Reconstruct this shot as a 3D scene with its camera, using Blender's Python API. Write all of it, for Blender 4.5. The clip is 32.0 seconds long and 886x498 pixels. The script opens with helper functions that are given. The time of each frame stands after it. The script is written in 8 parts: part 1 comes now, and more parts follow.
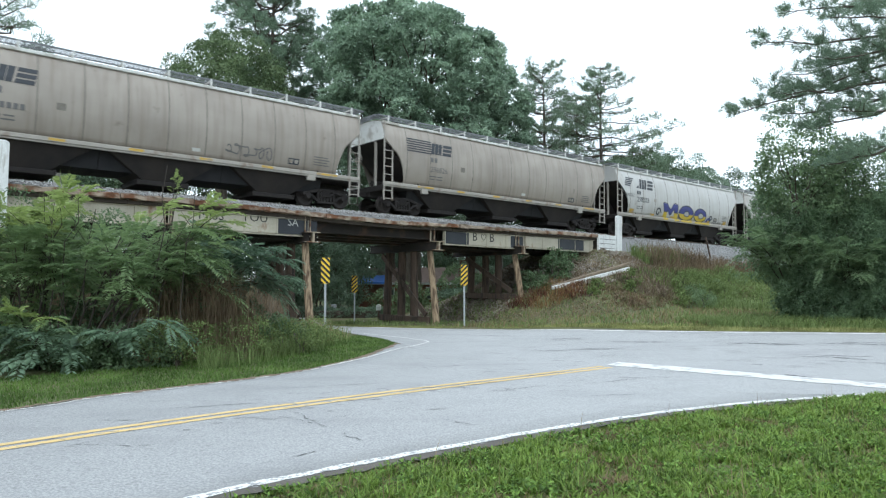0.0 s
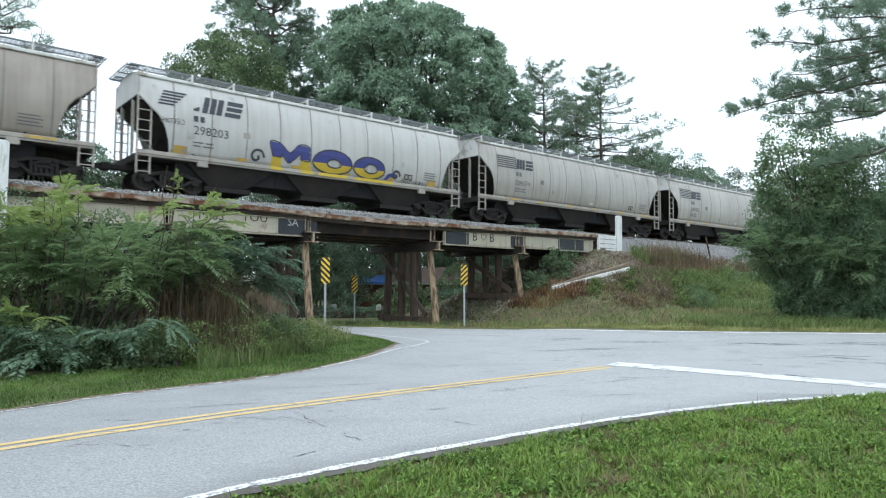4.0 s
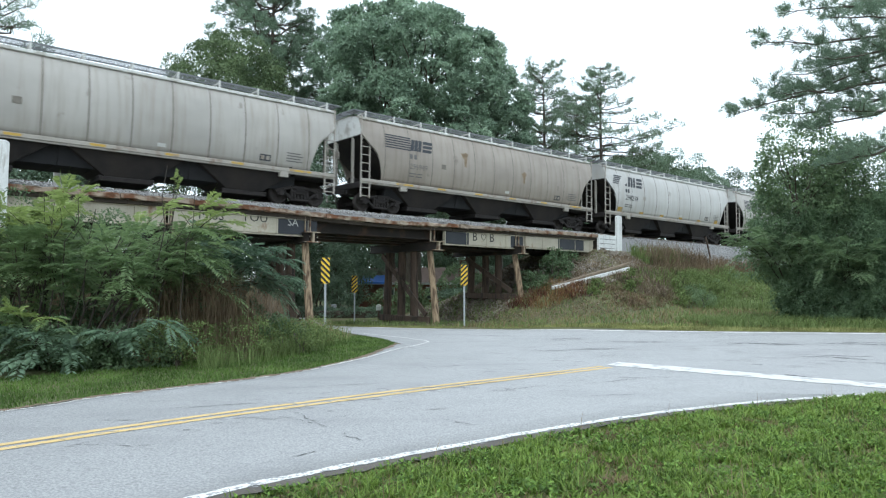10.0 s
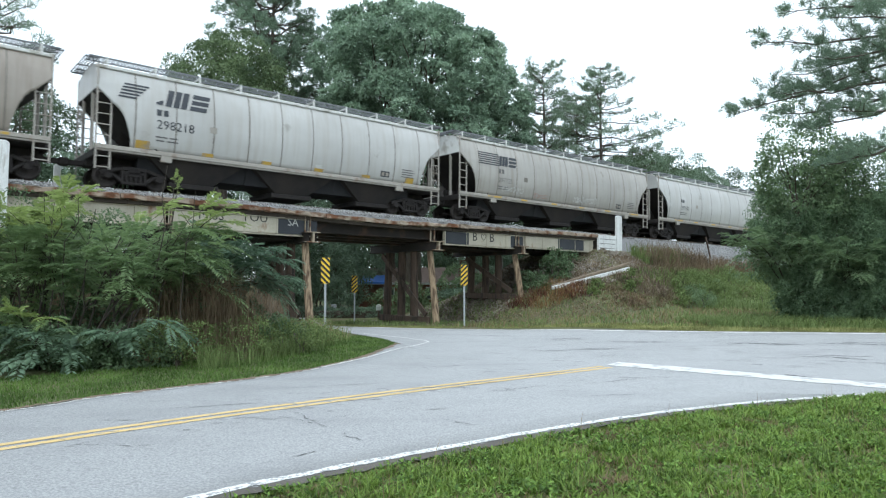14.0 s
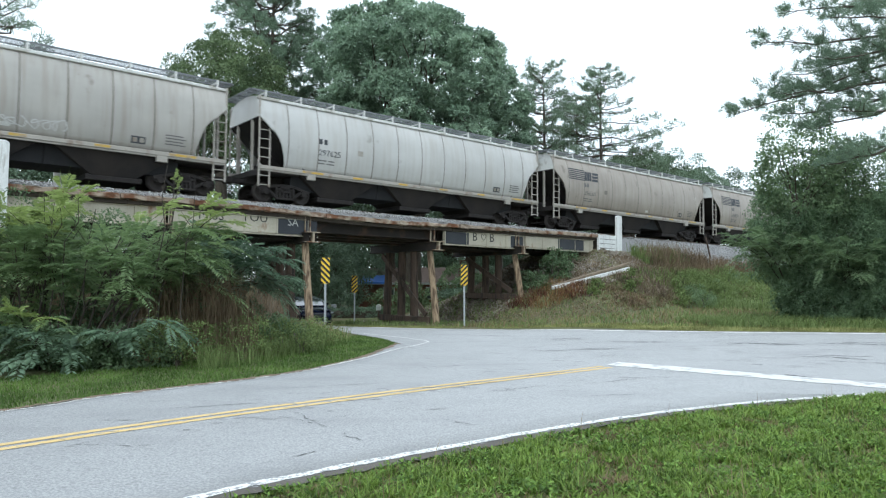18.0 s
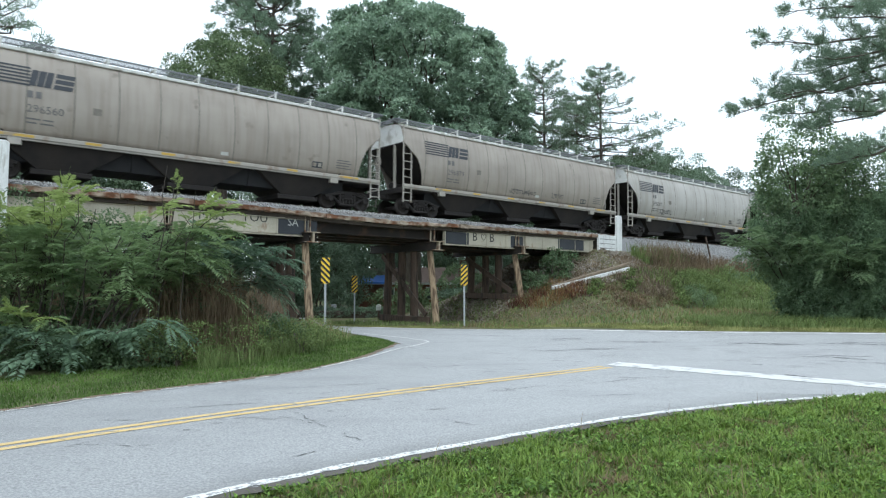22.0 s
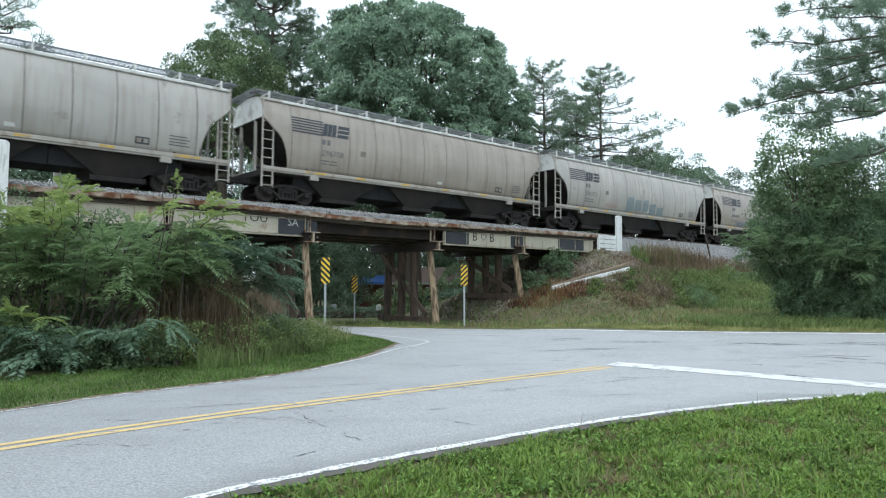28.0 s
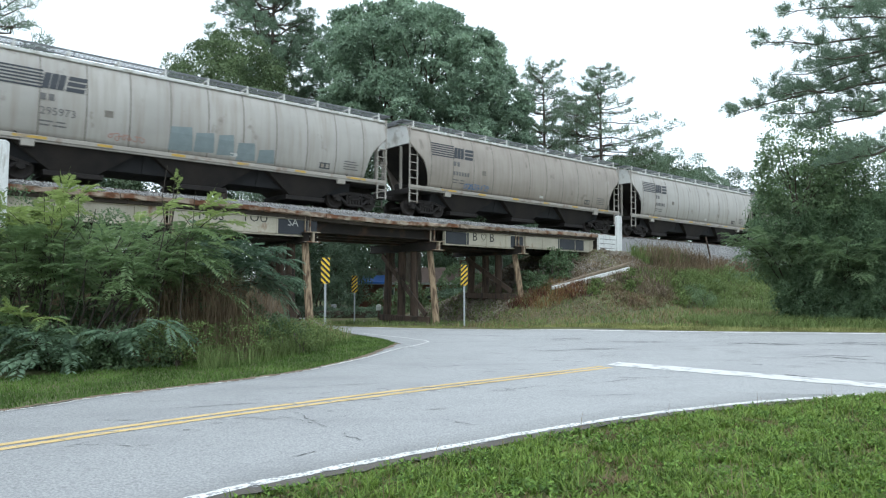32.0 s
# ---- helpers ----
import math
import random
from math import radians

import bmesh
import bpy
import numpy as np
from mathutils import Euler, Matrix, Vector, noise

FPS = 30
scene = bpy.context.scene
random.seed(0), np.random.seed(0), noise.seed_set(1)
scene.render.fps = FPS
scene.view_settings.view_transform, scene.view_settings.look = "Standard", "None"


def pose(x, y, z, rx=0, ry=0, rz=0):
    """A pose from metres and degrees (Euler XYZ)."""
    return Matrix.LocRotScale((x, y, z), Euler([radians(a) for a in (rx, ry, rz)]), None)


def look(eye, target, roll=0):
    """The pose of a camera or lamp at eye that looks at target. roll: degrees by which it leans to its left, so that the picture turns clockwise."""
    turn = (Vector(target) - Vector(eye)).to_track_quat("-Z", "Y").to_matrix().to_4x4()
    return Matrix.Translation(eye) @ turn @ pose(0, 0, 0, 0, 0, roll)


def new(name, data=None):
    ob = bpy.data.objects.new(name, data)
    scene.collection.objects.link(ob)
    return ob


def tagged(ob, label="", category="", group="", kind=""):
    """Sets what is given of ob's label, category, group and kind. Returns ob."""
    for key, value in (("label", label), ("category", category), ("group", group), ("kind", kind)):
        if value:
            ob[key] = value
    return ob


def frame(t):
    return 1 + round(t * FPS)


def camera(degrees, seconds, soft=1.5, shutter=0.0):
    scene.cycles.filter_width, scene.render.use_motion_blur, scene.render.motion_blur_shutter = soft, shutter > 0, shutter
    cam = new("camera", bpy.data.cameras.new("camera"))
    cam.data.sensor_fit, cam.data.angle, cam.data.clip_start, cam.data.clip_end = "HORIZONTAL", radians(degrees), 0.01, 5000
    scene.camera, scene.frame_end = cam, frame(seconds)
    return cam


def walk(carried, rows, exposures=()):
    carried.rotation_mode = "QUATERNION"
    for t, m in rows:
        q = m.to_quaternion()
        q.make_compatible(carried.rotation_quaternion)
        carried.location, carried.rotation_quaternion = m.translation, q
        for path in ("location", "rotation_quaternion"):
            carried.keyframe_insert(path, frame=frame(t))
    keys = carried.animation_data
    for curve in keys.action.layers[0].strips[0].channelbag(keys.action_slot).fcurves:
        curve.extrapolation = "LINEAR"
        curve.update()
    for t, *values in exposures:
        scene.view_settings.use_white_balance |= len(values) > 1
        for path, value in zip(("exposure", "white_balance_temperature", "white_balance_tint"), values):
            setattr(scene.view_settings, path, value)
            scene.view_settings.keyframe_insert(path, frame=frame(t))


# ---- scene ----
# The camera stands on a verge beside a road junction and looks at a railway bridge.
cam = camera(66.74, 32.0, soft=1.2, shutter=0.3)
EYE = Vector((0.0, 0.0, 1.6))
TILT = 0.0496
VIEW = look(EYE, EYE + Vector((0.0, math.cos(TILT), math.sin(TILT))))
walk(cam, [(0.0, VIEW), (32.0, VIEW)], exposures=[(0.0, 0.08, 5870, 3.2), (18.6, 0.08, 5870, 3.2), (19.3, 0.01, 5870, 3.2), (32.0, 0.01, 5870, 3.2)])

# ---- light: a bright overcast sky ----
world = bpy.data.worlds.new("overcast_sky")
scene.world = world
world.use_nodes = True
wt = world.node_tree
wt.nodes.clear()
w_out = wt.nodes.new("ShaderNodeOutputWorld")
w_bg = wt.nodes.new("ShaderNodeBackground")
w_sky = wt.nodes.new("ShaderNodeTexSky")
w_sky.sky_type = "NISHITA"
w_sky.sun_disc = False
w_sky.sun_elevation = radians(52)
w_sky.sun_rotation = radians(200)
w_mix = wt.nodes.new("ShaderNodeMix")
w_mix.data_type = "RGBA"
w_mix.inputs[0].default_value = 0.86
w_mix.inputs[7].default_value = (11.2, 11.5, 11.9, 1.0)
wt.links.new(w_sky.outputs[0], w_mix.inputs[6])
wt.links.new(w_mix.outputs[2], w_bg.inputs[0])
w_bg.inputs[1].default_value = 0.128
wt.links.new(w_bg.outputs[0], w_out.inputs[0])

sun_data = bpy.data.lights.new("sun", "SUN")
sun_data.energy = 1.35
sun_data.angle = radians(35)
sun_data.color = (1.0, 0.97, 0.93)
sun = new("sun", sun_data)
sun.matrix_world = look((0, 0, 60), (12, 30, 0))

# ---- frames of reference ----
TURN = 40.035                      # the track's heading, from the x axis
GRADE = 0.0109                     # the track falls gently away from the camera
AHEAD = Vector((math.cos(radians(TURN)), math.sin(radians(TURN)), 0.0))
ACROSS = Vector((-AHEAD.y, AHEAD.x, 0.0))
TRACK_FAR = 27.28                  # from the camera to the track's middle, square to it
RAIL_Z = 5.12
TRACK = pose(ACROSS.x * TRACK_FAR, ACROSS.y * TRACK_FAR, RAIL_Z, 0, math.degrees(GRADE), TURN)


def on_track(s, w, z):
    """A world point: s along the track, w towards the road from its middle, z a true height."""
    p = ACROSS * (TRACK_FAR - w) + AHEAD * s
    return Vector((p.x, p.y, z))


def smooth(a, b, x):
    k = np.clip((x - a) / (b - a), 0.0, 1.0)
    return k * k * (3 - 2 * k)


def road_z(x, y):
    return 0.02 * np.clip(x - 2.5, 0, 10) * smooth(11, 16, y) - 0.045 * np.clip(y - 22.5, 0, 13) * (1 - smooth(2, 7, x))


def ground_z(x, y):
    """The lie of the land: the verges, and the railway bank with its gap for the road."""
    x, y = np.asarray(x, float), np.asarray(y, float)
    base = road_z(x, y)
    s = x * AHEAD.x + y * AHEAD.y
    w = TRACK_FAR - (x * ACROSS.x + y * ACROSS.y)
    top = RAIL_Z - GRADE * s - 1.15
    side = 1 - np.clip((np.abs(w) - 2.6) / 6.2, 0, 1)
    side = np.where(side < 0.25, side * side * 2 + 0.5 * side, side)
    ends = np.maximum(np.clip((s - 23.3) / 9.7, 0, 1), np.clip((6.6 - s) / 5.0, 0, 1))
    bank = side * ends * np.clip(top - base, 0, 9)
    near_verge = 0.04 * smooth(0.5, 2.5, x * 0.66 - y * 0.75 + 5.0)
    return base + bank + near_verge - 0.045


# ---- small builders ----
def mesh_of(name, verts, faces, smooth_shade=False):
    """A mesh from arrays; all faces have the same number of corners."""
    verts, faces = np.asarray(verts, np.float32), np.asarray(faces, np.int32)
    me = bpy.data.meshes.new(name)
    k = faces.shape[1]
    me.vertices.add(len(verts))
    me.vertices.foreach_set("co", verts.ravel())
    me.loops.add(faces.size)
    me.loops.foreach_set("vertex_index", faces.ravel())
    me.polygons.add(len(faces))
    me.polygons.foreach_set("loop_start", np.arange(0, faces.size, k, dtype=np.int32))
    if smooth_shade:
        me.polygons.foreach_set("use_smooth", np.ones(len(faces), bool))
    me.update(calc_edges=True)
    return me


def part(name, shape, material, parent=None, label="", at=None):
    """Links a bmesh or a mesh as ONE object, under its thing if it has one."""
    if isinstance(shape, bmesh.types.BMesh):
        me = bpy.data.meshes.new(name)
        shape.to_mesh(me)
        shape.free()
    else:
        me = shape
    if material and not me.materials:
        me.materials.append(material)
    ob = new(name, me)
    if parent:
        ob.parent = parent
    if at is not None:
        ob.matrix_basis = at
    if label:
        ob["label"] = label
    return ob


def thing(name, at, label, category, group="", kind=""):
    """An Empty at the base of a thing that has parts."""
    ob = new(name)
    ob.matrix_basis = at
    ob.empty_display_size = 0.2
    return tagged(ob, label, category, group, kind)


def add_box(bm, lo, hi, bevel=0.0, m=None):
    """A box between two corners, with its edges eased."""
    got = bmesh.ops.create_cube(bm, size=1.0)["verts"]
    lo, hi = Vector(lo), Vector(hi)
    mid, size = (lo + hi) / 2, hi - lo
    for v in got:
        v.co = Vector((v.co.x * size.x, v.co.y * size.y, v.co.z * size.z)) + mid
    if bevel:
        edges = list({e for v in got for e in v.link_edges})
        r = bmesh.ops.bevel(bm, geom=edges, offset=bevel, segments=1, affect="EDGES", clamp_overlap=True)
        got = list({v for f in r["faces"] for v in f.verts} | {v for v in got if v.is_valid})
    if m is not None:
        bmesh.ops.transform(bm, matrix=m, verts=got)
    return got


def box(lo, hi, bevel=0.0, m=None):
    bm = bmesh.new()
    add_box(bm, lo, hi, bevel, m)
    return bm


def add_rod(bm, a, b, r, r2=None, sides=8):
    """A round bar from a to b."""
    a, b = Vector(a), Vector(b)
    way = b - a
    m = Matrix.Translation((a + b) / 2) @ way.to_track_quat("Z", "Y").to_matrix().to_4x4()
    return bmesh.ops.create_cone(bm, cap_ends=True, segments=sides, radius1=r, radius2=r if r2 is None else r2,
                                 depth=way.length, matrix=m)["verts"]


def rod(a, b, r, r2=None, sides=8):
    bm = bmesh.new()
    add_rod(bm, a, b, r, r2, sides)
    return bm


def add_beam(bm, a, b, wide, high, bevel=0.01, roll=0.0):
    """A squared timber from a to b."""
    a, b = Vector(a), Vector(b)
    way = b - a
    m = Matrix.Translation(a) @ way.to_track_quat("X", "Z").to_matrix().to_4x4() @ Matrix.Rotation(roll, 4, "X")
    return add_box(bm, (0, -wide / 2, -high / 2), (way.length, wide / 2, high / 2), bevel, m)


def beam(a, b, wide, high, bevel=0.01, roll=0.0):
    bm = bmesh.new()
    add_beam(bm, a, b, wide, high, bevel, roll)
    return bm


def prism(outline, depth, axis="y", at=0.0, bevel=0.0):
    """A flat outline of (a, b) pairs, given thickness along one axis."""
    bm = bmesh.new()
    put = {"y": lambda a, b, d: (a, d, b), "x": lambda a, b, d: (d, a, b), "z": lambda a, b, d: (a, b, d)}[axis]
    vs = [bm.verts.new(put(a, b, at)) for a, b in outline]
    f = bm.faces.new(vs)
    got = bmesh.ops.extrude_face_region(bm, geom=[f])
    shift = Vector(put(0, 0, depth)) - Vector(put(0, 0, 0))
    bmesh.ops.translate(bm, vec=shift, verts=[v for v in got["geom"] if isinstance(v, bmesh.types.BMVert)])
    bmesh.ops.recalc_face_normals(bm, faces=bm.faces)
    if bevel:
        bmesh.ops.bevel(bm, geom=list(bm.edges), offset=bevel, segments=1, affect="EDGES", clamp_overlap=True)
    return bm


def spline(points, n):
    """Points along a smooth curve through the given ones."""
    p = np.asarray(points, float)
    p = np.vstack([2 * p[0] - p[1], p, 2 * p[-1] - p[-2]])
    out = []
    for u in np.linspace(0, len(p) - 3 - 1e-9, n):
        i = int(u)
        t = u - i
        a, b, c, d = p[i:i + 4]
        out.append(0.5 * (2 * b + (c - a) * t + (2 * a - 5 * b + 4 * c - d) * t * t + (3 * b - a - 3 * c + d) * t ** 3))
    return np.array(out)


# ---- materials ----
def shader(name):
    m = bpy.data.materials.new(name)
    m.use_nodes = True
    t = m.node_tree
    return m, t, t.nodes["Principled BSDF"]


def ramp(t, source, stops):
    r = t.nodes.new("ShaderNodeValToRGB")
    el = r.color_ramp.elements
    while len(el) < len(stops):
        el.new(0.5)
    for e, (p, c) in zip(el, stops):
        e.position, e.color = p, (*c, 1.0)
    t.links.new(source, r.inputs[0])
    return r.outputs[0]


def noise_of(t, scale, detail=4.0, stretch=(1, 1, 1), coords="Object", rough=0.55):
    tc = t.nodes.new("ShaderNodeTexCoord")
    mp = t.nodes.new("ShaderNodeMapping")
    mp.inputs["Scale"].default_value = stretch
    nz = t.nodes.new("ShaderNodeTexNoise")
    nz.inputs["Scale"].default_value, nz.inputs["Detail"].default_value, nz.inputs["Roughness"].default_value = scale, detail, rough
    t.links.new(tc.outputs[coords], mp.inputs[0])
    t.links.new(mp.outputs[0], nz.inputs[0])
    return nz.outputs[0]


def blend(t, fac, a, b, mode="MIX"):
    mx = t.nodes.new("ShaderNodeMix")
    mx.data_type, mx.blend_type = "RGBA", mode
    for value, i in ((fac, 0), (a, 6), (b, 7)):
        if hasattr(value, "is_linked"):
            t.links.new(value, mx.inputs[i])
        elif i == 0:
            mx.inputs[0].default_value = value
        else:
            mx.inputs[i].default_value = (*value, 1.0)
    return mx.outputs[2]


def surface(name, low, high, rough=0.8, scale=3.0, fine=40.0, bump=0.2, stretch=(1, 1, 1), stain=None, stain_scale=1.0,
            stain_at=(0.5, 0.65), stain_stretch=(1, 1, 1), metal=0.0, vary=0.0, bump_size=0.01):
    """A weathered surface: two scales of colour, stains of their own shape, and fine relief."""
    m, t, b = shader(name)
    col = ramp(t, noise_of(t, scale, 5, stretch), [(0.3, low), (0.7, high)])
    mid = tuple((p + q) / 2 for p, q in zip(low, high))
    dark = tuple(0.72 * c for c in mid)
    col = blend(t, 0.35, col, ramp(t, noise_of(t, fine, 3, stretch), [(0.3, dark), (0.7, tuple(min(1, 1.25 * c) for c in mid))]))
    if stain:
        f = t.nodes.new("ShaderNodeMapRange")
        f.inputs[1].default_value, f.inputs[2].default_value = stain_at
        t.links.new(noise_of(t, stain_scale, 6, stain_stretch), f.inputs[0])
        col = blend(t, f.outputs[0], col, stain)
    if vary:
        oi = t.nodes.new("ShaderNodeObjectInfo")
        col = blend(t, vary, col, ramp(t, oi.outputs["Random"], [(0, (0.45, 0.45, 0.45)), (1, (1, 1, 1))]), "MULTIPLY")
    t.links.new(col, b.inputs["Base Color"])
    b.inputs["Roughness"].default_value, b.inputs["Metallic"].default_value = rough, metal
    if bump:
        bp = t.nodes.new("ShaderNodeBump")
        bp.inputs["Strength"].default_value, bp.inputs["Distance"].default_value = bump, bump_size
        t.links.new(noise_of(t, fine, 4, stretch), bp.inputs["Height"])
        t.links.new(bp.outputs[0], b.inputs["Normal"])
    return m


def leafy(name, dark, light, back=0.35, patch=0.6, rough=0.55, patch_scale=0.5):
    """Foliage: every leaf differs a little, and patches of the plant differ more; light shines through."""
    m, t, b = shader(name)
    g = t.nodes.new("ShaderNodeNewGeometry")
    col = ramp(t, g.outputs["Random Per Island"], [(0.0, dark), (0.75, light), (1.0, tuple(min(1, c * 1.35) for c in light))])
    shade = ramp(t, noise_of(t, patch_scale, 3), [(0.32, tuple(c * 0.75 for c in dark)), (0.68, light)])
    col = blend(t, 1 - patch, shade, col)
    t.links.new(col, b.inputs["Base Color"])
    b.inputs["Roughness"].default_value = rough
    b.inputs["Specular IOR Level"].default_value = 0.26
    tr = t.nodes.new("ShaderNodeBsdfTranslucent")
    mx = t.nodes.new("ShaderNodeMixShader")
    mx.inputs[0].default_value = back
    t.links.new(col, tr.inputs[0])
    t.links.new(b.outputs[0], mx.inputs[1])
    t.links.new(tr.outputs[0], mx.inputs[2])
    t.links.new(mx.outputs[0], t.nodes["Material Output"].inputs[0])
    return m


def plain(name, color, rough=0.6, metal=0.0):
    return surface(name, tuple(c * 0.85 for c in color), tuple(min(1, c * 1.1) for c in color), rough, 4.0, 60.0, 0.05, metal=metal)


def asphalt():
    """Bleached asphalt: broad worn bands, speckled stones, dark pores."""
    m, t, b = shader("worn_asphalt")
    col = ramp(t, noise_of(t, 0.4, 5), [(0.3, (0.33, 0.335, 0.34)), (0.7, (0.41, 0.415, 0.42))])
    col = blend(t, 0.55, col, ramp(t, noise_of(t, 44.0, 3, rough=0.75), [(0.34, (0.15, 0.15, 0.155)), (0.5, (0.36, 0.365, 0.37)), (0.66, (0.62, 0.62, 0.61))]))
    pores = t.nodes.new("ShaderNodeMapRange")
    pores.inputs[1].default_value, pores.inputs[2].default_value, pores.inputs[4].default_value = 0.62, 0.70, 0.6
    t.links.new(noise_of(t, 19.0, 2, (0.8, 1.2, 1)), pores.inputs[0])
    col = blend(t, pores.outputs[0], col, (0.22, 0.22, 0.225))
    tracks = t.nodes.new("ShaderNodeMapRange")
    tracks.inputs[1].default_value, tracks.inputs[2].default_value, tracks.inputs[4].default_value = 0.5, 0.8, 0.6
    t.links.new(noise_of(t, 0.9, 4, (0.5, 1.3, 1)), tracks.inputs[0])
    col = blend(t, tracks.outputs[0], col, (0.27, 0.272, 0.28))
    # blends in near-black from x = 1.5 down to -5, up to 28 percent
    pos, sep = t.nodes.new("ShaderNodeTexCoord"), t.nodes.new("ShaderNodeSeparateXYZ")
    t.links.new(pos.outputs["Object"], sep.inputs[0])
    old = t.nodes.new("ShaderNodeMapRange")
    old.inputs[1].default_value, old.inputs[2].default_value, old.inputs[3].default_value, old.inputs[4].default_value = -5.0, 1.5, 0.28, 0.0
    t.links.new(sep.outputs[0], old.inputs[0])
    col = blend(t, old.outputs[0], col, (0.07, 0.07, 0.073))
    t.links.new(col, b.inputs["Base Color"])
    b.inputs["Roughness"].default_value = 0.8
    bp = t.nodes.new("ShaderNodeBump")
    bp.inputs["Strength"].default_value, bp.inputs["Distance"].default_value = 0.7, 0.012
    t.links.new(noise_of(t, 30.0, 4, rough=0.7), bp.inputs["Height"])
    t.links.new(bp.outputs[0], b.inputs["Normal"])
    return m


M_asphalt = asphalt()
M_seal = surface("dark_patching", (0.10, 0.10, 0.105), (0.16, 0.16, 0.165), 0.8, 2.0, 60.0, 0.3)
M_edge = surface("road_edge", (0.07, 0.065, 0.06), (0.14, 0.125, 0.11), 0.95, 2.0, 50.0, 0.4)
M_dirt = surface("brown_road_dirt", (0.12, 0.085, 0.055), (0.25, 0.19, 0.14), 0.95, 4.0, 40.0, 0.5)
M_white_line = surface("worn_white_paint", (0.62, 0.62, 0.60), (0.80, 0.80, 0.78), 0.7, 3.0, 50.0, 0.2, stain=(0.30, 0.30, 0.31), stain_scale=24.0, stain_at=(0.51, 0.57))
M_yellow_line = surface("worn_yellow_paint", (0.56, 0.40, 0.16), (0.69, 0.52, 0.25), 0.7, 3.0, 50.0, 0.2, stain=(0.34, 0.31, 0.26), stain_scale=8.0, stain_at=(0.58, 0.66))
M_soil = surface("grassy_soil", (0.07, 0.085, 0.03), (0.15, 0.15, 0.065), 0.95, 0.6, 14.0, 0.8, stain=(0.20, 0.15, 0.10), stain_scale=0.5, stain_at=(0.55, 0.72), bump_size=0.05)
M_ballast = surface("ballast_bed", (0.20, 0.20, 0.20), (0.36, 0.36, 0.36), 0.95, 9.0, 35.0, 1.0, bump_size=0.06)
M_rail = surface("rusty_rail", (0.06, 0.04, 0.03), (0.12, 0.075, 0.05), 0.6, 6.0, 60.0, 0.2, metal=0.4)
M_tie = surface("creosoted_timber", (0.035, 0.028, 0.022), (0.075, 0.06, 0.045), 0.9, 3.0, 40.0, 0.5, stretch=(1, 1, 4))
M_pile = surface("dark_pile_timber", (0.055, 0.038, 0.028), (0.13, 0.09, 0.065), 0.9, 2.5, 30.0, 0.6, stretch=(6, 6, 0.7), stain=(0.03, 0.024, 0.02), stain_scale=2.0, stain_stretch=(4, 4, 0.5))
M_old_timber = surface("old_brown_timber", (0.13, 0.10, 0.07), (0.30, 0.24, 0.175), 0.9, 2.0, 30.0, 0.6)
M_pile_pale = surface("weathered_pile_timber", (0.26, 0.185, 0.115), (0.42, 0.325, 0.215), 0.9, 2.5, 30.0, 0.6, stretch=(6, 6, 0.7), stain=(0.10, 0.065, 0.04), stain_scale=2.6, stain_stretch=(4, 4, 0.5), stain_at=(0.44, 0.60))
M_curb = surface("weathered_deck_edge", (0.24, 0.175, 0.12), (0.54, 0.46, 0.37), 0.9, 2.4, 34.0, 0.8, stretch=(0.5, 3, 3), stain=(0.15, 0.065, 0.03), stain_scale=1.6, stain_at=(0.44, 0.58), vary=0.5)
M_stop = surface("white_bar_paint", (0.60, 0.60, 0.59), (0.72, 0.72, 0.71), 0.7, 1.2, 40.0, 0.2, stain=(0.38, 0.38, 0.385), stain_scale=4.5, stain_at=(0.52, 0.64))
M_cream = surface("peeling_cream_paint", (0.42, 0.385, 0.30), (0.53, 0.49, 0.39), 0.65, 1.2, 30.0, 0.3, stain=(0.22, 0.11, 0.05), stain_scale=2.2, stain_at=(0.58, 0.72), stain_stretch=(1, 1, 0.6))
M_cap = surface("rusty_pale_steel", (0.30, 0.25, 0.18), (0.42, 0.36, 0.27), 0.7, 2.0, 30.0, 0.3, stain=(0.15, 0.075, 0.04), stain_scale=3.0, stain_at=(0.45, 0.6))
M_overpaint = surface("dark_overpaint", (0.020, 0.024, 0.031), (0.038, 0.043, 0.052), 0.6, 2.0, 30.0, 0.2)
M_steel = surface("dark_bridge_steel", (0.018, 0.015, 0.013), (0.036, 0.028, 0.023), 0.75, 2.0, 30.0, 0.3, stain=(0.09, 0.048, 0.03), stain_scale=2.0, stain_at=(0.55, 0.75))
M_stringer = surface("rusty_stringer_steel", (0.035, 0.028, 0.023), (0.08, 0.062, 0.05), 0.7, 2.0, 30.0, 0.3, stain=(0.12, 0.065, 0.04), stain_scale=2.0, stain_at=(0.5, 0.7))
M_white_wood = surface("old_white_paint", (0.66, 0.67, 0.66), (0.78, 0.79, 0.78), 0.7, 1.5, 30.0, 0.2, stretch=(1, 1, 0.5), stain=(0.40, 0.38, 0.34), stain_scale=2.5, stain_at=(0.56, 0.75), stain_stretch=(3, 3, 0.4))
M_sign_yellow = plain("sign_yellow", (0.78, 0.52, 0.03), 0.45)
M_sign_black = plain("sign_black", (0.02, 0.02, 0.02), 0.5)
M_galv = surface("galvanised_steel", (0.34, 0.36, 0.38), (0.48, 0.50, 0.52), 0.5, 5.0, 40.0, 0.1, metal=0.3)
M_brick = surface("brown_brick", (0.13, 0.06, 0.04), (0.22, 0.10, 0.07), 0.9, 3.0, 20.0, 0.4)
M_shingle = surface("brown_shingle", (0.14, 0.10, 0.085), (0.24, 0.18, 0.15), 0.9, 2.0, 25.0, 0.5)
M_tarp = surface("blue_tarpaulin", (0.04, 0.15, 0.55), (0.10, 0.26, 0.72), 0.5, 1.0, 12.0, 0.4)
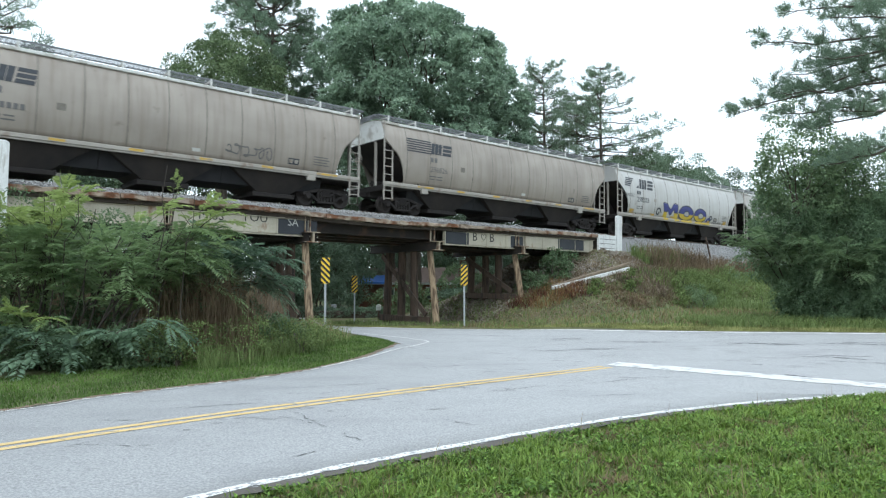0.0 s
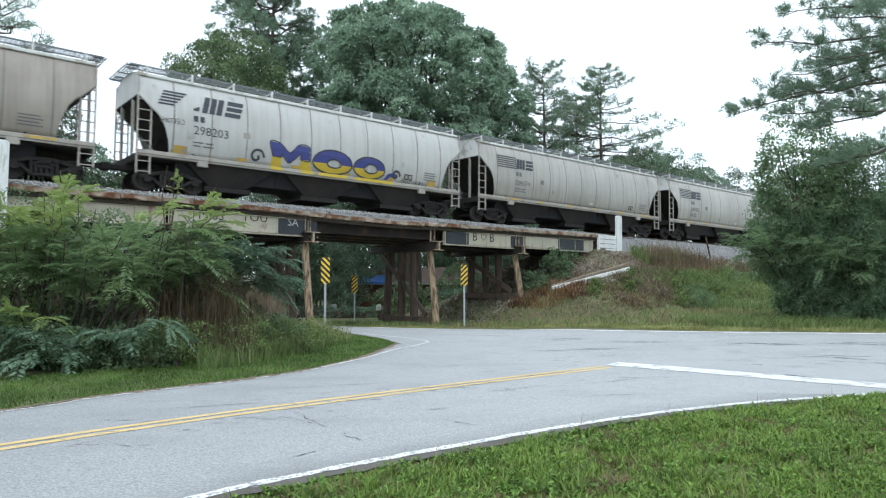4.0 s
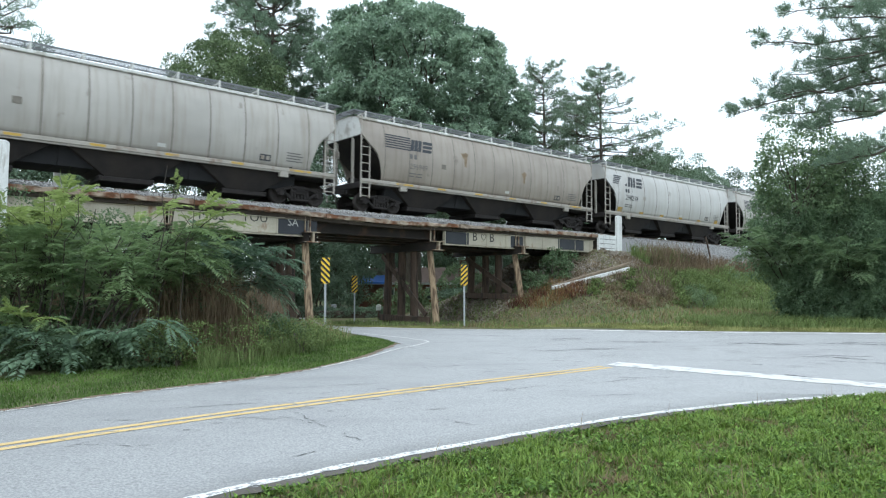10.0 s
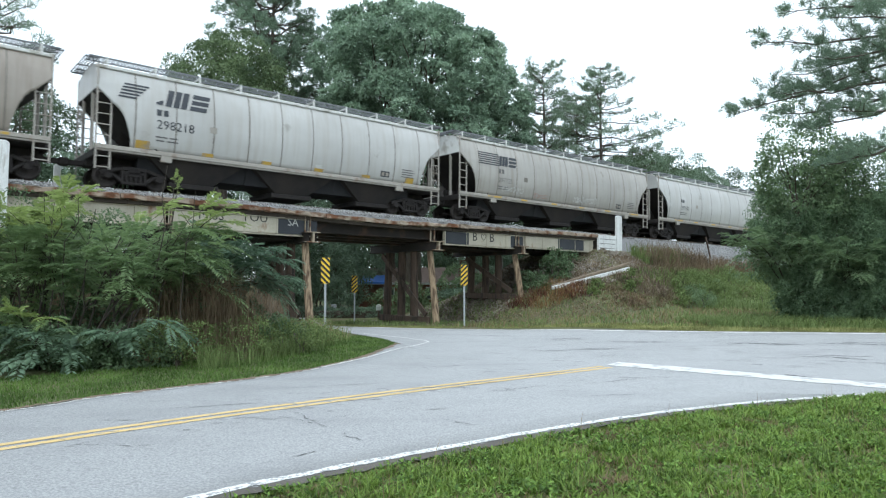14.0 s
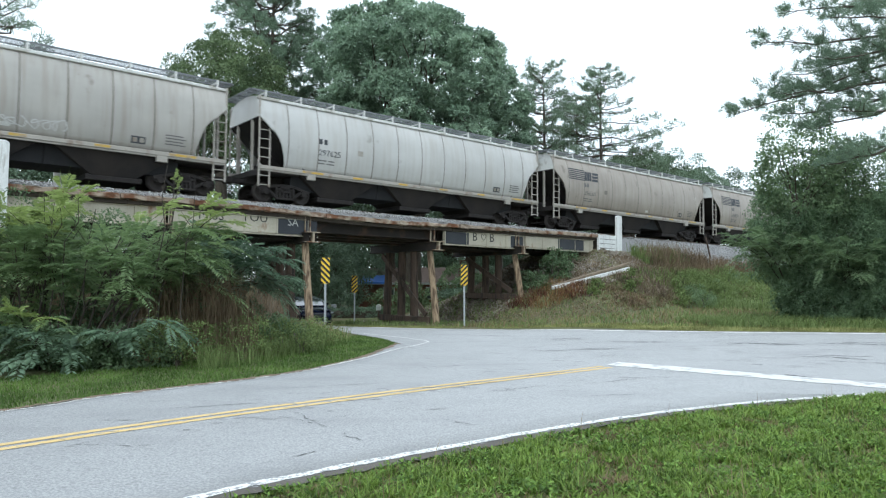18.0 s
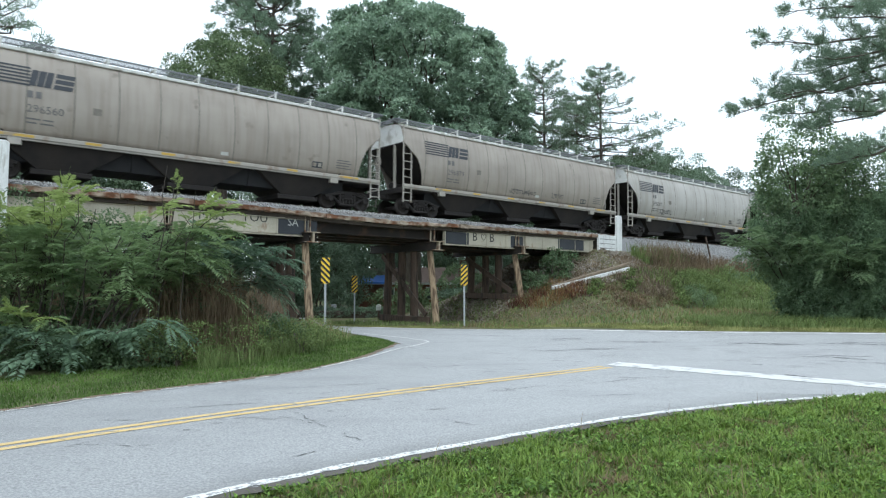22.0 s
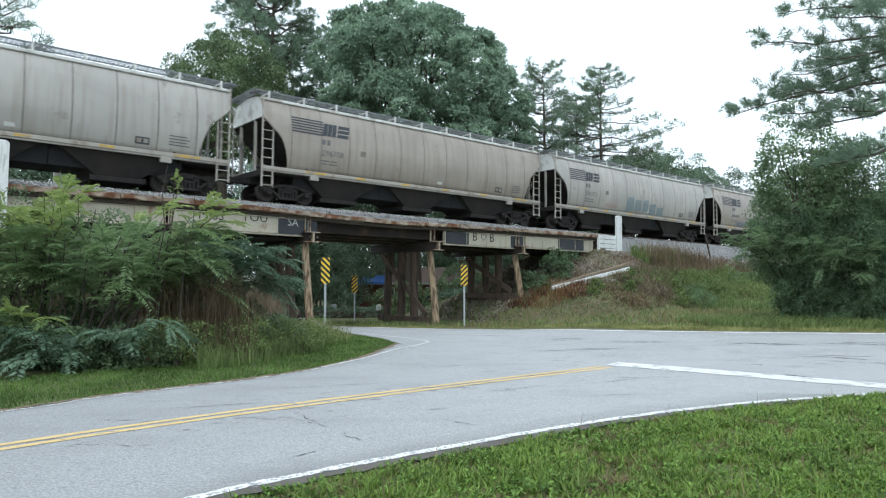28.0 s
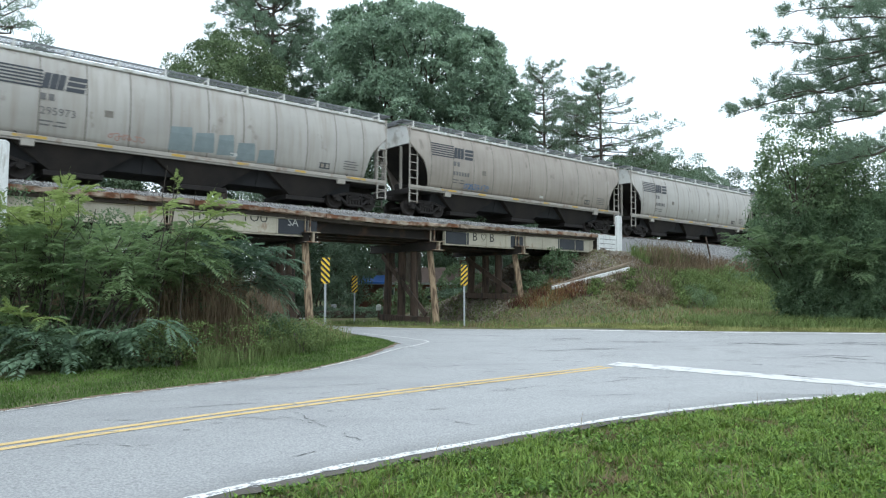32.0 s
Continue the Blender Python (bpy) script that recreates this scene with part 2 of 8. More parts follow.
M_bark = surface("grey_brown_bark", (0.06, 0.05, 0.04), (0.14, 0.115, 0.09), 0.95, 2.0, 18.0, 0.9, stretch=(4, 4, 0.8), bump_size=0.03)
M_branch = surface("dark_branch_bark", (0.035, 0.03, 0.024), (0.085, 0.07, 0.055), 0.95, 3.0, 30.0, 0.4)
M_twig = surface("bare_twig", (0.14, 0.11, 0.08), (0.24, 0.19, 0.14), 0.9, 4.0, 30.0, 0.3)


# ---- ground and roads ----
def grid_sheet(xs, ys, height):
    gx, gy = np.meshgrid(xs, ys)
    v = np.stack([gx.ravel(), gy.ravel(), height(gx, gy).ravel()], 1)
    k = len(xs)
    i = (np.arange(len(ys) - 1)[:, None] * k + np.arange(k - 1)[None]).ravel()
    return v, np.stack([i, i + 1, i + k + 1, i + k], 1)


def rough_ground(x, y):
    z = ground_z(x, y)
    off = np.abs(x * 0.66 - y * 0.75)
    wild = smooth(24, 30, y) + smooth(8, 12, -x)
    bumps = 0.06 * np.sin(x * 1.7 + 1.3 * np.sin(y * 0.9)) * np.sin(y * 1.3 + 0.7 * np.sin(x * 1.1)) + 0.03 * np.sin(x * 4.1 + y * 2.7)
    return z + bumps * np.clip(wild, 0, 1) * smooth(0.15, 0.8, z - road_z(x, y))


def spaced(lo, a, b, hi, step):
    """Close steps between a and b, wider and wider outside."""
    out = list(np.arange(a, b, step))
    d, x = step, a
    while x > lo:
        d *= 1.25
        x -= d
        out.insert(0, max(x, lo))
    d, x = step, out[-1]
    while x < hi:
        d *= 1.25
        x += d
        out.append(min(x, hi))
    return np.array(out)


v, f = grid_sheet(spaced(-900, -26, 56, 900, 0.5), spaced(-300, -4, 66, 1500, 0.5), rough_ground)
ground = part("ground", mesh_of("ground", v, f, True), M_soil)
tagged(ground, "grassy ground with a railway bank and bare soil patches", "ground", kind="structure")

ROAD_UP = -0.018
LEFT_EDGE = [(-32, -18), (-16, -2.2), (-9.2, 5.0), (-5.58, 8.57), (-5.0, 9.5), (-4.19, 10.41), (-3.5, 11.15), (-2.99, 11.8), (-2.39, 12.82), (-1.8, 14.55), (-1.48, 16.2), (-1.2, 17.9)]
NEAR_EDGE = [(-27, -22), (-12, -7.0), (-5.5, 0.4), (-3.1, 3.4), (-1.69, 5.08), (-1.09, 5.62), (-0.02, 6.45), (1.71, 7.68), (3.36, 8.62), (4.75, 9.2), (6.38, 9.72), (8.6, 9.6)]
CROSS_NEAR = [(-75, 330), (-40, 170), (-24, 80), (-13.6, 46), (-8.8, 32.5), (-4.85, 25.3), (-2.75, 21.2), (-1.8, 19.6), (-1.18, 18.0), (0.4, 14.0), (3.0, 10.5), (6.4, 9.72), (11, 9.3), (18, 7.0), (45, -8), (130, -60), (240, -125)]
CROSS_FAR = [(-69, 330), (-34, 170), (-18.4, 80), (-9.4, 46), (-5.3, 32.5), (-2.9, 28.2), (-0.1, 25.5), (2.4, 24.0), (5.0, 22.5), (8.1, 20.8), (12.5, 18.9), (18, 16.2), (24, 13), (50, 1), (136, -52), (245, -115)]


def strip(name, a, b, across, along, up, material, parent=None, both=True):
    """A sheet between two edge curves, lying on the road's surface."""
    pa, pb = spline(a, along), spline(b, along)
    k = np.linspace(0, 1, across)[None, :, None]
    p = pa[:, None, :] * (1 - k) + pb[:, None, :] * k
    z = road_z(p[..., 0], p[..., 1]) + up
    v = np.concatenate([p, z[..., None]], 2).reshape(-1, 3)
    i = (np.arange(along - 1)[:, None] * across + np.arange(across - 1)[None]).ravel()
    f = np.stack([i, i + 1, i + across + 1, i + across], 1)[:, ::-1]
    # skirts along both edges, down into the ground
    n0 = len(v)
    e1 = np.arange(along) * across
    e2 = e1 + across - 1
    low = v.copy()
    low[:, 2] -= 0.12
    v = np.vstack([v, low[e1], low[e2]])
    j = np.arange(along - 1)
    s1 = np.stack([e1[:-1], e1[1:], n0 + j + 1, n0 + j], 1)
    s2 = np.stack([e2[1:], e2[:-1], n0 + along + j, n0 + along + j + 1], 1)
    return part(name, mesh_of(name, v, np.vstack([f, s1, s2] if both else [f, s2])), material, parent)


road = strip("road", LEFT_EDGE, NEAR_EDGE, 9, 120, ROAD_UP, M_asphalt)
tagged(road, "worn grey asphalt road with faded double yellow line", "road", kind="structure")
cross_road = strip("cross_road", CROSS_NEAR, CROSS_FAR, 17, 260, ROAD_UP + 0.002, M_asphalt, None, False)
tagged(cross_road, "worn grey asphalt road curving under the bridge", "road", kind="structure")


def line_on_road(name, points, wide, material, parent, label="", n=0, up=0.008, ragged=0.0, seed=1):
    """A painted line or a crack, a ribbon that lies on the asphalt."""
    rng = np.random.default_rng(seed)
    p = spline(points, n or max(8, len(points) * 8))
    d = np.gradient(p, axis=0)
    d /= np.linalg.norm(d, axis=1)[:, None]
    q = np.stack([-d[:, 1], d[:, 0]], 1)
    w1, w2 = (wide / 2 * (1 + ragged * rng.uniform(-1, 1, (2, len(p), 1))))
    a, b = p + q * w1, p - q * w2
    xy = np.vstack([a, b])
    v = np.column_stack([xy, road_z(xy[:, 0], xy[:, 1]) + ROAD_UP + up])
    i = np.arange(len(p) - 1)
    k = len(p)
    return part(name, mesh_of(name, v, np.stack([i, i + k, i + k + 1, i + 1], 1)), material, parent, label)


def shifted(points, by):
    p = np.array(points, float)
    d = np.gradient(p, axis=0)
    d /= np.linalg.norm(d, axis=1)[:, None]
    return p + np.stack([-d[:, 1], d[:, 0]], 1) * by


YELLOW = [(-30, -19.5), (-13, -3.0), (-7.0, 3.85), (-4.35, 6.69), (-3.40, 7.66), (-2.09, 8.84), (-0.04, 10.52), (3.12, 12.95)]
for side in (-0.105, 0.105):
    line_on_road("yellow_line", shifted(YELLOW, side), 0.115, M_yellow_line, road, "faded yellow centre line", 90, 0.005, 0.1, 3)
line_on_road("white_line", shifted(NEAR_EDGE[:-1], 0.16), 0.11, M_white_line, road, "worn white edge line", 90, 0.006, 0.25, 4)
line_on_road("stop_bar", [(3.35, 13.4), (4.78, 12.26), (6.92, 10.55), (7.6, 10.0)], 0.58, M_stop, cross_road, "white painted stop bar", 24, 0.009, 0.03, 5)
line_on_road("white_line", [(-2.3, 12.9), (-1.68, 14.5), (-1.08, 16.5), (-0.62, 17.6), (-0.42, 18.5), (-0.75, 19.2), (-1.3, 19.95), (-2.5, 21.3)],
             0.07, M_white_line, cross_road, "worn white edge line", 60, 0.009, 0.4, 6)
line_on_road("white_line", shifted(CROSS_FAR[5:], -0.36), 0.40, M_stop, cross_road, "white edge line of the far lane", 70, 0.012, 0.1, 7)
line_on_road("edge_strip", shifted(NEAR_EDGE[:-1], 0.02), 0.15, M_edge, road, "dark broken asphalt edge", 90, 0.004, 0.5, 8)
line_on_road("white_line", shifted(LEFT_EDGE[:-3], -0.07), 0.05, M_white_line, road, "worn white edge line", 90, 0.006, 0.5, 11)
line_on_road("edge_strip", shifted(LEFT_EDGE, 0.03), 0.09, M_edge, road, "dark broken asphalt edge", 90, 0.004, 0.6, 9)
line_on_road("edge_strip", shifted(LEFT_EDGE[3:], 0.0), 0.12, M_dirt, road, "brown dirt washed over the road edge", 150, 0.007, 0.95, 12)
line_on_road("edge_strip", shifted(CROSS_FAR[5:], 0.02), 0.16, M_edge, cross_road, "dark broken asphalt edge", 90, 0.010, 0.5, 10)


def crack(x, y, ang, length, seed, parent, wide=0.02):
    rng = np.random.default_rng(seed)
    # jagged dashes one after the other, each a thin broken sliver
    n = max(6, int(length / 0.07))
    d = np.array([math.cos(radians(ang)), math.sin(radians(ang))])
    q = np.array([-d[1], d[0]])
    off = np.cumsum(rng.normal(size=n + 1) * 0.022) + rng.normal(size=n + 1) * 0.012
    p = np.array([x, y]) + d * np.linspace(0, length, n + 1)[:, None] + q * off[:, None]
    w = wide * rng.uniform(0.15, 0.75, n + 1) * np.sin(np.linspace(0.15, math.pi - 0.15, n + 1))
    keep = rng.uniform(size=n) > 0.22
    keep[0] = True
    a, b = p + q * w[:, None], p - q * w[:, None]
    xy = np.vstack([a, b])
    v = np.column_stack([xy, road_z(xy[:, 0], xy[:, 1]) + ROAD_UP + 0.006])
    i = np.arange(n)[keep]
    part("crack", mesh_of("crack", v, np.stack([i, i + n + 1, i + n + 2, i + 1], 1)), M_seal, parent)


for k, (x, y, a, l, p) in enumerate([(-1.95, 8.55, -55, 0.9, road), (-1.75, 8.0, -40, 0.6, road), (-1.05, 7.35, -50, 0.45, road), (0.0, 8.0, -30, 0.5, road), (-2.6, 10.3, 20, 2.0, road),
                                     (-1.3, 12.6, 10, 1.6, road), (0.6, 10.1, 25, 1.5, road), (2.0, 9.6, 12, 1.2, road), (2.2, 10.8, 30, 1.8, road), (-1.4, 6.3, 60, 0.3, road), (-3.5, 8.7, 15, 1.2, road)]):
    crack(x, y, a, l, 20 + k, p)
r = np.random.default_rng(49)
for k in range(210):
    x = r.uniform(-1.0, 9.5)
    y = r.uniform(11.5, 23.5)
    if not (-0.4 * x + 12.6 < y < 24.3 - 0.46 * x) or x > 0.62 * y:
        continue
    crack(x, y, r.uniform(-16, 8) - 1.5 * max(0, x - 3), r.uniform(0.2, 1.0), 150 + k, cross_road, r.uniform(0.012, 0.038))
for k in range(100):
    u = r.uniform(0.0, 1)
    crack(-4.0 + 6.0 * u + r.uniform(-0.8, 0.8), 7.2 + 4.4 * u + r.uniform(-1.2, 1.6), r.uniform(-10, 30), r.uniform(0.12, 0.6), 310 + k, road, r.uniform(0.008, 0.02))
crack(1.0, 11.6, 24, 2.2, 61, cross_road, 0.02)
for k, (x, y, a, l, w) in enumerate([(5.9, 11.75, -45, 0.45, 0.28)]):
    c, s = math.cos(radians(a)), math.sin(radians(a))
    line_on_road("tar_patch", [(x, y), (x + l * 0.5 * c, y + l * 0.5 * s), (x + l * c, y + l * s)], w, M_seal, cross_road, "dark tar patch", 14, 0.007, 0.3, 70 + k)

for k, (x, y, a, l, w) in enumerate([(6.7, 17.1, -30, 2.2, 0.13), (4.4, 18.0, -24, 1.6, 0.1), (9.2, 16.6, -28, 1.8, 0.14), (2.6, 19.2, -20, 1.5, 0.09), (7.5, 14.2, -25, 1.4, 0.08), (3.0, 16.2, -15, 1.3, 0.06), (0.8, 20.6, -12, 1.4, 0.09)]):
    crack(x, y, a, l, 90 + k, cross_road, w)
    crack(x + 0.4, y + 0.1, a, l * 0.8, 190 + k, cross_road, w * 0.7)


# ---- the track ----
def track_thing(name, label, category, kind=""):
    return thing(name, TRACK, label, category, kind=kind)


rng = np.random.default_rng(11)
track = track_thing("railway_track", "rusty rails on dark timber ties in grey ballast", "railway track")
rail_outline = [(-0.075, -0.17), (0.075, -0.17), (0.075, -0.155), (0.012, -0.14), (0.012, -0.045), (0.036, -0.035), (0.036, -0.006), (0.028, 0.0), (-0.028, 0.0),
                (-0.036, -0.006), (-0.036, -0.035), (-0.012, -0.045), (-0.012, -0.14), (-0.075, -0.155)]
for y in (-0.755, 0.755):
    bm = prism([(a + y, b) for a, b in rail_outline], 480.0, "x", -140.0)
    part("rail", bm, M_rail, track, "rusty steel rail")
tie = part("tie", box((-0.115, -1.3, -0.35), (0.115, 1.3, -0.172), 0.015), M_tie, track)
tie.location = (-3.0, 0, 0)
for k in range(1, 150):
    o = part("tie", tie.data, None, track)
    o.location = (-3.0 + k * 0.55 + rng.uniform(-0.03, 0.03), rng.uniform(-0.03, 0.03), rng.uniform(-0.02, 0.0))
    o.rotation_euler = (0, 0, rng.uniform(-0.02, 0.02))


def ballast_bed(s0, s1, half_top, half_foot, foot, seed, step=0.22, taper=0.0):
    xs = np.arange(s0, s1 + step, step)
    prof = [(-half_foot, foot), (-half_top, -0.36), (-half_top + 0.28, -0.2), (-1.0, -0.19), (0.0, -0.22), (1.0, -0.19), (half_top - 0.28, -0.2), (half_top, -0.36), (half_foot, foot)]
    ys = np.linspace(-half_foot, half_foot, 27)
    py, pz = zip(*prof)
    r = np.random.default_rng(seed)
    gx, gy = np.meshgrid(xs, ys)
    gz = np.interp(gy, py, pz) + r.uniform(-0.04, 0.04, gx.shape)
    if taper:
        gy = gy * (half_top + 0.2 + (half_foot - half_top - 0.2) * smooth(s0 + 0.5, s0 + taper, gx)) / half_foot
        gz -= 0.9 * (np.abs(gy) > half_top * 0.9) * (1 - smooth(s0, s0 + taper, gx))
    v = np.stack([gx.ravel(), gy.ravel(), gz.ravel()], 1)
    k = len(xs)
    i = (np.arange(len(ys) - 1)[:, None] * k + np.arange(k - 1)[None]).ravel()
    return mesh_of("ballast", v, np.stack([i, i + 1, i + k + 1, i + k], 1))


def stones(n, where, size, seed):
    """Many small broken stones, each a squashed octahedron."""
    r = np.random.default_rng(seed)
    base = np.array([(1, 0, 0), (-1, 0, 0), (0, 1, 0), (0, -1, 0), (0, 0, 1), (0, 0, -1)], float)
    fac = np.array([(0, 2, 4), (2, 1, 4), (1, 3, 4), (3, 0, 4), (2, 0, 5), (1, 2, 5), (3, 1, 5), (0, 3, 5)])
    c = where(r, n)
    k = r.uniform(0.5, 1.0, (n, 6, 1)) * r.uniform(0.6, 1.3, (n, 1, 3)) * size
    a = r.uniform(0, 6.28, n)
    b = r.uniform(-0.7, 0.7, n)
    v = base[None] * k
    ca, sa = np.cos(a)[:, None], np.sin(a)[:, None]
    x, y = v[..., 0] * ca - v[..., 1] * sa, v[..., 0] * sa + v[..., 1] * ca
    cb, sb = np.cos(b)[:, None], np.sin(b)[:, None]
    y, z = y * cb - v[..., 2] * sb, y * sb + v[..., 2] * cb
    v = np.stack([x, y, z], 2) + c[:, None, :]
    f = fac[None] + 6 * np.arange(n)[:, None, None]
    return mesh_of("stones", v.reshape(-1, 3), f.reshape(-1, 3))


def stone_mat():
    m, t, b = shader("broken_stone")
    g = t.nodes.new("ShaderNodeNewGeometry")
    col = ramp(t, g.outputs["Random Per Island"], [(0.0, (0.13, 0.13, 0.13)), (0.5, (0.30, 0.30, 0.30)), (1.0, (0.55, 0.55, 0.54))])
    col = blend(t, 0.3, col, ramp(t, noise_of(t, 30.0, 3), [(0.3, (0.2, 0.19, 0.18)), (0.7, (0.45, 0.45, 0.44))]))
    t.links.new(col, b.inputs["Base Color"])
    b.inputs["Roughness"].default_value = 0.92
    return m


M_broken = stone_mat()
bed = part("ballast", ballast_bed(2.0, 34.6, 2.25, 2.3, -0.55, 1), M_ballast, track, "grey broken stone between the deck curbs")
bed["kind"] = "stuff"
for s0, s1, seed in ((34.6, 90.0, 2), (-40.0, 2.0, 3)):
    o = part("ballast", ballast_bed(s0, s1, 1.9, 3.9, -1.8, seed, 0.35, 5.0 if seed == 2 else 0.0), M_ballast, track, "grey broken stone shoulder")
    o["kind"] = "stuff"


def deck_stones(r, n):
    s, y = r.uniform(2.0, 34.6, n), r.uniform(-2.28, -0.85, n)
    return np.stack([s, y, np.interp(y, [-2.3, -1.98, -1.0], [-0.36, -0.2, -0.18]) + r.uniform(-0.03, 0.03, n)], 1)


def shoulder_stones(r, n):
    s, y = r.uniform(37.5, 75.0, n), -r.uniform(1.0, 3.8, n)
    return np.stack([s, y, np.interp(-y, [1.0, 1.62, 1.9, 3.9], [-0.18, -0.19, -0.34, -1.78]) + r.uniform(-0.02, 0.03, n)], 1)


for fn, n, seed in ((deck_stones, 9000, 5), (shoulder_stones, 9000, 6)):
    o = part("ballast_gravel", stones(n, fn, 0.048, seed), M_broken, track, "loose grey ballast stones")
    o["kind"] = "stuff"

# ---- the bridge ----
bridge = track_thing("railway_bridge", "old low timber and steel railway bridge with a ballasted deck", "bridge")
EDGE = ((2.6, -0.37), (10.0, -0.34), (14.4, -0.44), (18.0, -0.48), (21.5, -0.40), (28.0, -0.32), (34.6, -0.25))


def edge_z(s):
    return float(np.interp(s, [a for a, _ in EDGE], [b for _, b in EDGE]))


for y0, y1 in ((-2.42, 2.42),):
    for k in range(32):
        s = 2.6 + k
        part("deck_plank", box((s, y0 + 0.1, edge_z(s + 0.5) - 0.36), (s + 0.99, y1 - 0.1, edge_z(s + 0.5) - 0.22), 0.008), M_tie, bridge)
s = 2.6
while s < 34.4:
    l = min(rng.uniform(2.6, 4.2), 34.6 - s)
    for y in (-2.40, 2.40):
        a = Vector((s, y + rng.uniform(-0.03, 0.03), edge_z(s) - 0.11))
        b = Vector((s + l - 0.03, y + rng.uniform(-0.03, 0.03), edge_z(s + l) - 0.11))
        bm = beam(a, b, 0.2, 0.165, 0.015, rng.uniform(-0.08, 0.08))
        bmesh.ops.subdivide_edges(bm, edges=[e for e in bm.edges if e.calc_length() > 1.0], cuts=15)
        for v in bm.verts:
            v.co += Vector((0, rng.uniform(-0.03, 0.03), rng.uniform(-0.045, 0.03)))
        part("curb_timber", bm, M_curb, bridge, "weathered rust-stained curb timber")
    s += l
# longitudinal girders: pale outer ones with plated panels, dark inner ones
SPANS = ((2.6, 8.0), (8.0, 14.2), (14.2, 21.1), (21.1, 26.8), (26.8, 32.9))


def i_girder(s0, s1, y, top, high, flange=0.3, ribs=True):
    bm = bmesh.new()
    add_box(bm, (s0, y - flange / 2, top - 0.035), (s1, y + flange / 2, top), 0.006)
    add_box(bm, (s0, y - flange / 2, top - high), (s1, y + flange / 2, top - high + 0.035), 0.006)
    add_box(bm, (s0, y - 0.012, top - high + 0.03), (s1, y + 0.012, top - 0.03), 0)
    for k in range(int((s1 - s0) / 1.4) + 1 if ribs else 0):
        x = min(s0 + 0.05 + k * 1.4, s1 - 0.05)
        add_box(bm, (x - 0.012, y - flange / 2 + 0.02, top - high + 0.03), (x + 0.012, y + flange / 2 - 0.02, top - 0.03), 0)
    return bm


for s0, s1 in SPANS:
    main_span = s0 == 14.2
    top = min(edge_z(s0), edge_z(s1)) - 0.37
    for y in (-1.5, -0.9, -0.3, 0.3, 0.9, 1.5) if not main_span else (-1.7, -1.1, -0.55, 0.0, 0.55, 1.1, 1.7):
        deep = 0.78 if not main_span else 0.66 - 0.14 * abs(y)
        part("girder", i_girder(s0 + 0.05, s1 - 0.05, y, top, deep, 0.3, not main_span), M_steel if not main_span or abs(y) > 1.5 else M_stringer, bridge, "dark steel stringer")
    if not main_span:
        for y in (-2.16, 2.16):
            part("fascia_girder", i_girder(s0 + 0.04, s1 - 0.04, y, top + 0.06, 0.74, 0.26), M_cream, bridge, "cream painted girder stained with rust")


def fascia_panel(s0, s1, material, label, z0=-0.66, z1=-0.06):
    mid = (s0 + s1) / 2
    span = [t for t in SPANS if t[0] <= mid <= t[1]][0]
    top = min(edge_z(span[0]), edge_z(span[1])) - 0.31
    part("fascia_panel", box((s0, -2.245, top + z0), (s1, -2.215, top + z1), 0.004), material, bridge, label)
    return top


fascia_panel(8.1, 12.35, M_cream, "cream painted girder web stained with rust")
fascia_panel(12.35, 14.12, M_overpaint, "dark overpainted girder web")
fascia_panel(21.25, 22.75, M_overpaint, "dark overpainted girder web")
fascia_panel(22.75, 25.75, M_cream, "cream painted girder web stained with rust")
fascia_panel(25.75, 26.72, M_overpaint, "dark overpainted girder web")
fascia_panel(26.92, 29.6, M_cream, "cream painted girder web stained with rust")
fascia_panel(29.6, 31.9, M_overpaint, "dark overpainted girder web")
fascia_panel(31.9, 32.8, M_cream, "cream painted girder web stained with rust")


def lettering(text, high, m, material, parent, name="lettering", label="", deep=0.004):
    """Words in the built-in font, as a thin mesh."""
    cu = bpy.data.curves.new("letters", "FONT")
    cu.body, cu.size, cu.extrude, cu.align_x = text, high / 0.7, deep, "CENTER"
    cu.resolution_u = 2
    tmp = bpy.data.objects.new("letters", cu)
    scene.collection.objects.link(tmp)
    me = bpy.data.meshes.new_from_object(tmp.evaluated_get(bpy.context.evaluated_depsgraph_get()))
    bpy.data.objects.remove(tmp)
    me.materials.clear()
    ob = part(name, me, material, parent, label)
    ob.matrix_basis = m
    return ob


M_spray = plain("black_spray_paint", (0.025, 0.024, 0.022), 0.6)
M_spray_pale = plain("pale_spray_paint", (0.5, 0.5, 0.47), 0.6)
FACING = pose(0, 0, 0, 90, 0, 0)
lettering("MISS", 0.36, pose(9.6, -2.25, -1.04) @ FACING, M_spray, bridge, "graffiti", "black sprayed word on cream paint")
lettering("YOU", 0.36, pose(11.35, -2.25, -1.0) @ FACING, M_spray, bridge, "graffiti", "black sprayed word on cream paint")
lettering("SA", 0.3, pose(13.0, -2.25, -1.06) @ FACING, M_spray_pale, bridge, "graffiti", "pale sprayed letters on dark paint")
for x in (23.15, 24.35):
    lettering("B", 0.44, pose(x, -2.25, -1.16) @ FACING, M_spray, bridge, "graffiti", "black sprayed letter on cream paint")
ang = np.linspace(0, 2 * math.pi, 33)[:-1]
heart = np.stack([0.16 * np.sin(ang) ** 3, (0.13 * np.cos(ang) - 0.05 * np.cos(2 * ang) - 0.02 * np.cos(3 * ang) - 0.01 * np.cos(4 * ang)) * 1.15], 1)
n = len(heart)
v = [(23.76 + f * x, -2.252, -0.94 + f * z) for f in (0.88, 1.14) for x, z in heart]
part("graffiti", mesh_of("heart", v, [(k, (k + 1) % n, n + (k + 1) % n, n + k) for k in range(n)]), M_spray, bridge, "black sprayed outline of a heart")

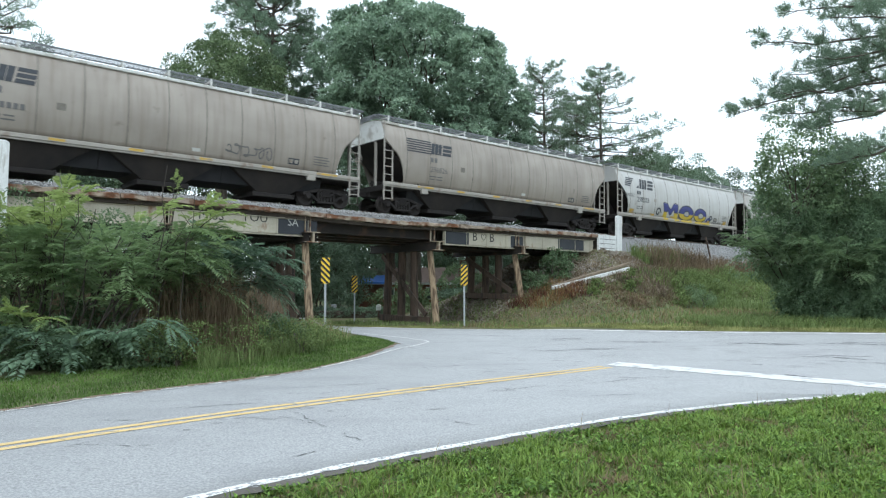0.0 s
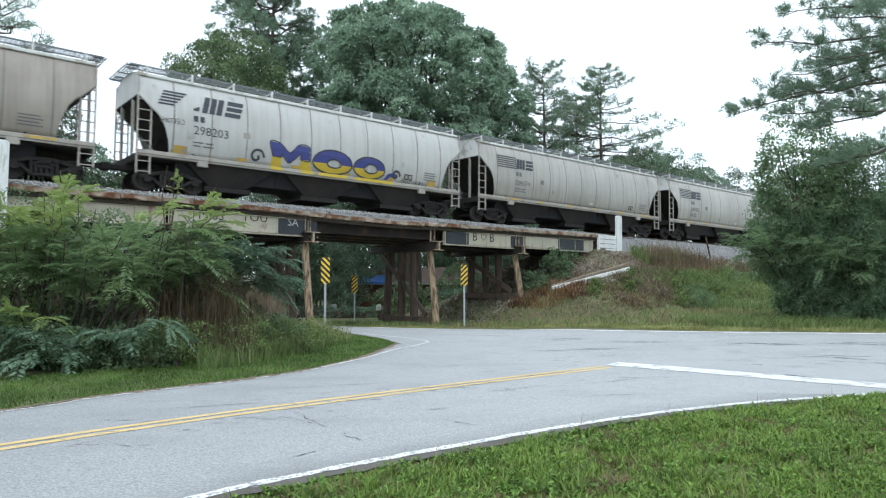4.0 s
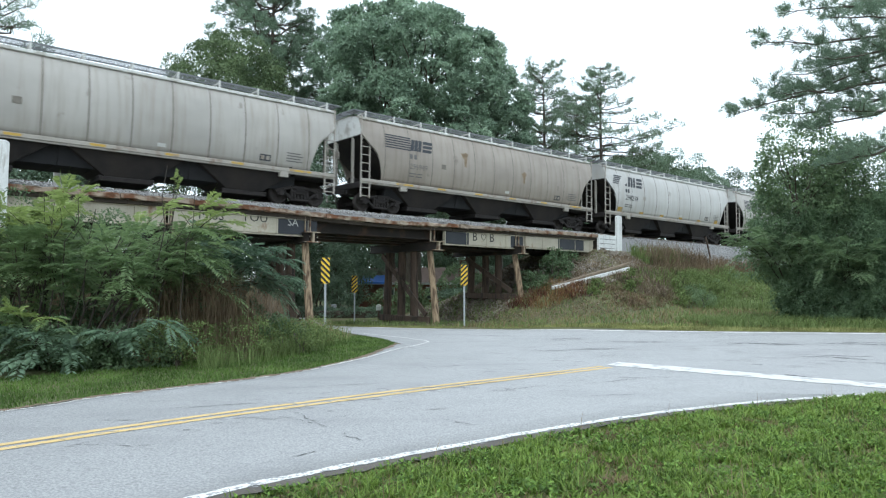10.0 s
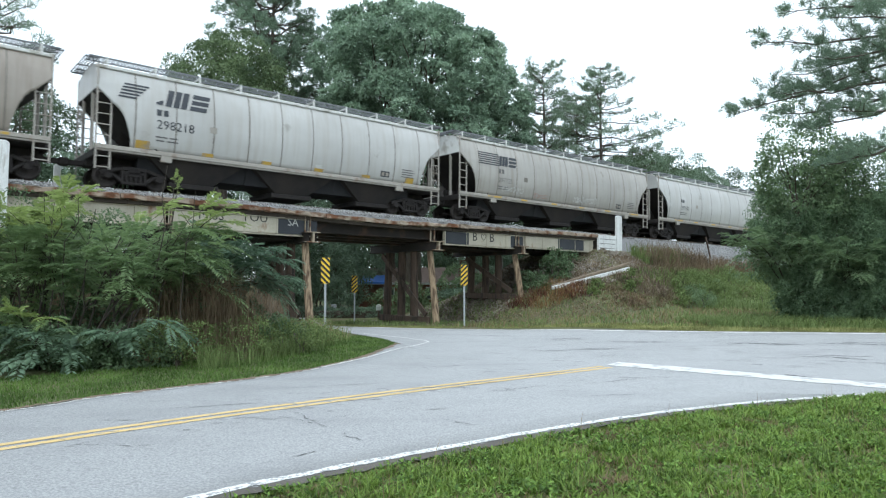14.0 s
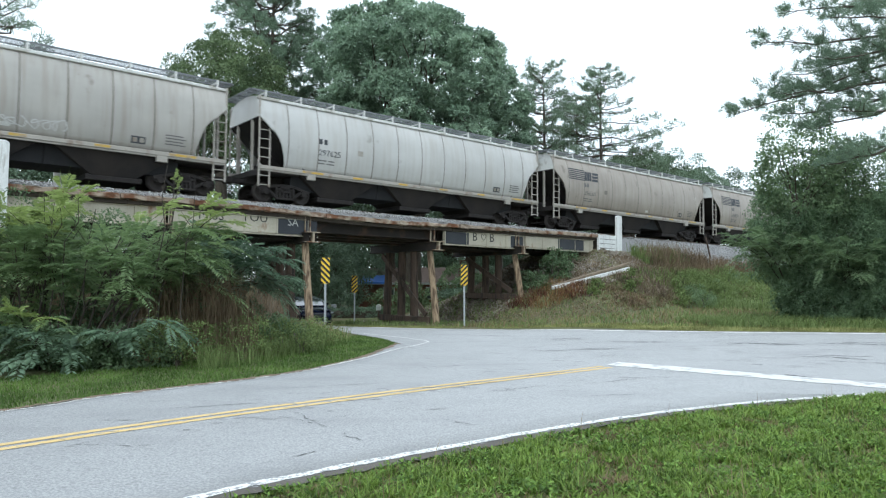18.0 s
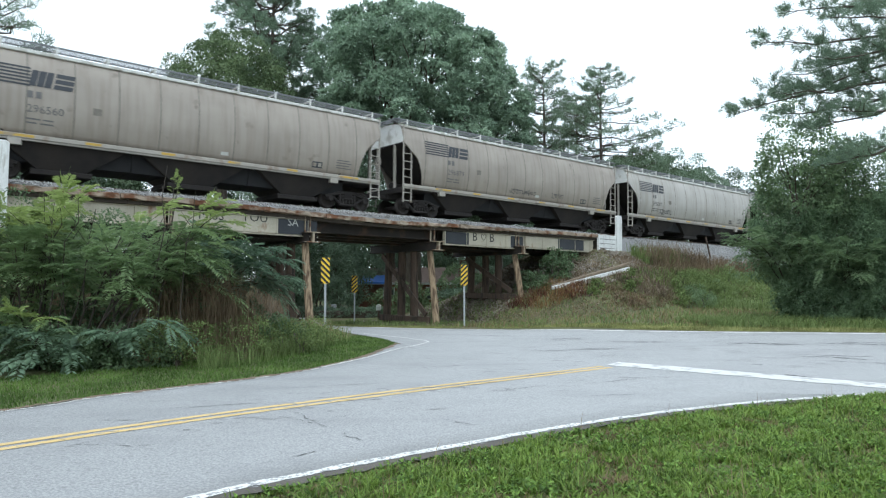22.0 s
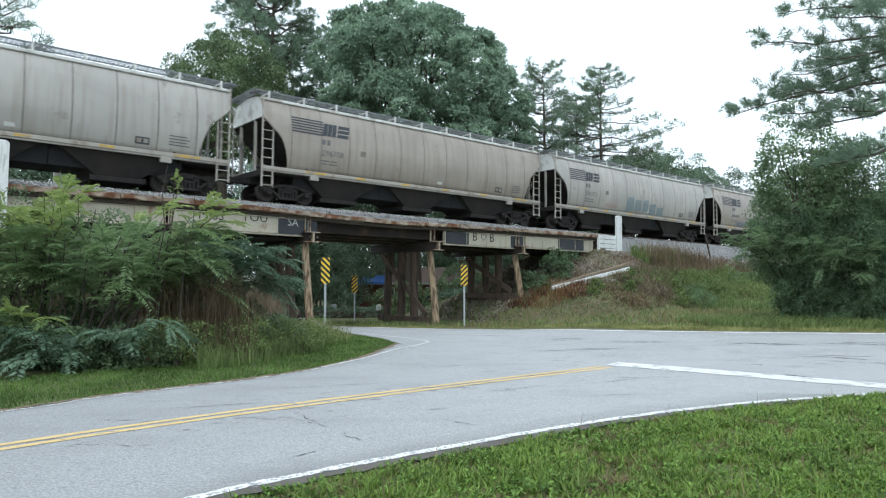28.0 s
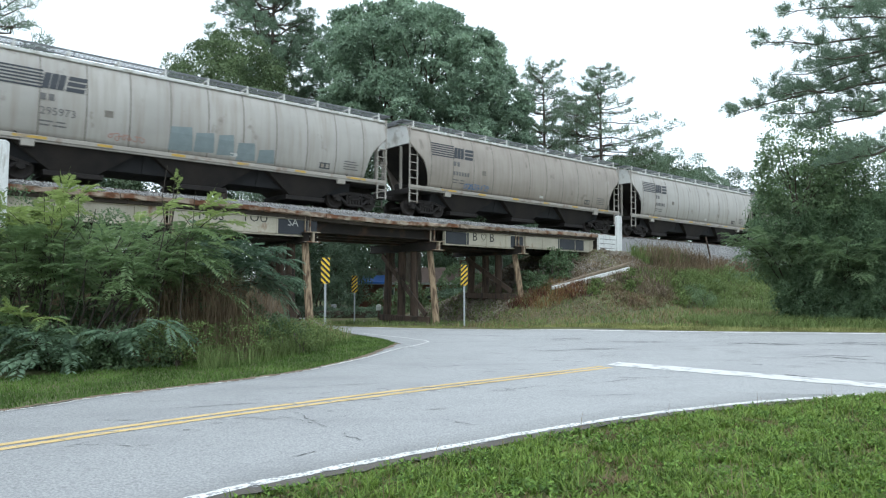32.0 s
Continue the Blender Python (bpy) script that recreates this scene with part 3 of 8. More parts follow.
# bents: steel caps on timber piles, braced
for k, (s, zcap, zfoot) in enumerate(((8.0, 3.68, 0.2), (13.65, 3.66, -0.35), (20.35, 3.54, -0.5), (26.2, 3.52, 0.55))):
    zr = RAIL_Z - GRADE * s
    bm = bmesh.new()
    for dx in (-0.17, 0.17):
        add_box(bm, (s + dx - 0.11, -2.75, zcap - 0.42 - zr), (s + dx + 0.11, 2.75, zcap - 0.385 - zr), 0.006)
        add_box(bm, (s + dx - 0.11, -2.75, zcap - 0.035 - zr), (s + dx + 0.11, 2.75, zcap - zr), 0.006)
        add_box(bm, (s + dx - 0.012, -2.74, zcap - 0.39 - zr), (s + dx + 0.012, 2.74, zcap - 0.03 - zr))
    part("cap_beam", bm, M_steel, bridge, "dark steel cap across the piles")
    bm = bmesh.new()
    for z in (zcap - 0.425, zcap - 0.03):
        add_box(bm, (s - 0.3, -2.86, z - zr), (s + 0.3, -2.62, z + 0.04 - zr), 0.006)
    add_box(bm, (s - 0.05, -2.84, zcap - 0.4 - zr), (s + 0.05, -2.64, zcap - zr), 0.006)
    part("cap_end", bm, M_cap, bridge, "pale rusty end of the cap beam")
    bm = bmesh.new()
    add_box(bm, (s - 0.14, -2.32, zcap - zr), (s - 0.09, -2.26, zcap + 0.75 - zr), 0.005)
    add_box(bm, (s + 0.09, -2.32, zcap - zr), (s + 0.14, -2.26, zcap + 0.75 - zr), 0.005)
    add_box(bm, (s - 0.14, -2.30, zcap - zr), (s + 0.14, -2.28, zcap + 0.05 - zr), 0.003)
    part("stiffener", bm, M_cap, bridge, "pale upright plates at the girder joint")
    for y, lean in ((-2.1, -0.62), (-0.85, -0.08), (0.15, 0.0), (1.25, 0.18)):
        foot = zfoot - 0.4 if y > -2 else zfoot - 0.3
        bm = rod((s, y + lean, foot - zr), (s, y, zcap - 0.42 - zr), 0.175 if y < -2 else 0.205, 0.15 if y < -2 else 0.19, 14)
        part("leg", bm, M_pile_pale if y < -2 else M_pile, bridge, "weathered pale timber pile" if y < -2 else "dark timber pile")
    for a, b, x in (((-2.2, zfoot + 0.55), (1.5, zcap - 0.55), -0.27),):
        part("brace", beam((s + x, a[0], a[1] - zr), (s + x, b[0], b[1] - zr), 0.09, 0.26, 0.01), M_pile, bridge, "dark diagonal timber brace")
    part("sill_beam", beam((s - 0.22, -2.4, zfoot + 0.3 - zr), (s - 0.22, 1.7, zfoot + 0.3 - zr), 0.1, 0.3, 0.01), M_pile, bridge, "dark horizontal timber at the foot")
# backwall at the far abutment: white planks, with the end posts
for k in range(4):
    z = -0.30 - k * 0.27
    part("plank", box((32.95, -2.55, z - 0.24), (34.7, -2.47, z), 0.012), M_white_wood, bridge, "white painted plank with dark gaps")
part("backwall", box((32.95, -2.47, -1.6), (33.15, 2.47, -0.62), 0.01), M_steel, bridge, "dark abutment wall")
# added dark sheet gives the slits between the planks their shade
part("gap_shade_board", box((32.96, -2.465, -1.4), (34.69, -2.44, -0.3), 0.004), M_steel, bridge, "dark board added so the plank gaps read as shade")
part("plank_post", box((32.9, -2.6, -1.75), (33.02, -2.44, -0.3), 0.01), M_white_wood, bridge, "white painted post")


def end_post(s, y, base, top, wide):
    zr = RAIL_Z - GRADE * s
    bm = prism([(-wide / 2, base - zr), (wide / 2, base - zr), (wide / 2, top - 0.08 - zr), (wide / 2 - 0.1, top - zr), (-wide / 2 + 0.1, top - zr), (-wide / 2, top - 0.08 - zr)], 0.16, "y", -0.08, 0.012)
    ob = part("end_post", bm, M_white_wood)
    ob.matrix_basis = TRACK @ pose(s, y, 0)
    return tagged(ob, "white painted board post marking the end of the bridge", "post", "bridge end posts")


end_post(35.0, -2.5, 2.8, 5.72, 0.52)
end_post(2.72, -2.52, 3.3, 6.04, 0.62)
end_post(5.3, 2.75, 3.9, 6.3, 0.25)
end_post(30.0, 2.75, 2.3, 3.25, 0.26)

FALLEN = ((27.3, 3.75), (32.5, 4.95))
# a long white-painted timber with a rusty edge lies on the bank
fallen = thing("fallen_timber", Matrix(), "long white painted timber lying on the bank", "timber")
a, b = on_track(*FALLEN[0], 0), on_track(*FALLEN[1], 0)
a.z, b.z = float(ground_z(a.x, a.y)) + 0.12, float(ground_z(b.x, b.y)) + 0.22
part("timber", beam(a, b, 0.12, 0.21, 0.02), M_white_wood, fallen)
a2, b2 = a + Vector((-0.05, 0.10, 0.08)), b + Vector((0.05, 0.28, 0.30))
part("timber_edge", beam(a2, b2, 0.18, 0.14, 0.02), M_old_timber, fallen, "weathered brown upper timber")


p = Vector((18.9, 47.3, 0))
p.z = float(ground_z(p.x, p.y)) - 0.2
stake = part("stake", rod(p, p + Vector((-0.35, 0.1, 1.9)), 0.07, 0.05, 8), M_pile)
tagged(stake, "thin dark leaning timber stake on the bank", "stake")


# ---- hazard markers ----
def hazard_marker(x, y, base, low, lean_right, turn, tilt=0.0):
    m = thing("hazard_marker", pose(x, y, base, 0, tilt, turn), "yellow and black striped hazard marker on a steel post", "road sign", "hazard markers")
    bm = bmesh.new()
    add_box(bm, (-0.03, 0.0, -0.15), (0.03, 0.008, low + 0.9), 0.002)
    add_box(bm, (-0.038, 0.0, -0.15), (-0.03, 0.03, low + 0.9), 0.002)
    add_box(bm, (0.03, 0.0, -0.15), (0.038, 0.03, low + 0.9), 0.002)
    part("post", bm, M_galv, m, "galvanised steel channel post")
    w, h = 0.1525, 0.914
    part("plate", prism([(-w, low + 0.03), (-w + 0.03, low), (w - 0.03, low), (w, low + 0.03), (w, low + h - 0.03), (w - 0.03, low + h), (-w + 0.03, low + h), (-w, low + h - 0.03)], 0.004, "y", -0.012), M_sign_yellow, m, "yellow plate")
    k = 1 if lean_right else -1
    z = low - 0.305
    while z < low + h:
        z0, z1 = z + 0.0, z + 0.105
        # a stripe at 45 degrees, cut off at the plate's edges
        pts = []
        for x0, zz in ((-w, z0 if k < 0 else z0 + 2 * w), (w, z0 + 2 * w if k < 0 else z0), (w, z1 + 2 * w if k < 0 else z1), (-w, z1 if k < 0 else z1 + 2 * w)):
            pts.append((x0, zz))
        bm = prism(pts, 0.003, "y", -0.0165)
        for co, no in (((0, 0, low + 0.004), (0, 0, -1)), ((0, 0, low + h - 0.004), (0, 0, 1))):
            bmesh.ops.bisect_plane(bm, geom=list(bm.verts) + list(bm.edges) + list(bm.faces), plane_co=co, plane_no=no, clear_outer=True)
        if len(bm.faces) > 3:
            part("stripe", bm, M_sign_black, m, "black diagonal stripe")
        else:
            bm.free()
        z += 0.205
    return m


hazard_marker(-4.15, 23.75, -0.06, 1.62, True, 6)
hazard_marker(-4.75, 36.2, -0.6, 1.65, False, 2)
hazard_marker(0.93, 29.4, -0.15, 1.6, False, 2)


# ---- the train: covered hopper cars ----
def car_paint(name, low, high, grime, amount):
    """Faded pale paint with rain streaks and rust-brown grime, different on every car."""
    m, t, b = shader(name)
    tc, oi = t.nodes.new("ShaderNodeTexCoord"), t.nodes.new("ShaderNodeObjectInfo")
    off = t.nodes.new("ShaderNodeVectorMath")
    off.operation = "SCALE"
    off.inputs[0].default_value = (37.0, 11.0, 5.0)
    t.links.new(oi.outputs["Random"], off.inputs["Scale"])

    def streak(scale, stretch, detail):
        add = t.nodes.new("ShaderNodeVectorMath")
        t.links.new(tc.outputs["Object"], add.inputs[0])
        t.links.new(off.outputs[0], add.inputs[1])
        mp = t.nodes.new("ShaderNodeMapping")
        mp.inputs["Scale"].default_value = stretch
        nz = t.nodes.new("ShaderNodeTexNoise")
        nz.inputs["Scale"].default_value, nz.inputs["Detail"].default_value = scale, detail
        t.links.new(add.outputs[0], mp.inputs[0])
        t.links.new(mp.outputs[0], nz.inputs[0])
        return nz.outputs[0]

    col = ramp(t, streak(0.8, (0.5, 1, 0.9), 4), [(0.3, low), (0.7, high)])
    runs = t.nodes.new("ShaderNodeMapRange")
    runs.inputs[1].default_value, runs.inputs[2].default_value, runs.inputs[4].default_value = 0.46, 0.78, amount
    t.links.new(streak(2.2, (2.2, 1, 0.13), 7), runs.inputs[0])
    col = blend(t, runs.outputs[0], col, grime)
    spots = t.nodes.new("ShaderNodeMapRange")
    spots.inputs[1].default_value, spots.inputs[2].default_value, spots.inputs[4].default_value = 0.66, 0.74, amount
    t.links.new(streak(1.6, (1, 1, 0.8), 8), spots.inputs[0])
    col = blend(t, spots.outputs[0], col, tuple(c * 0.6 for c in grime))
    t.links.new(col, b.inputs["Base Color"])
    b.inputs["Roughness"].default_value = 0.42
    bp = t.nodes.new("ShaderNodeBump")
    bp.inputs["Strength"].default_value, bp.inputs["Distance"].default_value = 0.25, 0.02
    t.links.new(streak(1.3, (1, 1, 1), 3), bp.inputs["Height"])
    t.links.new(bp.outputs[0], b.inputs["Normal"])
    return m


M_car = {"dusty": car_paint("dusty_beige_paint", (0.285, 0.25, 0.216), (0.375, 0.333, 0.29), (0.18, 0.14, 0.105), 0.5),
         "grey": car_paint("dusty_grey_paint", (0.36, 0.343, 0.318), (0.45, 0.43, 0.40), (0.26, 0.22, 0.17), 0.6),
         "clean": car_paint("pale_grey_paint", (0.46, 0.455, 0.44), (0.54, 0.535, 0.52), (0.36, 0.32, 0.27), 0.45)}
# near-black colour that stands for the shade between the hopper bays
M_bay_shade = surface("bay_shade", (0.016, 0.016, 0.018), (0.028, 0.028, 0.031), 0.9, 2.0, 20.0, 0.1)
# grime brown, darkened further to hold the shade under the cars
M_under = surface("grimy_shaded_hopper_paint", (0.020, 0.016, 0.014), (0.040, 0.033, 0.028), 0.95, 1.2, 20.0, 0.3, stain=(0.012, 0.011, 0.012), stain_scale=0.7, stain_at=(0.45, 0.7))
M_truck = surface("grimy_cast_steel", (0.014, 0.012, 0.012), (0.036, 0.030, 0.027), 0.9, 4.0, 30.0, 0.4)
M_wheel = surface("dirty_wheel_steel", (0.03, 0.026, 0.024), (0.06, 0.05, 0.045), 0.7, 5.0, 30.0, 0.2, metal=0.3)
M_sill = surface("pale_side_sill", (0.31, 0.285, 0.25), (0.42, 0.39, 0.35), 0.6, 1.0, 30.0, 0.2, stain=(0.24, 0.19, 0.15), stain_scale=2.5, stain_at=(0.54, 0.7))
M_chord = surface("pale_roof_edge", (0.60, 0.60, 0.58), (0.72, 0.72, 0.70), 0.55, 1.0, 30.0, 0.1, stain=(0.4, 0.38, 0.34), stain_scale=2.0)
M_walkway = surface("galvanised_grating", (0.15, 0.16, 0.17), (0.24, 0.25, 0.265), 0.6, 4.0, 40.0, 0.2, metal=0.2)
M_roof = surface("grey_roof_sheet", (0.30, 0.29, 0.27), (0.42, 0.41, 0.38), 0.6, 1.0, 20.0, 0.2)
M_seam = surface("grimy_weld_line", (0.15, 0.135, 0.115), (0.235, 0.215, 0.185), 0.7, 3.0, 30.0, 0.2)
M_mark = plain("black_marking", (0.045, 0.05, 0.06), 0.6)
M_mark_soft = plain("faded_marking", (0.145, 0.14, 0.14), 0.7)
M_yellow_mark = surface("yellow_reflective_strip", (0.42, 0.27, 0.05), (0.56, 0.37, 0.06), 0.5, 3.0, 30.0, 0.1, stain=(0.32, 0.26, 0.18), stain_scale=2.5, stain_at=(0.5, 0.62))
M_tag_white = plain("white_tag", (0.62, 0.62, 0.60), 0.6)
M_blue_paint = plain("blue_spray_paint", (0.05, 0.058, 0.225), 0.6)
M_gold_paint = plain("yellow_spray_paint", (0.55, 0.40, 0.04), 0.5)
M_pale_blue = plain("washed_out_blue_paint", (0.22, 0.265, 0.275), 0.7)
M_sea_blue = plain("bright_blue_paint", (0.05, 0.16, 0.36), 0.6)
M_rust_stain = surface("rust_stain", (0.21, 0.15, 0.09), (0.30, 0.235, 0.165), 0.8, 5.0, 30.0, 0.2)
M_white_spray = plain("white_spray_paint", (0.56, 0.56, 0.55), 0.6)
M_red_spray = plain("faded_red_paint", (0.42, 0.24, 0.20), 0.7)

SIDE_Z = (1.40, 1.72, 2.2, 2.68, 3.17, 3.67, 4.07, 4.27)
SIDE_Y = (1.39, 1.50, 1.59, 1.615, 1.59, 1.505, 1.375, 1.28)


def side_y(z):
    return np.interp(z, SIDE_Z, SIDE_Y)


HOLE_Q = (0.0, 0.16, 0.52, 0.64, 0.84, 1.00, 1.12, 1.18)
HOLE_Z = (3.46, 3.30, 2.93, 2.87, 2.64, 2.30, 1.90, 1.62)


def car_shell(length):
    """Both curved sides and the roof in one sheet, with the rounded openings at the ends."""
    h = length / 2
    qs = list(np.linspace(0, 1.18, 19)) + [1.185]
    xs = [-h + q for q in qs] + list(np.linspace(-h + 1.6, h - 1.6, 26)) + [h - q for q in reversed(qs)]
    rows = 14
    v, f = [], []
    for x in xs:
        q = h - abs(x)
        low = float(np.interp(q, HOLE_Q, HOLE_Z)) if q < 1.182 else 1.40
        zs = np.linspace(low, 4.27, rows)
        near = [(x, -float(side_y(z)), z) for z in zs]
        roof = [(x, -1.1, 4.37), (x, -0.6, 4.47), (x, 0.0, 4.50), (x, 0.6, 4.47), (x, 1.1, 4.37)]
        far = [(x, float(side_y(z)), z) for z in zs[::-1]]
        v += near + roof + far
    k = 2 * rows + 5
    i = (np.arange(len(xs) - 1)[:, None] * k + np.arange(k - 1)[None]).ravel()
    f = np.stack([i, i + k, i + k + 1, i + 1], 1)
    return mesh_of("car_shell", v, f, True)


def end_sheet(x, out):
    """The upper end wall, which turns inwards below as the slope sheet."""
    zs = np.linspace(3.46, 4.27, 8)
    ring = [(x, -float(side_y(z)), z) for z in zs] + [(x, -1.1, 4.37), (x, -0.6, 4.47), (x, 0, 4.50), (x, 0.6, 4.47), (x, 1.1, 4.37)] + [(x, float(side_y(z)), z) for z in zs[::-1]]
    bm = bmesh.new()
    bm.faces.new([bm.verts.new(p) for p in ring])
    return bm


def side_patch(outline, off=0.012):
    """A painted mark that follows the curve of the car's side; outline in (x, z)."""
    bm = bmesh.new()
    vs = [bm.verts.new((a, 0, b)) for a, b in outline]
    bm.faces.new(vs)
    zlo, zhi = min(b for _, b in outline), max(b for _, b in outline)
    for z in np.arange(math.ceil(zlo / 0.2) * 0.2, zhi, 0.2):
        bmesh.ops.bisect_plane(bm, geom=list(bm.verts) + list(bm.edges) + list(bm.faces), plane_co=(0, 0, z), plane_no=(0, 0, 1))
    for vert in bm.verts:
        vert.co.y = -float(side_y(vert.co.z)) - off
    bmesh.ops.triangulate(bm, faces=bm.faces)
    bm.normal_update()
    for face in bm.faces:
        if face.normal.y > 0:
            face.normal_flip()
    return bm


def rect(x0, z0, x1, z1, slant=0.0):
    return [(x0, z0), (x1, z0), (x1 + slant, z1), (x0 + slant, z1)]


def stroke_patch(points, wide, closed=False, n=40, off=0.016):
    """A sprayed stroke along a curve on the car's side."""
    pts = list(points) + ([points[0]] if closed else [])
    p = spline(pts, n)
    d = np.gradient(p, axis=0)
    d /= np.linalg.norm(d, axis=1)[:, None] + 1e-9
    q = np.stack([-d[:, 1], d[:, 0]], 1) * wide / 2
    xz = np.vstack([p + q, p - q])
    v = np.column_stack([xz[:, 0], -side_y(xz[:, 1]) - off, xz[:, 1]])
    i = np.arange(n - 1)
    return mesh_of("stroke", v, np.stack([i, i + 1, i + n + 1, i + n], 1))


def ladder_mesh(x0, x1, y, zlow, ztop, rungs):
    bm = bmesh.new()
    for x, zt in ((x0, ztop), (x1, 3.22)):
        add_box(bm, (x - 0.03, y - 0.03, zlow), (x + 0.03, y + 0.03, zt), 0.006)
    for k in range(rungs):
        z = zlow + 0.08 + k * 0.38
        add_box(bm, (min(x0, x1), y - 0.022, z - 0.018), (max(x0, x1), y + 0.022, z + 0.018), 0.005)
    return bm


def wheel_mesh():
    """Two flanged wheels on an axle, turning round y."""
    prof = [(0.0, -0.07), (0.10, -0.075), (0.12, -0.03), (0.30, -0.005), (0.34, -0.06), (0.415, -0.06), (0.42, 0.05), (0.445, 0.055), (0.445, 0.08), (0.34, 0.085), (0.30, 0.03), (0.12, 0.05), (0.0, 0.06)]
    n = 24
    v, f = [], []
    for side in (-1, 1):
        base = len(v)
        for r, y in prof:
            for k in range(n):
                a = 2 * math.pi * k / n
                v.append((r * math.cos(a), side * (0.76 - y), r * math.sin(a)))
        for j in range(len(prof) - 1):
            for k in range(n):
                q = [base + j * n + k, base + j * n + (k + 1) % n, base + (j + 1) * n + (k + 1) % n, base + (j + 1) * n + k]
                f.append(q if side > 0 else q[::-1])
    base = len(v)
    for y in (-1.05, 1.05):
        for k in range(8):
            a = 2 * math.pi * k / 8
            v.append((0.075 * math.cos(a), y, 0.075 * math.sin(a)))
    f += [(base + k, base + 8 + k, base + 8 + (k + 1) % 8, base + (k + 1) % 8) for k in range(8)]
    f += [(base, base + 1, base + 2, base + 3), (base + 3, base + 4, base + 7, base), (base + 4, base + 5, base + 6, base + 7)]
    # three bolts on each bearing cap
    for side in (-1, 1):
        for k in range(3):
            a = 2 * math.pi * k / 3
            c = len(v)
            for dx, dz in ((-0.02, -0.02), (0.02, -0.02), (0.02, 0.02), (-0.02, 0.02)):
                v.append((0.045 * math.cos(a) + dx, side * 1.075, 0.045 * math.sin(a) + dz))
            f.append((c, c + 1, c + 2, c + 3) if side < 0 else (c + 3, c + 2, c + 1, c))
    return mesh_of("wheelset", v, f)


def side_frame_mesh(y):
    """A cast side frame: arched top chord, slanting legs, spring seat and two bearing boxes."""
    bm = bmesh.new()
    top = [(-1.16, 0.50), (-0.80, 0.60), (-0.42, 0.72), (0.42, 0.72), (0.80, 0.60), (1.16, 0.50)]
    for (xa, za), (xb, zb) in zip(top, top[1:]):
        add_beam(bm, (xa, y, za), (xb, y, zb), 0.17, 0.13, 0.02)
    for s in (-1, 1):
        add_beam(bm, (s * 0.74, y, 0.50), (s * 0.36, y, 0.20), 0.16, 0.11, 0.02)
        add_beam(bm, (s * 0.39, y, 0.18), (s * 0.39, y, 0.70), 0.16, 0.10, 0.02)
        add_box(bm, (s * 0.89 - 0.16, y - 0.09, 0.32), (s * 0.89 + 0.16, y + 0.09, 0.54), 0.03)
        add_rod(bm, (s * 0.89, y - 0.14, 0.42), (s * 0.89, y + 0.06, 0.42), 0.115, 0.115, 12)
    add_box(bm, (-0.44, y - 0.11, 0.14), (0.44, y + 0.09, 0.23), 0.02)
    add_box(bm, (-0.34, y - 0.10, 0.50), (0.34, y + 0.08, 0.62), 0.02)
    for x in (-0.24, -0.08, 0.08, 0.24):
        add_rod(bm, (x, y - 0.02, 0.22), (x, y - 0.02, 0.51), 0.062, 0.062, 8)
    return bm


class Shared:
    """Meshes that all cars of one length have in common."""


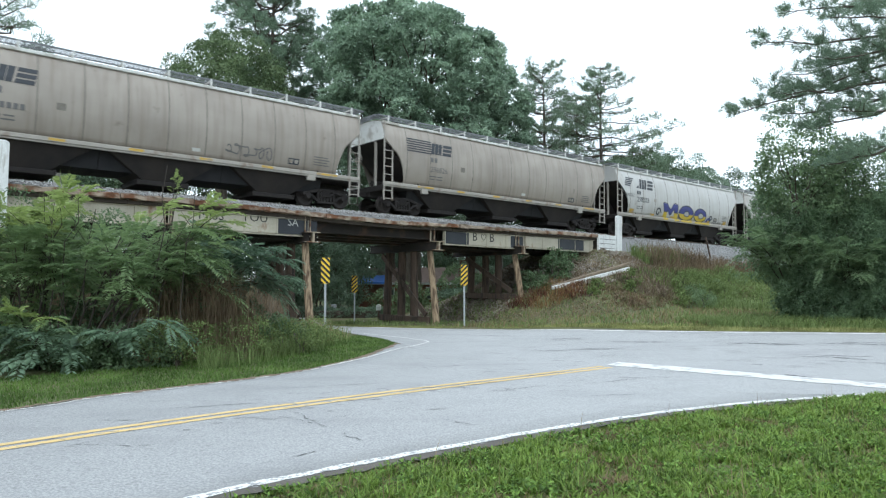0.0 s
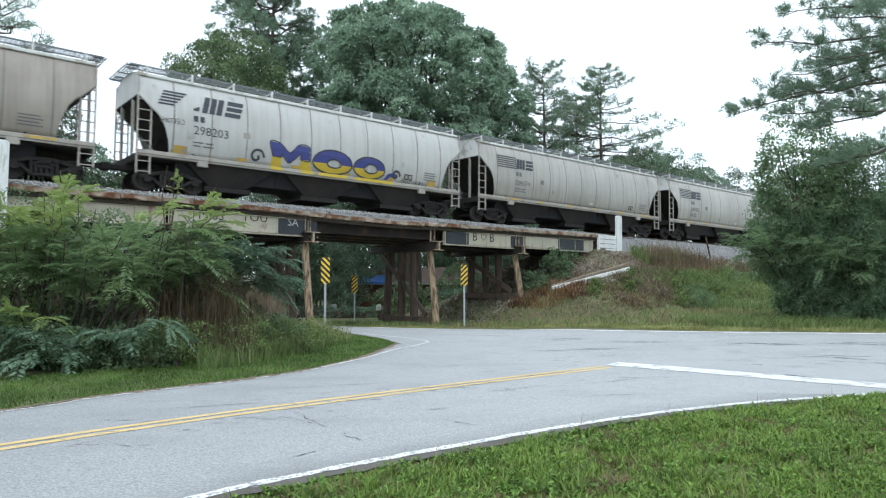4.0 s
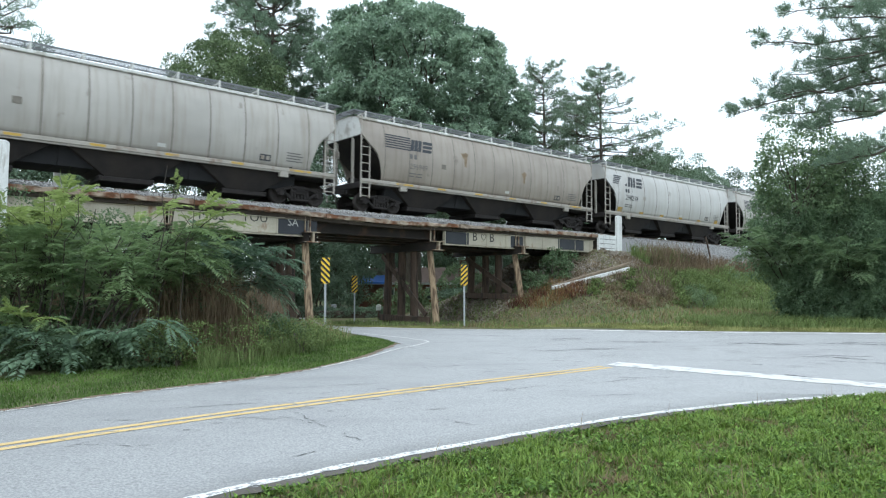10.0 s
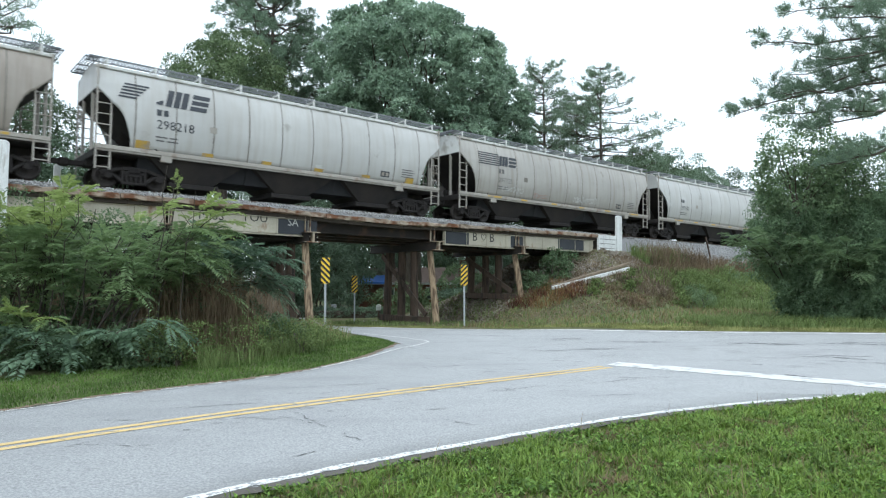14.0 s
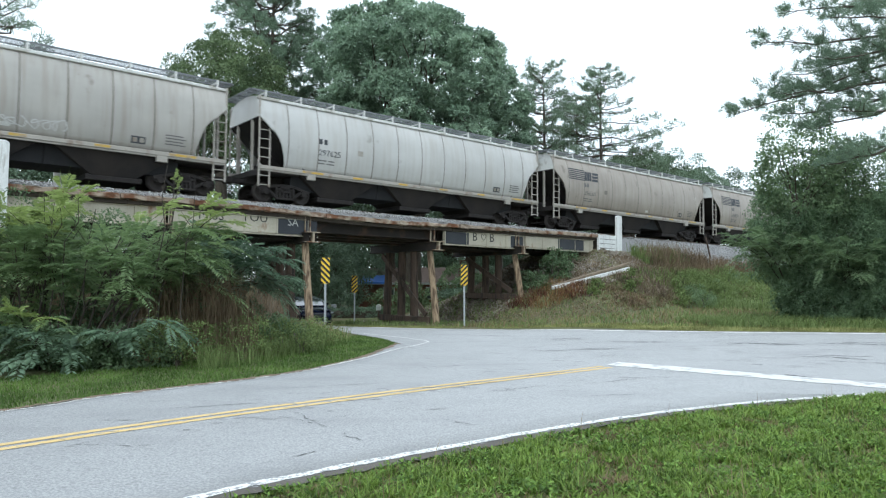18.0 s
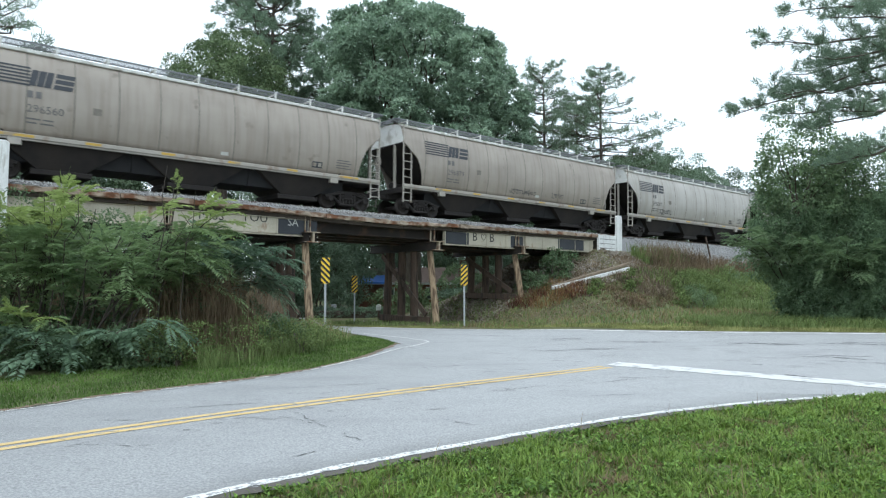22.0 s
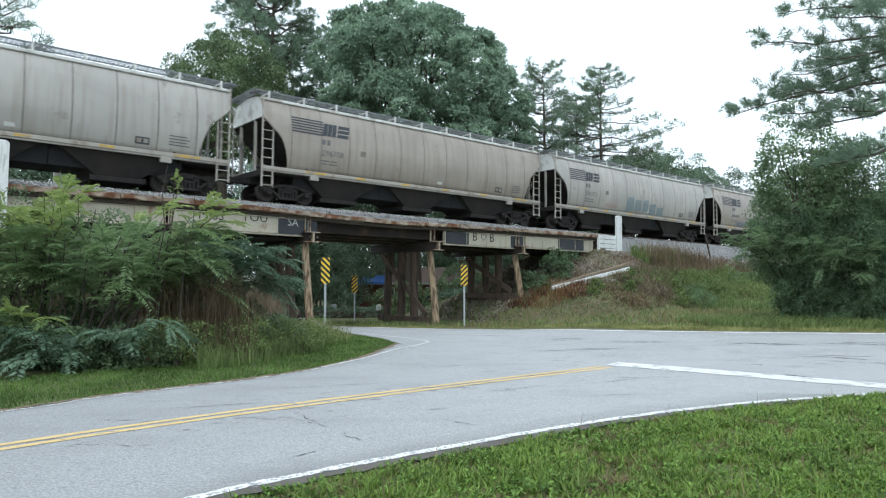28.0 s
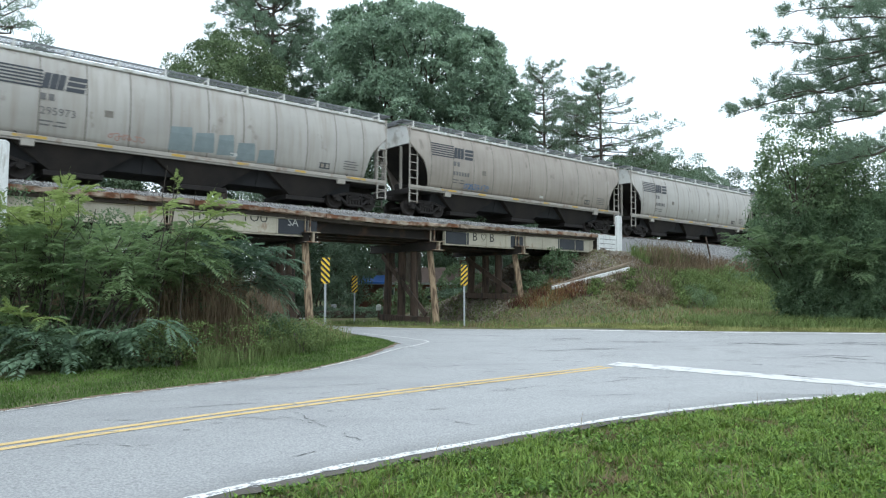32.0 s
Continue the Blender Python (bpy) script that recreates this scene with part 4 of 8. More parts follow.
def shared_meshes(length, bays):
    g, h = Shared(), length / 2

    def keep(bm, name):
        me = bpy.data.meshes.new(name)
        bm.to_mesh(me)
        bm.free()
        return me

    g.length, g.h = length, h
    g.shell = car_shell(length)
    g.ends = [keep(end_sheet(-h + 0.01, -1), "end"), keep(end_sheet(h - 0.01, 1), "end")]
    g.slopes = []
    for s in (-1, 1):
        a, b = s * (h - 0.02), s * (h - 2.3)
        g.slopes.append(keep(prism([(a, 3.50), (b, 1.34), (b, 1.26), (a, 3.42)], 2.86, "y", -1.43), "slope"))
    g.chords = []
    for y in (-1, 1):
        bm = box((-h - 0.02, y * 1.315 - 0.065, 4.205), (h + 0.02, y * 1.315 + 0.065, 4.325), 0.02)
        g.chords.append(keep(bm, "chord"))
    g.sills = []
    for y in (-1, 1):
        bm = box((-h, y * 1.50 - 0.06, 1.28), (h, y * 1.50 + 0.06, 1.43), 0.012)
        add_box(bm, (-h, y * 1.50 - 0.02, 1.21), (h, y * 1.50 + 0.05, 1.28), 0.005)
        g.sills.append(keep(bm, "sill"))
    g.seam = keep(side_patch(rect(-0.022, 1.45, 0.022, 4.19), 0.008), "seam")
    step = length / (bays * 1.0 + 0.75)
    g.bays = [(k - (bays - 1) / 2) * step for k in range(bays)]
    half = step * 0.485
    bm = bmesh.new()
    rims = []
    for hx, hy, z in ((half, 1.44, 1.38), (0.72, 1.02, 0.36)):
        rims.append([bm.verts.new(p) for p in ((-hx, -hy, z), (hx, -hy, z), (hx, hy, z), (-hx, hy, z))])
    up, dn = rims[0], rims[-1]
    for a, b in zip(rims, rims[1:]):
        for k in range(4):
            bm.faces.new((a[k], b[k], b[(k + 1) % 4], a[(k + 1) % 4]))
    bm.faces.new(dn)
    bm.faces.new(up[::-1])
    bmesh.ops.recalc_face_normals(bm, faces=bm.faces)
    g.hopper = keep(bm, "hopper")
    # solid filler block, painted near-black where the bay gaps would be shaded
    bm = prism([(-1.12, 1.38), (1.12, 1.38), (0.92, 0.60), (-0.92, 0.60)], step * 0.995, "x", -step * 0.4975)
    g.shade_block = keep(bm, "shade_block")
    g.shears = [keep(prism([(s * (h - 0.95), 1.26), (s * (h - 1.25), 2.25), (s * (h - 2.2), 1.26)], 0.02, "y", -0.01), "shear") for s in (-1, 1)]
    g.pads = []
    for s in (-1, 1):
        g.pads.append([keep(box((s * (h - 2.45) - 0.2, y - 0.075, 1.04), (s * (h - 2.45) + 0.2, y + 0.075, 1.30), 0.012), "pad") for y in (-1.475, 1.475)])
    bm = box((-0.95, -1.06, 0.20), (0.95, 1.06, 0.38), 0.02)
    add_rod(bm, (-0.9, -1.0, 0.34), (0.9, -1.0, 0.34), 0.04)
    add_box(bm, (-0.95, -1.08, 0.28), (-0.85, 1.08, 0.40), 0.01)
    add_box(bm, (0.85, -1.08, 0.28), (0.95, 1.08, 0.40), 0.01)
    g.gate = keep(bm, "gate")
    g.ladders = []
    for y in (-1, 1):
        for s in (-1, 1):
            g.ladders.append(keep(ladder_mesh(s * (h - 0.03), s * (h - 0.50), y * 1.50, 0.55, 4.32, 8), "ladder"))
    g.platforms, g.posts = [], []
    for s in (-1, 1):
        x0, x1 = sorted((s * (h - 0.02), s * (h - 1.9)))
        bm = box((x0, -1.45, 1.16), (x1, 1.45, 1.24), 0.01)
        e0, e1 = sorted((s * (h + 0.02), s * (h - 0.14)))
        add_box(bm, (e0, -1.5, 1.02), (e1, 1.5, 1.28), 0.02)
        add_box(bm, (min(s * h, s * (h - 2.2)), -0.32, 0.78), (max(s * h, s * (h - 2.2)), 0.32, 1.20), 0.02)
        g.platforms.append(keep(bm, "platform"))
        g.posts.append([keep(box((s * (h - 0.07) - 0.05, y - 0.06, 1.26), (s * (h - 0.07) + 0.05, y + 0.06, 3.50), 0.01), "post") for y in (-0.72, 0.72)])
    bm = bmesh.new()
    for y in (-0.34, 0.34):
        add_box(bm, (-h + 0.5, y - 0.02, 4.48), (h - 0.5, y + 0.02, 4.56), 0.005)
    add_box(bm, (-h + 0.5, -0.38, 4.55), (h - 0.5, 0.38, 4.60), 0.02)
    k = 0
    x = -h + 1.0
    while x < h - 0.6:
        add_box(bm, (x - 0.03, -0.45, 4.50), (x + 0.03, 0.45, 4.63), 0.01)
        x += 0.62
    g.hatch = keep(bm, "hatch")
    g.walks = []
    for y in (-1, 1):
        bm = bmesh.new()
        for j in range(6):
            yy = y * (0.74 + 0.115 * j)
            add_box(bm, (-h - 0.25, yy - 0.006, 4.575), (h + 0.25, yy + 0.006, 4.592))
        x = -h - 0.2
        while x < h + 0.25:
            add_box(bm, (x - 0.005, min(y * 0.72, y * 1.32), 4.578), (x + 0.005, max(y * 0.72, y * 1.32), 4.588))
            x += 0.16
        add_box(bm, (-h - 0.25, y * 1.325 - 0.010, 4.555), (h + 0.25, y * 1.325 + 0.010, 4.610), 0.003)
        add_box(bm, (-h - 0.25, y * 0.72 - 0.010, 4.555), (h + 0.25, y * 0.72 + 0.010, 4.605), 0.003)
        g.walks.append(keep(bm, "walk"))
    g.endwalks = []
    for x in (-h - 0.12, h + 0.12):
        bm = bmesh.new()
        for j in range(5):
            add_box(bm, (x - 0.22 + 0.1 * j, -1.3, 4.57), (x - 0.18 + 0.1 * j, 1.3, 4.60))
        for y in (-1.2, 0.0, 1.2):
            add_box(bm, (x - 0.22, y - 0.02, 4.54), (x + 0.22, y + 0.02, 4.575))
        g.endwalks.append(keep(bm, "endwalk"))
    bm = box((-0.035, -1.36, 4.29), (0.035, -1.30, 4.62), 0.006)
    add_box(bm, (-0.03, -1.32, 4.52), (0.03, -0.7, 4.555), 0.004)
    g.bracket = keep(bm, "bracket")
    g.truck_x = h - 1.45
    g.frames = [keep(side_frame_mesh(-1.0), "frame"), keep(side_frame_mesh(1.0), "frame")]
    g.bolster = keep(box((-0.22, -1.1, 0.42), (0.22, 1.1, 0.80), 0.03), "bolster")
    g.wheelset = wheel_mesh()
    bm = box((-0.1, -0.09, 0.80), (0.62, 0.09, 0.98), 0.02)
    add_box(bm, (0.50, -0.16, 0.74), (0.74, 0.16, 1.04), 0.05)
    g.coupler = keep(bm, "coupler")
    bm = bmesh.new()
    for k in range(12):
        a, b = 2 * math.pi * k / 12, 2 * math.pi * (k + 1) / 12
        add_rod(bm, (0, 0.28 * math.cos(a), 0.28 * math.sin(a)), (0, 0.28 * math.cos(b), 0.28 * math.sin(b)), 0.018, None, 6)
        if k % 3 == 0:
            add_rod(bm, (0, 0, 0), (0, 0.28 * math.cos(a), 0.28 * math.sin(a)), 0.015, None, 6)
    g.brake = keep(bm, "brake")
    g.cylinder = keep(rod((-0.45, 0, 0), (0.45, 0, 0), 0.17, None, 12), "cylinder")
    return g


WHEELS = []


def hopper_car(g, tone, label):
    car = thing("hopper_car", TRACK, label, "railway car", "hopper cars of the train")
    paint = M_car[tone]
    h = g.h

    def same(name, me, material, parent=None, lab="", at=None):
        if not me.materials:
            me.materials.append(material)
        ob = part(name, me, None, parent or car, lab, at)
        if me.materials[0] != material:
            ob.material_slots[0].link = "OBJECT"
            ob.material_slots[0].material = material
        return ob

    body = same("body", g.shell, paint)
    sol = body.modifiers.new("thickness", "SOLIDIFY")
    sol.thickness = 0.02
    for k in (0, 1):
        same("end_sheet", g.ends[k], M_chord if tone != "clean" else paint, None, "pale upper end wall")
        same("slope_sheet", g.slopes[k], M_under, None, "grimy sloping end sheet, darkened for shade")
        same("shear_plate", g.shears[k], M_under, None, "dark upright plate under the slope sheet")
        for me in g.pads[k]:
            same("jacking_pad", me, M_sill, None, "pale block under the side sill")
        same("roof_edge", g.chords[k], M_chord, None, "pale roof edge rail")
        same("side_sill", g.sills[k], M_sill, None, "pale side sill")
        same("end_platform", g.platforms[k], M_truck, None, "dark end platform")
        for me in g.posts[k]:
            same("end_post", me, M_sill)
        same("end_walkway", g.endwalks[k], M_walkway)
        same("running_board", g.walks[k], M_walkway, None, "grated walkway along the roof")
    same("hatch", g.hatch, M_roof, None, "long grey roof hatch")
    for me in g.ladders:
        same("ladder", me, M_sill, None, "pale steel ladder")
    for x in np.linspace(-h + 1.3, h - 1.35, int((g.length - 2.6) / 1.3)):
        same("weld_seam", g.seam, M_seam, None, "", pose(x, 0, 0))
    for x in np.linspace(-h + 0.35, h - 0.35, int(g.length / 1.45)):
        same("bracket", g.bracket, M_chord, None, "", pose(x, 0, 0))
    for x in g.bays:
        same("hopper_recess", g.shade_block, M_bay_shade, None, "near-black block standing for the shade between the hopper bays", pose(x, 0, 0))
        same("hopper", g.hopper, M_under, None, "grimy sloping hopper bay, darkened for shade", pose(x, 0, 0))
        same("outlet_gate", g.gate, M_truck, None, "dark outlet gate", pose(x, 0, 0))
    for s in (-1, 1):
        truck = same("truck", g.bolster, M_truck, None, "grimy four-wheeled truck", pose(s * g.truck_x, 0, 0))
        for me in g.frames:
            same("side_frame", me, M_truck, truck)
        for x in (-0.89, 0.89):
            WHEELS.append(same("wheelset", g.wheelset, M_wheel, truck, "", pose(x, 0, 0.42)))
        same("coupler", g.coupler, M_truck, None, "", pose(s * h, 0, 0, 0, 0, 0 if s > 0 else 180))
    same("brake_wheel", g.brake, M_sill, None, "", pose(-h - 0.1, 0.5, 2.7))
    same("brake_cylinder", g.cylinder, M_truck, None, "", pose(-h + 1.0, 0.3, 1.55))
    return car


MARKS = {}


def mark(car, name, key, make, material, label="", at=None):
    """A painted mark on a car's side; alike marks share their mesh."""
    if key not in MARKS:
        shape = make()
        if isinstance(shape, bmesh.types.BMesh):
            me = bpy.data.meshes.new(name)
            shape.to_mesh(me)
            shape.free()
        else:
            me = shape
        me.materials.append(material)
        MARKS[key] = me
    return part(name, MARKS[key], None, car, label, at)


def car_marks(car, g, style, digits, faded=False):
    h = g.h
    ink = M_mark
    x0 = -h + (1.32 if style != "short" else 0.68)
    if style == "long":
        for k in range(6):
            z = 3.03 + k * 0.118
            mark(car, "logo_stripe", ("stripe", k), lambda z=z: side_patch(rect(x0, z, x0 + 1.5 - 0.0 * z, z + 0.062)), ink)
        for k in range(3):
            mark(car, "logo_block", ("block_a", k), lambda k=k: side_patch(rect(x0 + 1.45 + 0.225 * k, 3.06, x0 + 1.65 + 0.225 * k, 3.62, 0.11)), ink, "black painted emblem")
        for k, (a, b, c, d) in enumerate(((2.17, 3.06, 2.74, 3.21), (2.21, 3.265, 2.78, 3.415), (2.25, 3.47, 2.82, 3.62))):
            mark(car, "logo_block", ("block_s", k), lambda a=a, b=b, c=c, d=d: side_patch(rect(x0 + a, b, x0 + c, d, 0.04)), ink, "black painted emblem")
    elif style == "short":
        for k in range(5):
            z = 3.21 + k * 0.125
            mark(car, "logo_stripe", ("sstripe", k), lambda z=z, k=k: side_patch(rect(x0 + 0.05 * k, z, x0 + 0.60 + 0.115 * k, z + 0.072, 0.04)), ink)
        for k in range(3):
            mark(car, "logo_block", ("sblock_a", k), lambda k=k: side_patch(rect(x0 + 1.65 + 0.28 * k, 3.14, x0 + 1.87 + 0.28 * k, 3.80, 0.15)), ink, "black painted emblem")
        mark(car, "logo_block", "sblock_c", lambda: side_patch([(x0 + 1.33, 3.24), (x0 + 1.59, 3.36), (x0 + 1.55, 3.16), (x0 + 1.33, 3.16)]), ink, "black painted emblem")
        for k, (a, b, c, d) in enumerate(((2.55, 3.14, 3.19, 3.31), (2.62, 3.38, 3.27, 3.55), (2.68, 3.62, 3.33, 3.80))):
            mark(car, "logo_block", ("sblock_s", k), lambda a=a, b=b, c=c, d=d: side_patch(rect(x0 + a, b, x0 + c, d, 0.04)), ink, "black painted emblem")
    xn = x0 + (1.42 if style != "short" else 1.35)
    zn = 0.15 if style != "short" else 0.24
    num = ink if not faded else M_mark_soft
    for k, x in enumerate((xn, xn + 0.25)):
        mark(car, "reporting_mark", ("rm", style, k, faded), lambda x=x: side_patch(rect(x, 2.50 + zn, x + 0.17, 2.73 + zn)), num, "small dark marking")
    if digits:
        def shape():
            cu = bpy.data.curves.new("digits", "FONT")
            cu.body, cu.size, cu.extrude = digits, 0.37 if style != "short" else 0.47, 0.0
            cu.resolution_u = 2
            tmp = bpy.data.objects.new("digits", cu)
            scene.collection.objects.link(tmp)
            me = bpy.data.meshes.new_from_object(tmp.evaluated_get(bpy.context.evaluated_depsgraph_get()))
            bpy.data.objects.remove(tmp)
            me.materials.clear()
            for vert in me.vertices:
                x, z = xn + vert.co.x, 2.02 + zn + vert.co.y
                vert.co = (x, -float(side_y(z)) - 0.014, z)
            me.update()
            return me
        mark(car, "car_number", ("n", digits), shape, num, "dark painted car number")
    else:
        for k in range(6):
            x = xn + k * 0.19
            mark(car, "car_number", ("nb", style, k, faded), lambda x=x: side_patch(rect(x, 2.18, x + 0.13, 2.38)), num, "worn dark digits")
    for k, (z, x, w) in enumerate(((1.93, 0, 0.42), (1.93, 0.5, 0.3), (1.80, 0.02, 0.3), (1.80, 0.42, 0.4))):
        mark(car, "data_line", ("dl", style, k), lambda z=z, x=x, w=w: side_patch(rect(xn + x, z, xn + x + w, z + 0.05)), M_mark_soft)
    xr = h - 2.35
    for k in range(4):
        mark(car, "data_line", ("dr", style, k), lambda k=k: side_patch(rect(xr, 1.72 + 0.11 * k, xr + 0.75 - 0.1 * (k % 2), 1.76 + 0.11 * k)), M_mark_soft)
    mark(car, "data_plate", ("plate", style), lambda: side_patch(rect(h - 3.55, 1.62, h - 3.05, 1.88)), M_mark, "black data stencil with pale frame")
    for k in range(2):
        mark(car, "plate_entry", ("platee", style, k), lambda k=k: side_patch(rect(h - 3.50 + 0.24 * k, 1.67, h - 3.34 + 0.24 * k, 1.83), 0.016), M_sill)
    mark(car, "tag_plate", ("tag", style), lambda: side_patch(rect(0.9, 1.62, 1.2, 1.75)), M_tag_white, "small white plate")
    mark(car, "square_stencil", ("sq", style), lambda: side_patch(rect(xn + 2.0, 2.38, xn + 2.28, 2.62)), M_seam if faded else M_sill)
    if style == "short":
        for k in range(6):
            x = -h + 1.35 + k * 2.45
            w = 0.5 if k in (0, 5) else 0.45
            t = 0.28 if k in (0, 5) else 0.13
            mark(car, "reflector", ("sy", k), lambda x=x, w=w, t=t: side_patch(rect(x, 1.47, x + w, 1.47 + t)), M_yellow_mark, "yellow reflective strip")
    else:
        for k in range(6):
            x = -h + 2.0 + k * 2.55
            w = 1.0 if k in (0, 5) else 0.5
            mark(car, "reflector", ("ly", k), lambda x=x, w=w: box((x, -1.566, 1.315), (x + w, -1.558, 1.405)), M_yellow_mark, "yellow reflective strip")


LONG, SHORT = shared_meshes(16.95, 3), shared_meshes(15.70, 3)
# right end of each car along the track at the start, its kind, tone and number
TRAIN = [(16.65, "long", "dusty", ""), (34.95, "long", "dusty", "296826"), (52.00, "short", "clean", "298203"), (70.30, "long", "grey", "296374"), (88.60, "long", "grey", "297903"),
         (106.90, "long", "dusty", "296949"), (123.95, "short", "clean", "298218"), (142.25, "long", "grey", "297121"), (160.55, "bare", "clean", "297625"), (178.85, "long", "dusty", "296560"),
         (197.15, "long", "dusty", "296879"), (215.45, "long", "grey", "295097"), (233.75, "long", "dusty", "296708"), (252.05, "long", "grey", "295973"), (270.35, "long", "dusty", ""),
         (288.65, "long", "grey", ""), (306.95, "long", "dusty", "")]
WORDS = {"dusty": "dusty beige covered hopper car with rust streaks on the rails", "grey": "dusty grey covered hopper car on the rails", "clean": "clean pale grey covered hopper car on the rails"}
CARS = []
for end, style, tone, digits in TRAIN:
    g = SHORT if style == "short" else LONG
    car = hopper_car(g, tone, WORDS[tone])
    car_marks(car, g, style, digits, style == "long" and tone != "clean")
    CARS.append((car, end - g.h))


def scribble(car, key, x, z, material, rows, size, seed, label):
    """Loose sprayed loops, as a row of strokes."""
    r = np.random.default_rng(seed)
    z += 0.1
    # letter after letter in one running stroke, each bent in its own cell
    pts, at = [], x
    for k in range(int(rows * 1.7)):
        w, t = r.uniform(0.34, 0.52) * size, r.uniform(0.5, 0.85) * size
        a = r.uniform(2.6, 3.6) - np.cumsum(r.uniform(0.8, 1.5, int(r.integers(4, 7)))) * (1 if r.uniform() < 0.65 else -1)
        pts += [(at + w / 2 + w * 0.5 * math.cos(b) * r.uniform(0.6, 1.1), z + t * 0.5 * math.sin(b) * r.uniform(0.55, 1.15)) for b in a]
        at += w * r.uniform(1.1, 1.5)
    mark(car, "graffiti", (key, "scrawl"), lambda: stroke_patch(pts, size * 0.075, False, len(pts) * 5), material, label)


# graffiti, one kind for each car that carries some
scribble(CARS[0][0], "loop", 2.2, 1.80, M_mark_soft, 4, 0.62, 3, "grey sprayed outline letters")
CARS[0][0]["label"] = "dusty beige covered hopper car with grey outline graffiti"
moc = CARS[2][0]
moc["label"] = "clean pale grey covered hopper car with blue and yellow graffiti"
M_UP = [(-2.50, 1.86), (-2.66, 2.44), (-2.20, 2.42), (-1.74, 2.08), (-1.34, 2.46), (-0.84, 2.42), (-0.78, 1.86), (-1.20, 1.86), (-1.26, 2.06), (-1.74, 1.66), (-2.08, 2.0), (-2.10, 1.86)]
M_LOW = ([(-2.58, 1.45), (-2.50, 1.86), (-2.10, 1.86), (-2.08, 1.45)], [(-1.22, 1.45), (-1.20, 1.86), (-0.78, 1.86), (-0.64, 1.45)])
mark(moc, "graffiti", "moc_m_up", lambda: side_patch(M_UP, 0.018), M_blue_paint, "blue upper half of a sprayed letter")
for k, low in enumerate(M_LOW):
    mark(moc, "graffiti", ("moc_m_low", k), lambda low=low: side_patch(low, 0.018), M_gold_paint, "yellow lower half of a sprayed letter")
mark(moc, "graffiti", "moc_m_line", lambda: stroke_patch([*M_UP, M_UP[0]], 0.045, False, 90, 0.022), M_mark, "dark outline of a sprayed letter")


def half_ring(x, w, h, hole, a0, a1, mid=1.86):
    arc = np.linspace(a0, a1, 12)
    return [(x + w * math.cos(a), mid + h * math.sin(a)) for a in arc] + [(x + 0.08 + w * hole * math.cos(a), mid + h * hole * math.sin(a)) for a in arc[::-1]]


for k, (x, w, h, hole) in enumerate(((0.36, 1.0, 0.60, 0.36), (2.30, 0.86, 0.54, 0.42))):
    mark(moc, "graffiti", ("moc_up", k), lambda x=x, w=w, h=h, hole=hole: side_patch(half_ring(x, w, h, hole, 0.0, math.pi), 0.018), M_blue_paint, "blue upper half of a sprayed letter")
    mark(moc, "graffiti", ("moc_low", k), lambda x=x, w=w, h=h, hole=hole: side_patch(half_ring(x, w, 0.42, hole, math.pi, 2 * math.pi), 0.018), M_gold_paint, "yellow lower half of a sprayed letter")
    for q, (f, wide) in enumerate(((1.0, 0.07), (hole, 0.06))):
        ring = [(x + (0.08 if q else 0) + w * f * math.cos(a), 1.86 + (h if math.sin(a) > 0 else 0.42) * f * math.sin(a)) for a in np.linspace(0, 2 * math.pi, 13)[:-1]]
        mark(moc, "graffiti", ("moc_ring", k, q), lambda ring=ring, wide=wide: stroke_patch(ring, wide, True, 48, 0.023), M_mark, "dark outline of a sprayed letter")
for k, (x0, x1) in enumerate(((-2.6, -2.05), (-1.2, -0.62), (-0.35, 1.1), (1.5, 3.6))):
    mark(moc, "graffiti", ("moc_sill", k), lambda x0=x0, x1=x1: box((x0, -1.567, 1.285), (x1, -1.5605, 1.425)), M_gold_paint, "yellow spray paint on the sill")
mark(moc, "graffiti", "moc_tail_blue", lambda: side_patch([(3.15, 1.50), (3.35, 1.78), (3.65, 1.86), (3.95, 1.74), (3.75, 1.62), (3.5, 1.66), (3.35, 1.50)], 0.018), M_blue_paint, "blue curl after the sprayed letters")
for k, (x, s) in enumerate(((-3.2, 0.34), (3.8, 0.26))):
    pts = [(x + s * (1 - j / 9) * math.cos(j * 0.9), 1.74 + s * (1 - j / 9) * math.sin(j * 0.9)) for j in range(9)]
    mark(moc, "graffiti", ("moc_curl", k), lambda pts=pts: stroke_patch(pts, 0.10, False, 40, 0.024), M_mark, "dark sprayed curl")
for k, (x, z, w, t) in enumerate(((6.35, 2.70, 0.24, 0.70), (6.30, 3.12, 0.44, 0.26), (10.75, 2.30, 0.22, 0.6), (10.72, 2.62, 0.34, 0.22))):
    x -= LONG.h
    blot = [(x - w * 0.3, z), (x + w * 0.2, z - 0.05), (x + w * 0.5, z + t * 0.55), (x + w * 0.65, z + t), (x + w * 0.1, z + t * 1.06), (x - w * 0.6, z + t * 0.9), (x - w * 0.4, z + t * 0.5)]
    mark(CARS[5][0], "rust_stain", ("rust", k), lambda blot=blot: side_patch(blot, 0.011), M_rust_stain, "brown rust stain running down the side")
CARS[5][0]["label"] = "dusty beige covered hopper car with brown rust stains"
scribble(moc, "moc_tag", -7.05, 2.55, M_mark_soft, 4, 0.3, 8, "thin grey sprayed lines")
scribble(moc, "moc_tail", 4.2, 1.42, M_mark, 5, 0.28, 9, "small dark sprayed tag")
scribble(CARS[4][0], "chalk", -7.0, 3.85, M_white_spray, 5, 0.3, 10, "white scribbles near the roof edge")
scribble(CARS[7][0], "white_tag", -5.4, 1.75, M_white_spray, 5, 0.42, 11, "thin white sprayed tag")
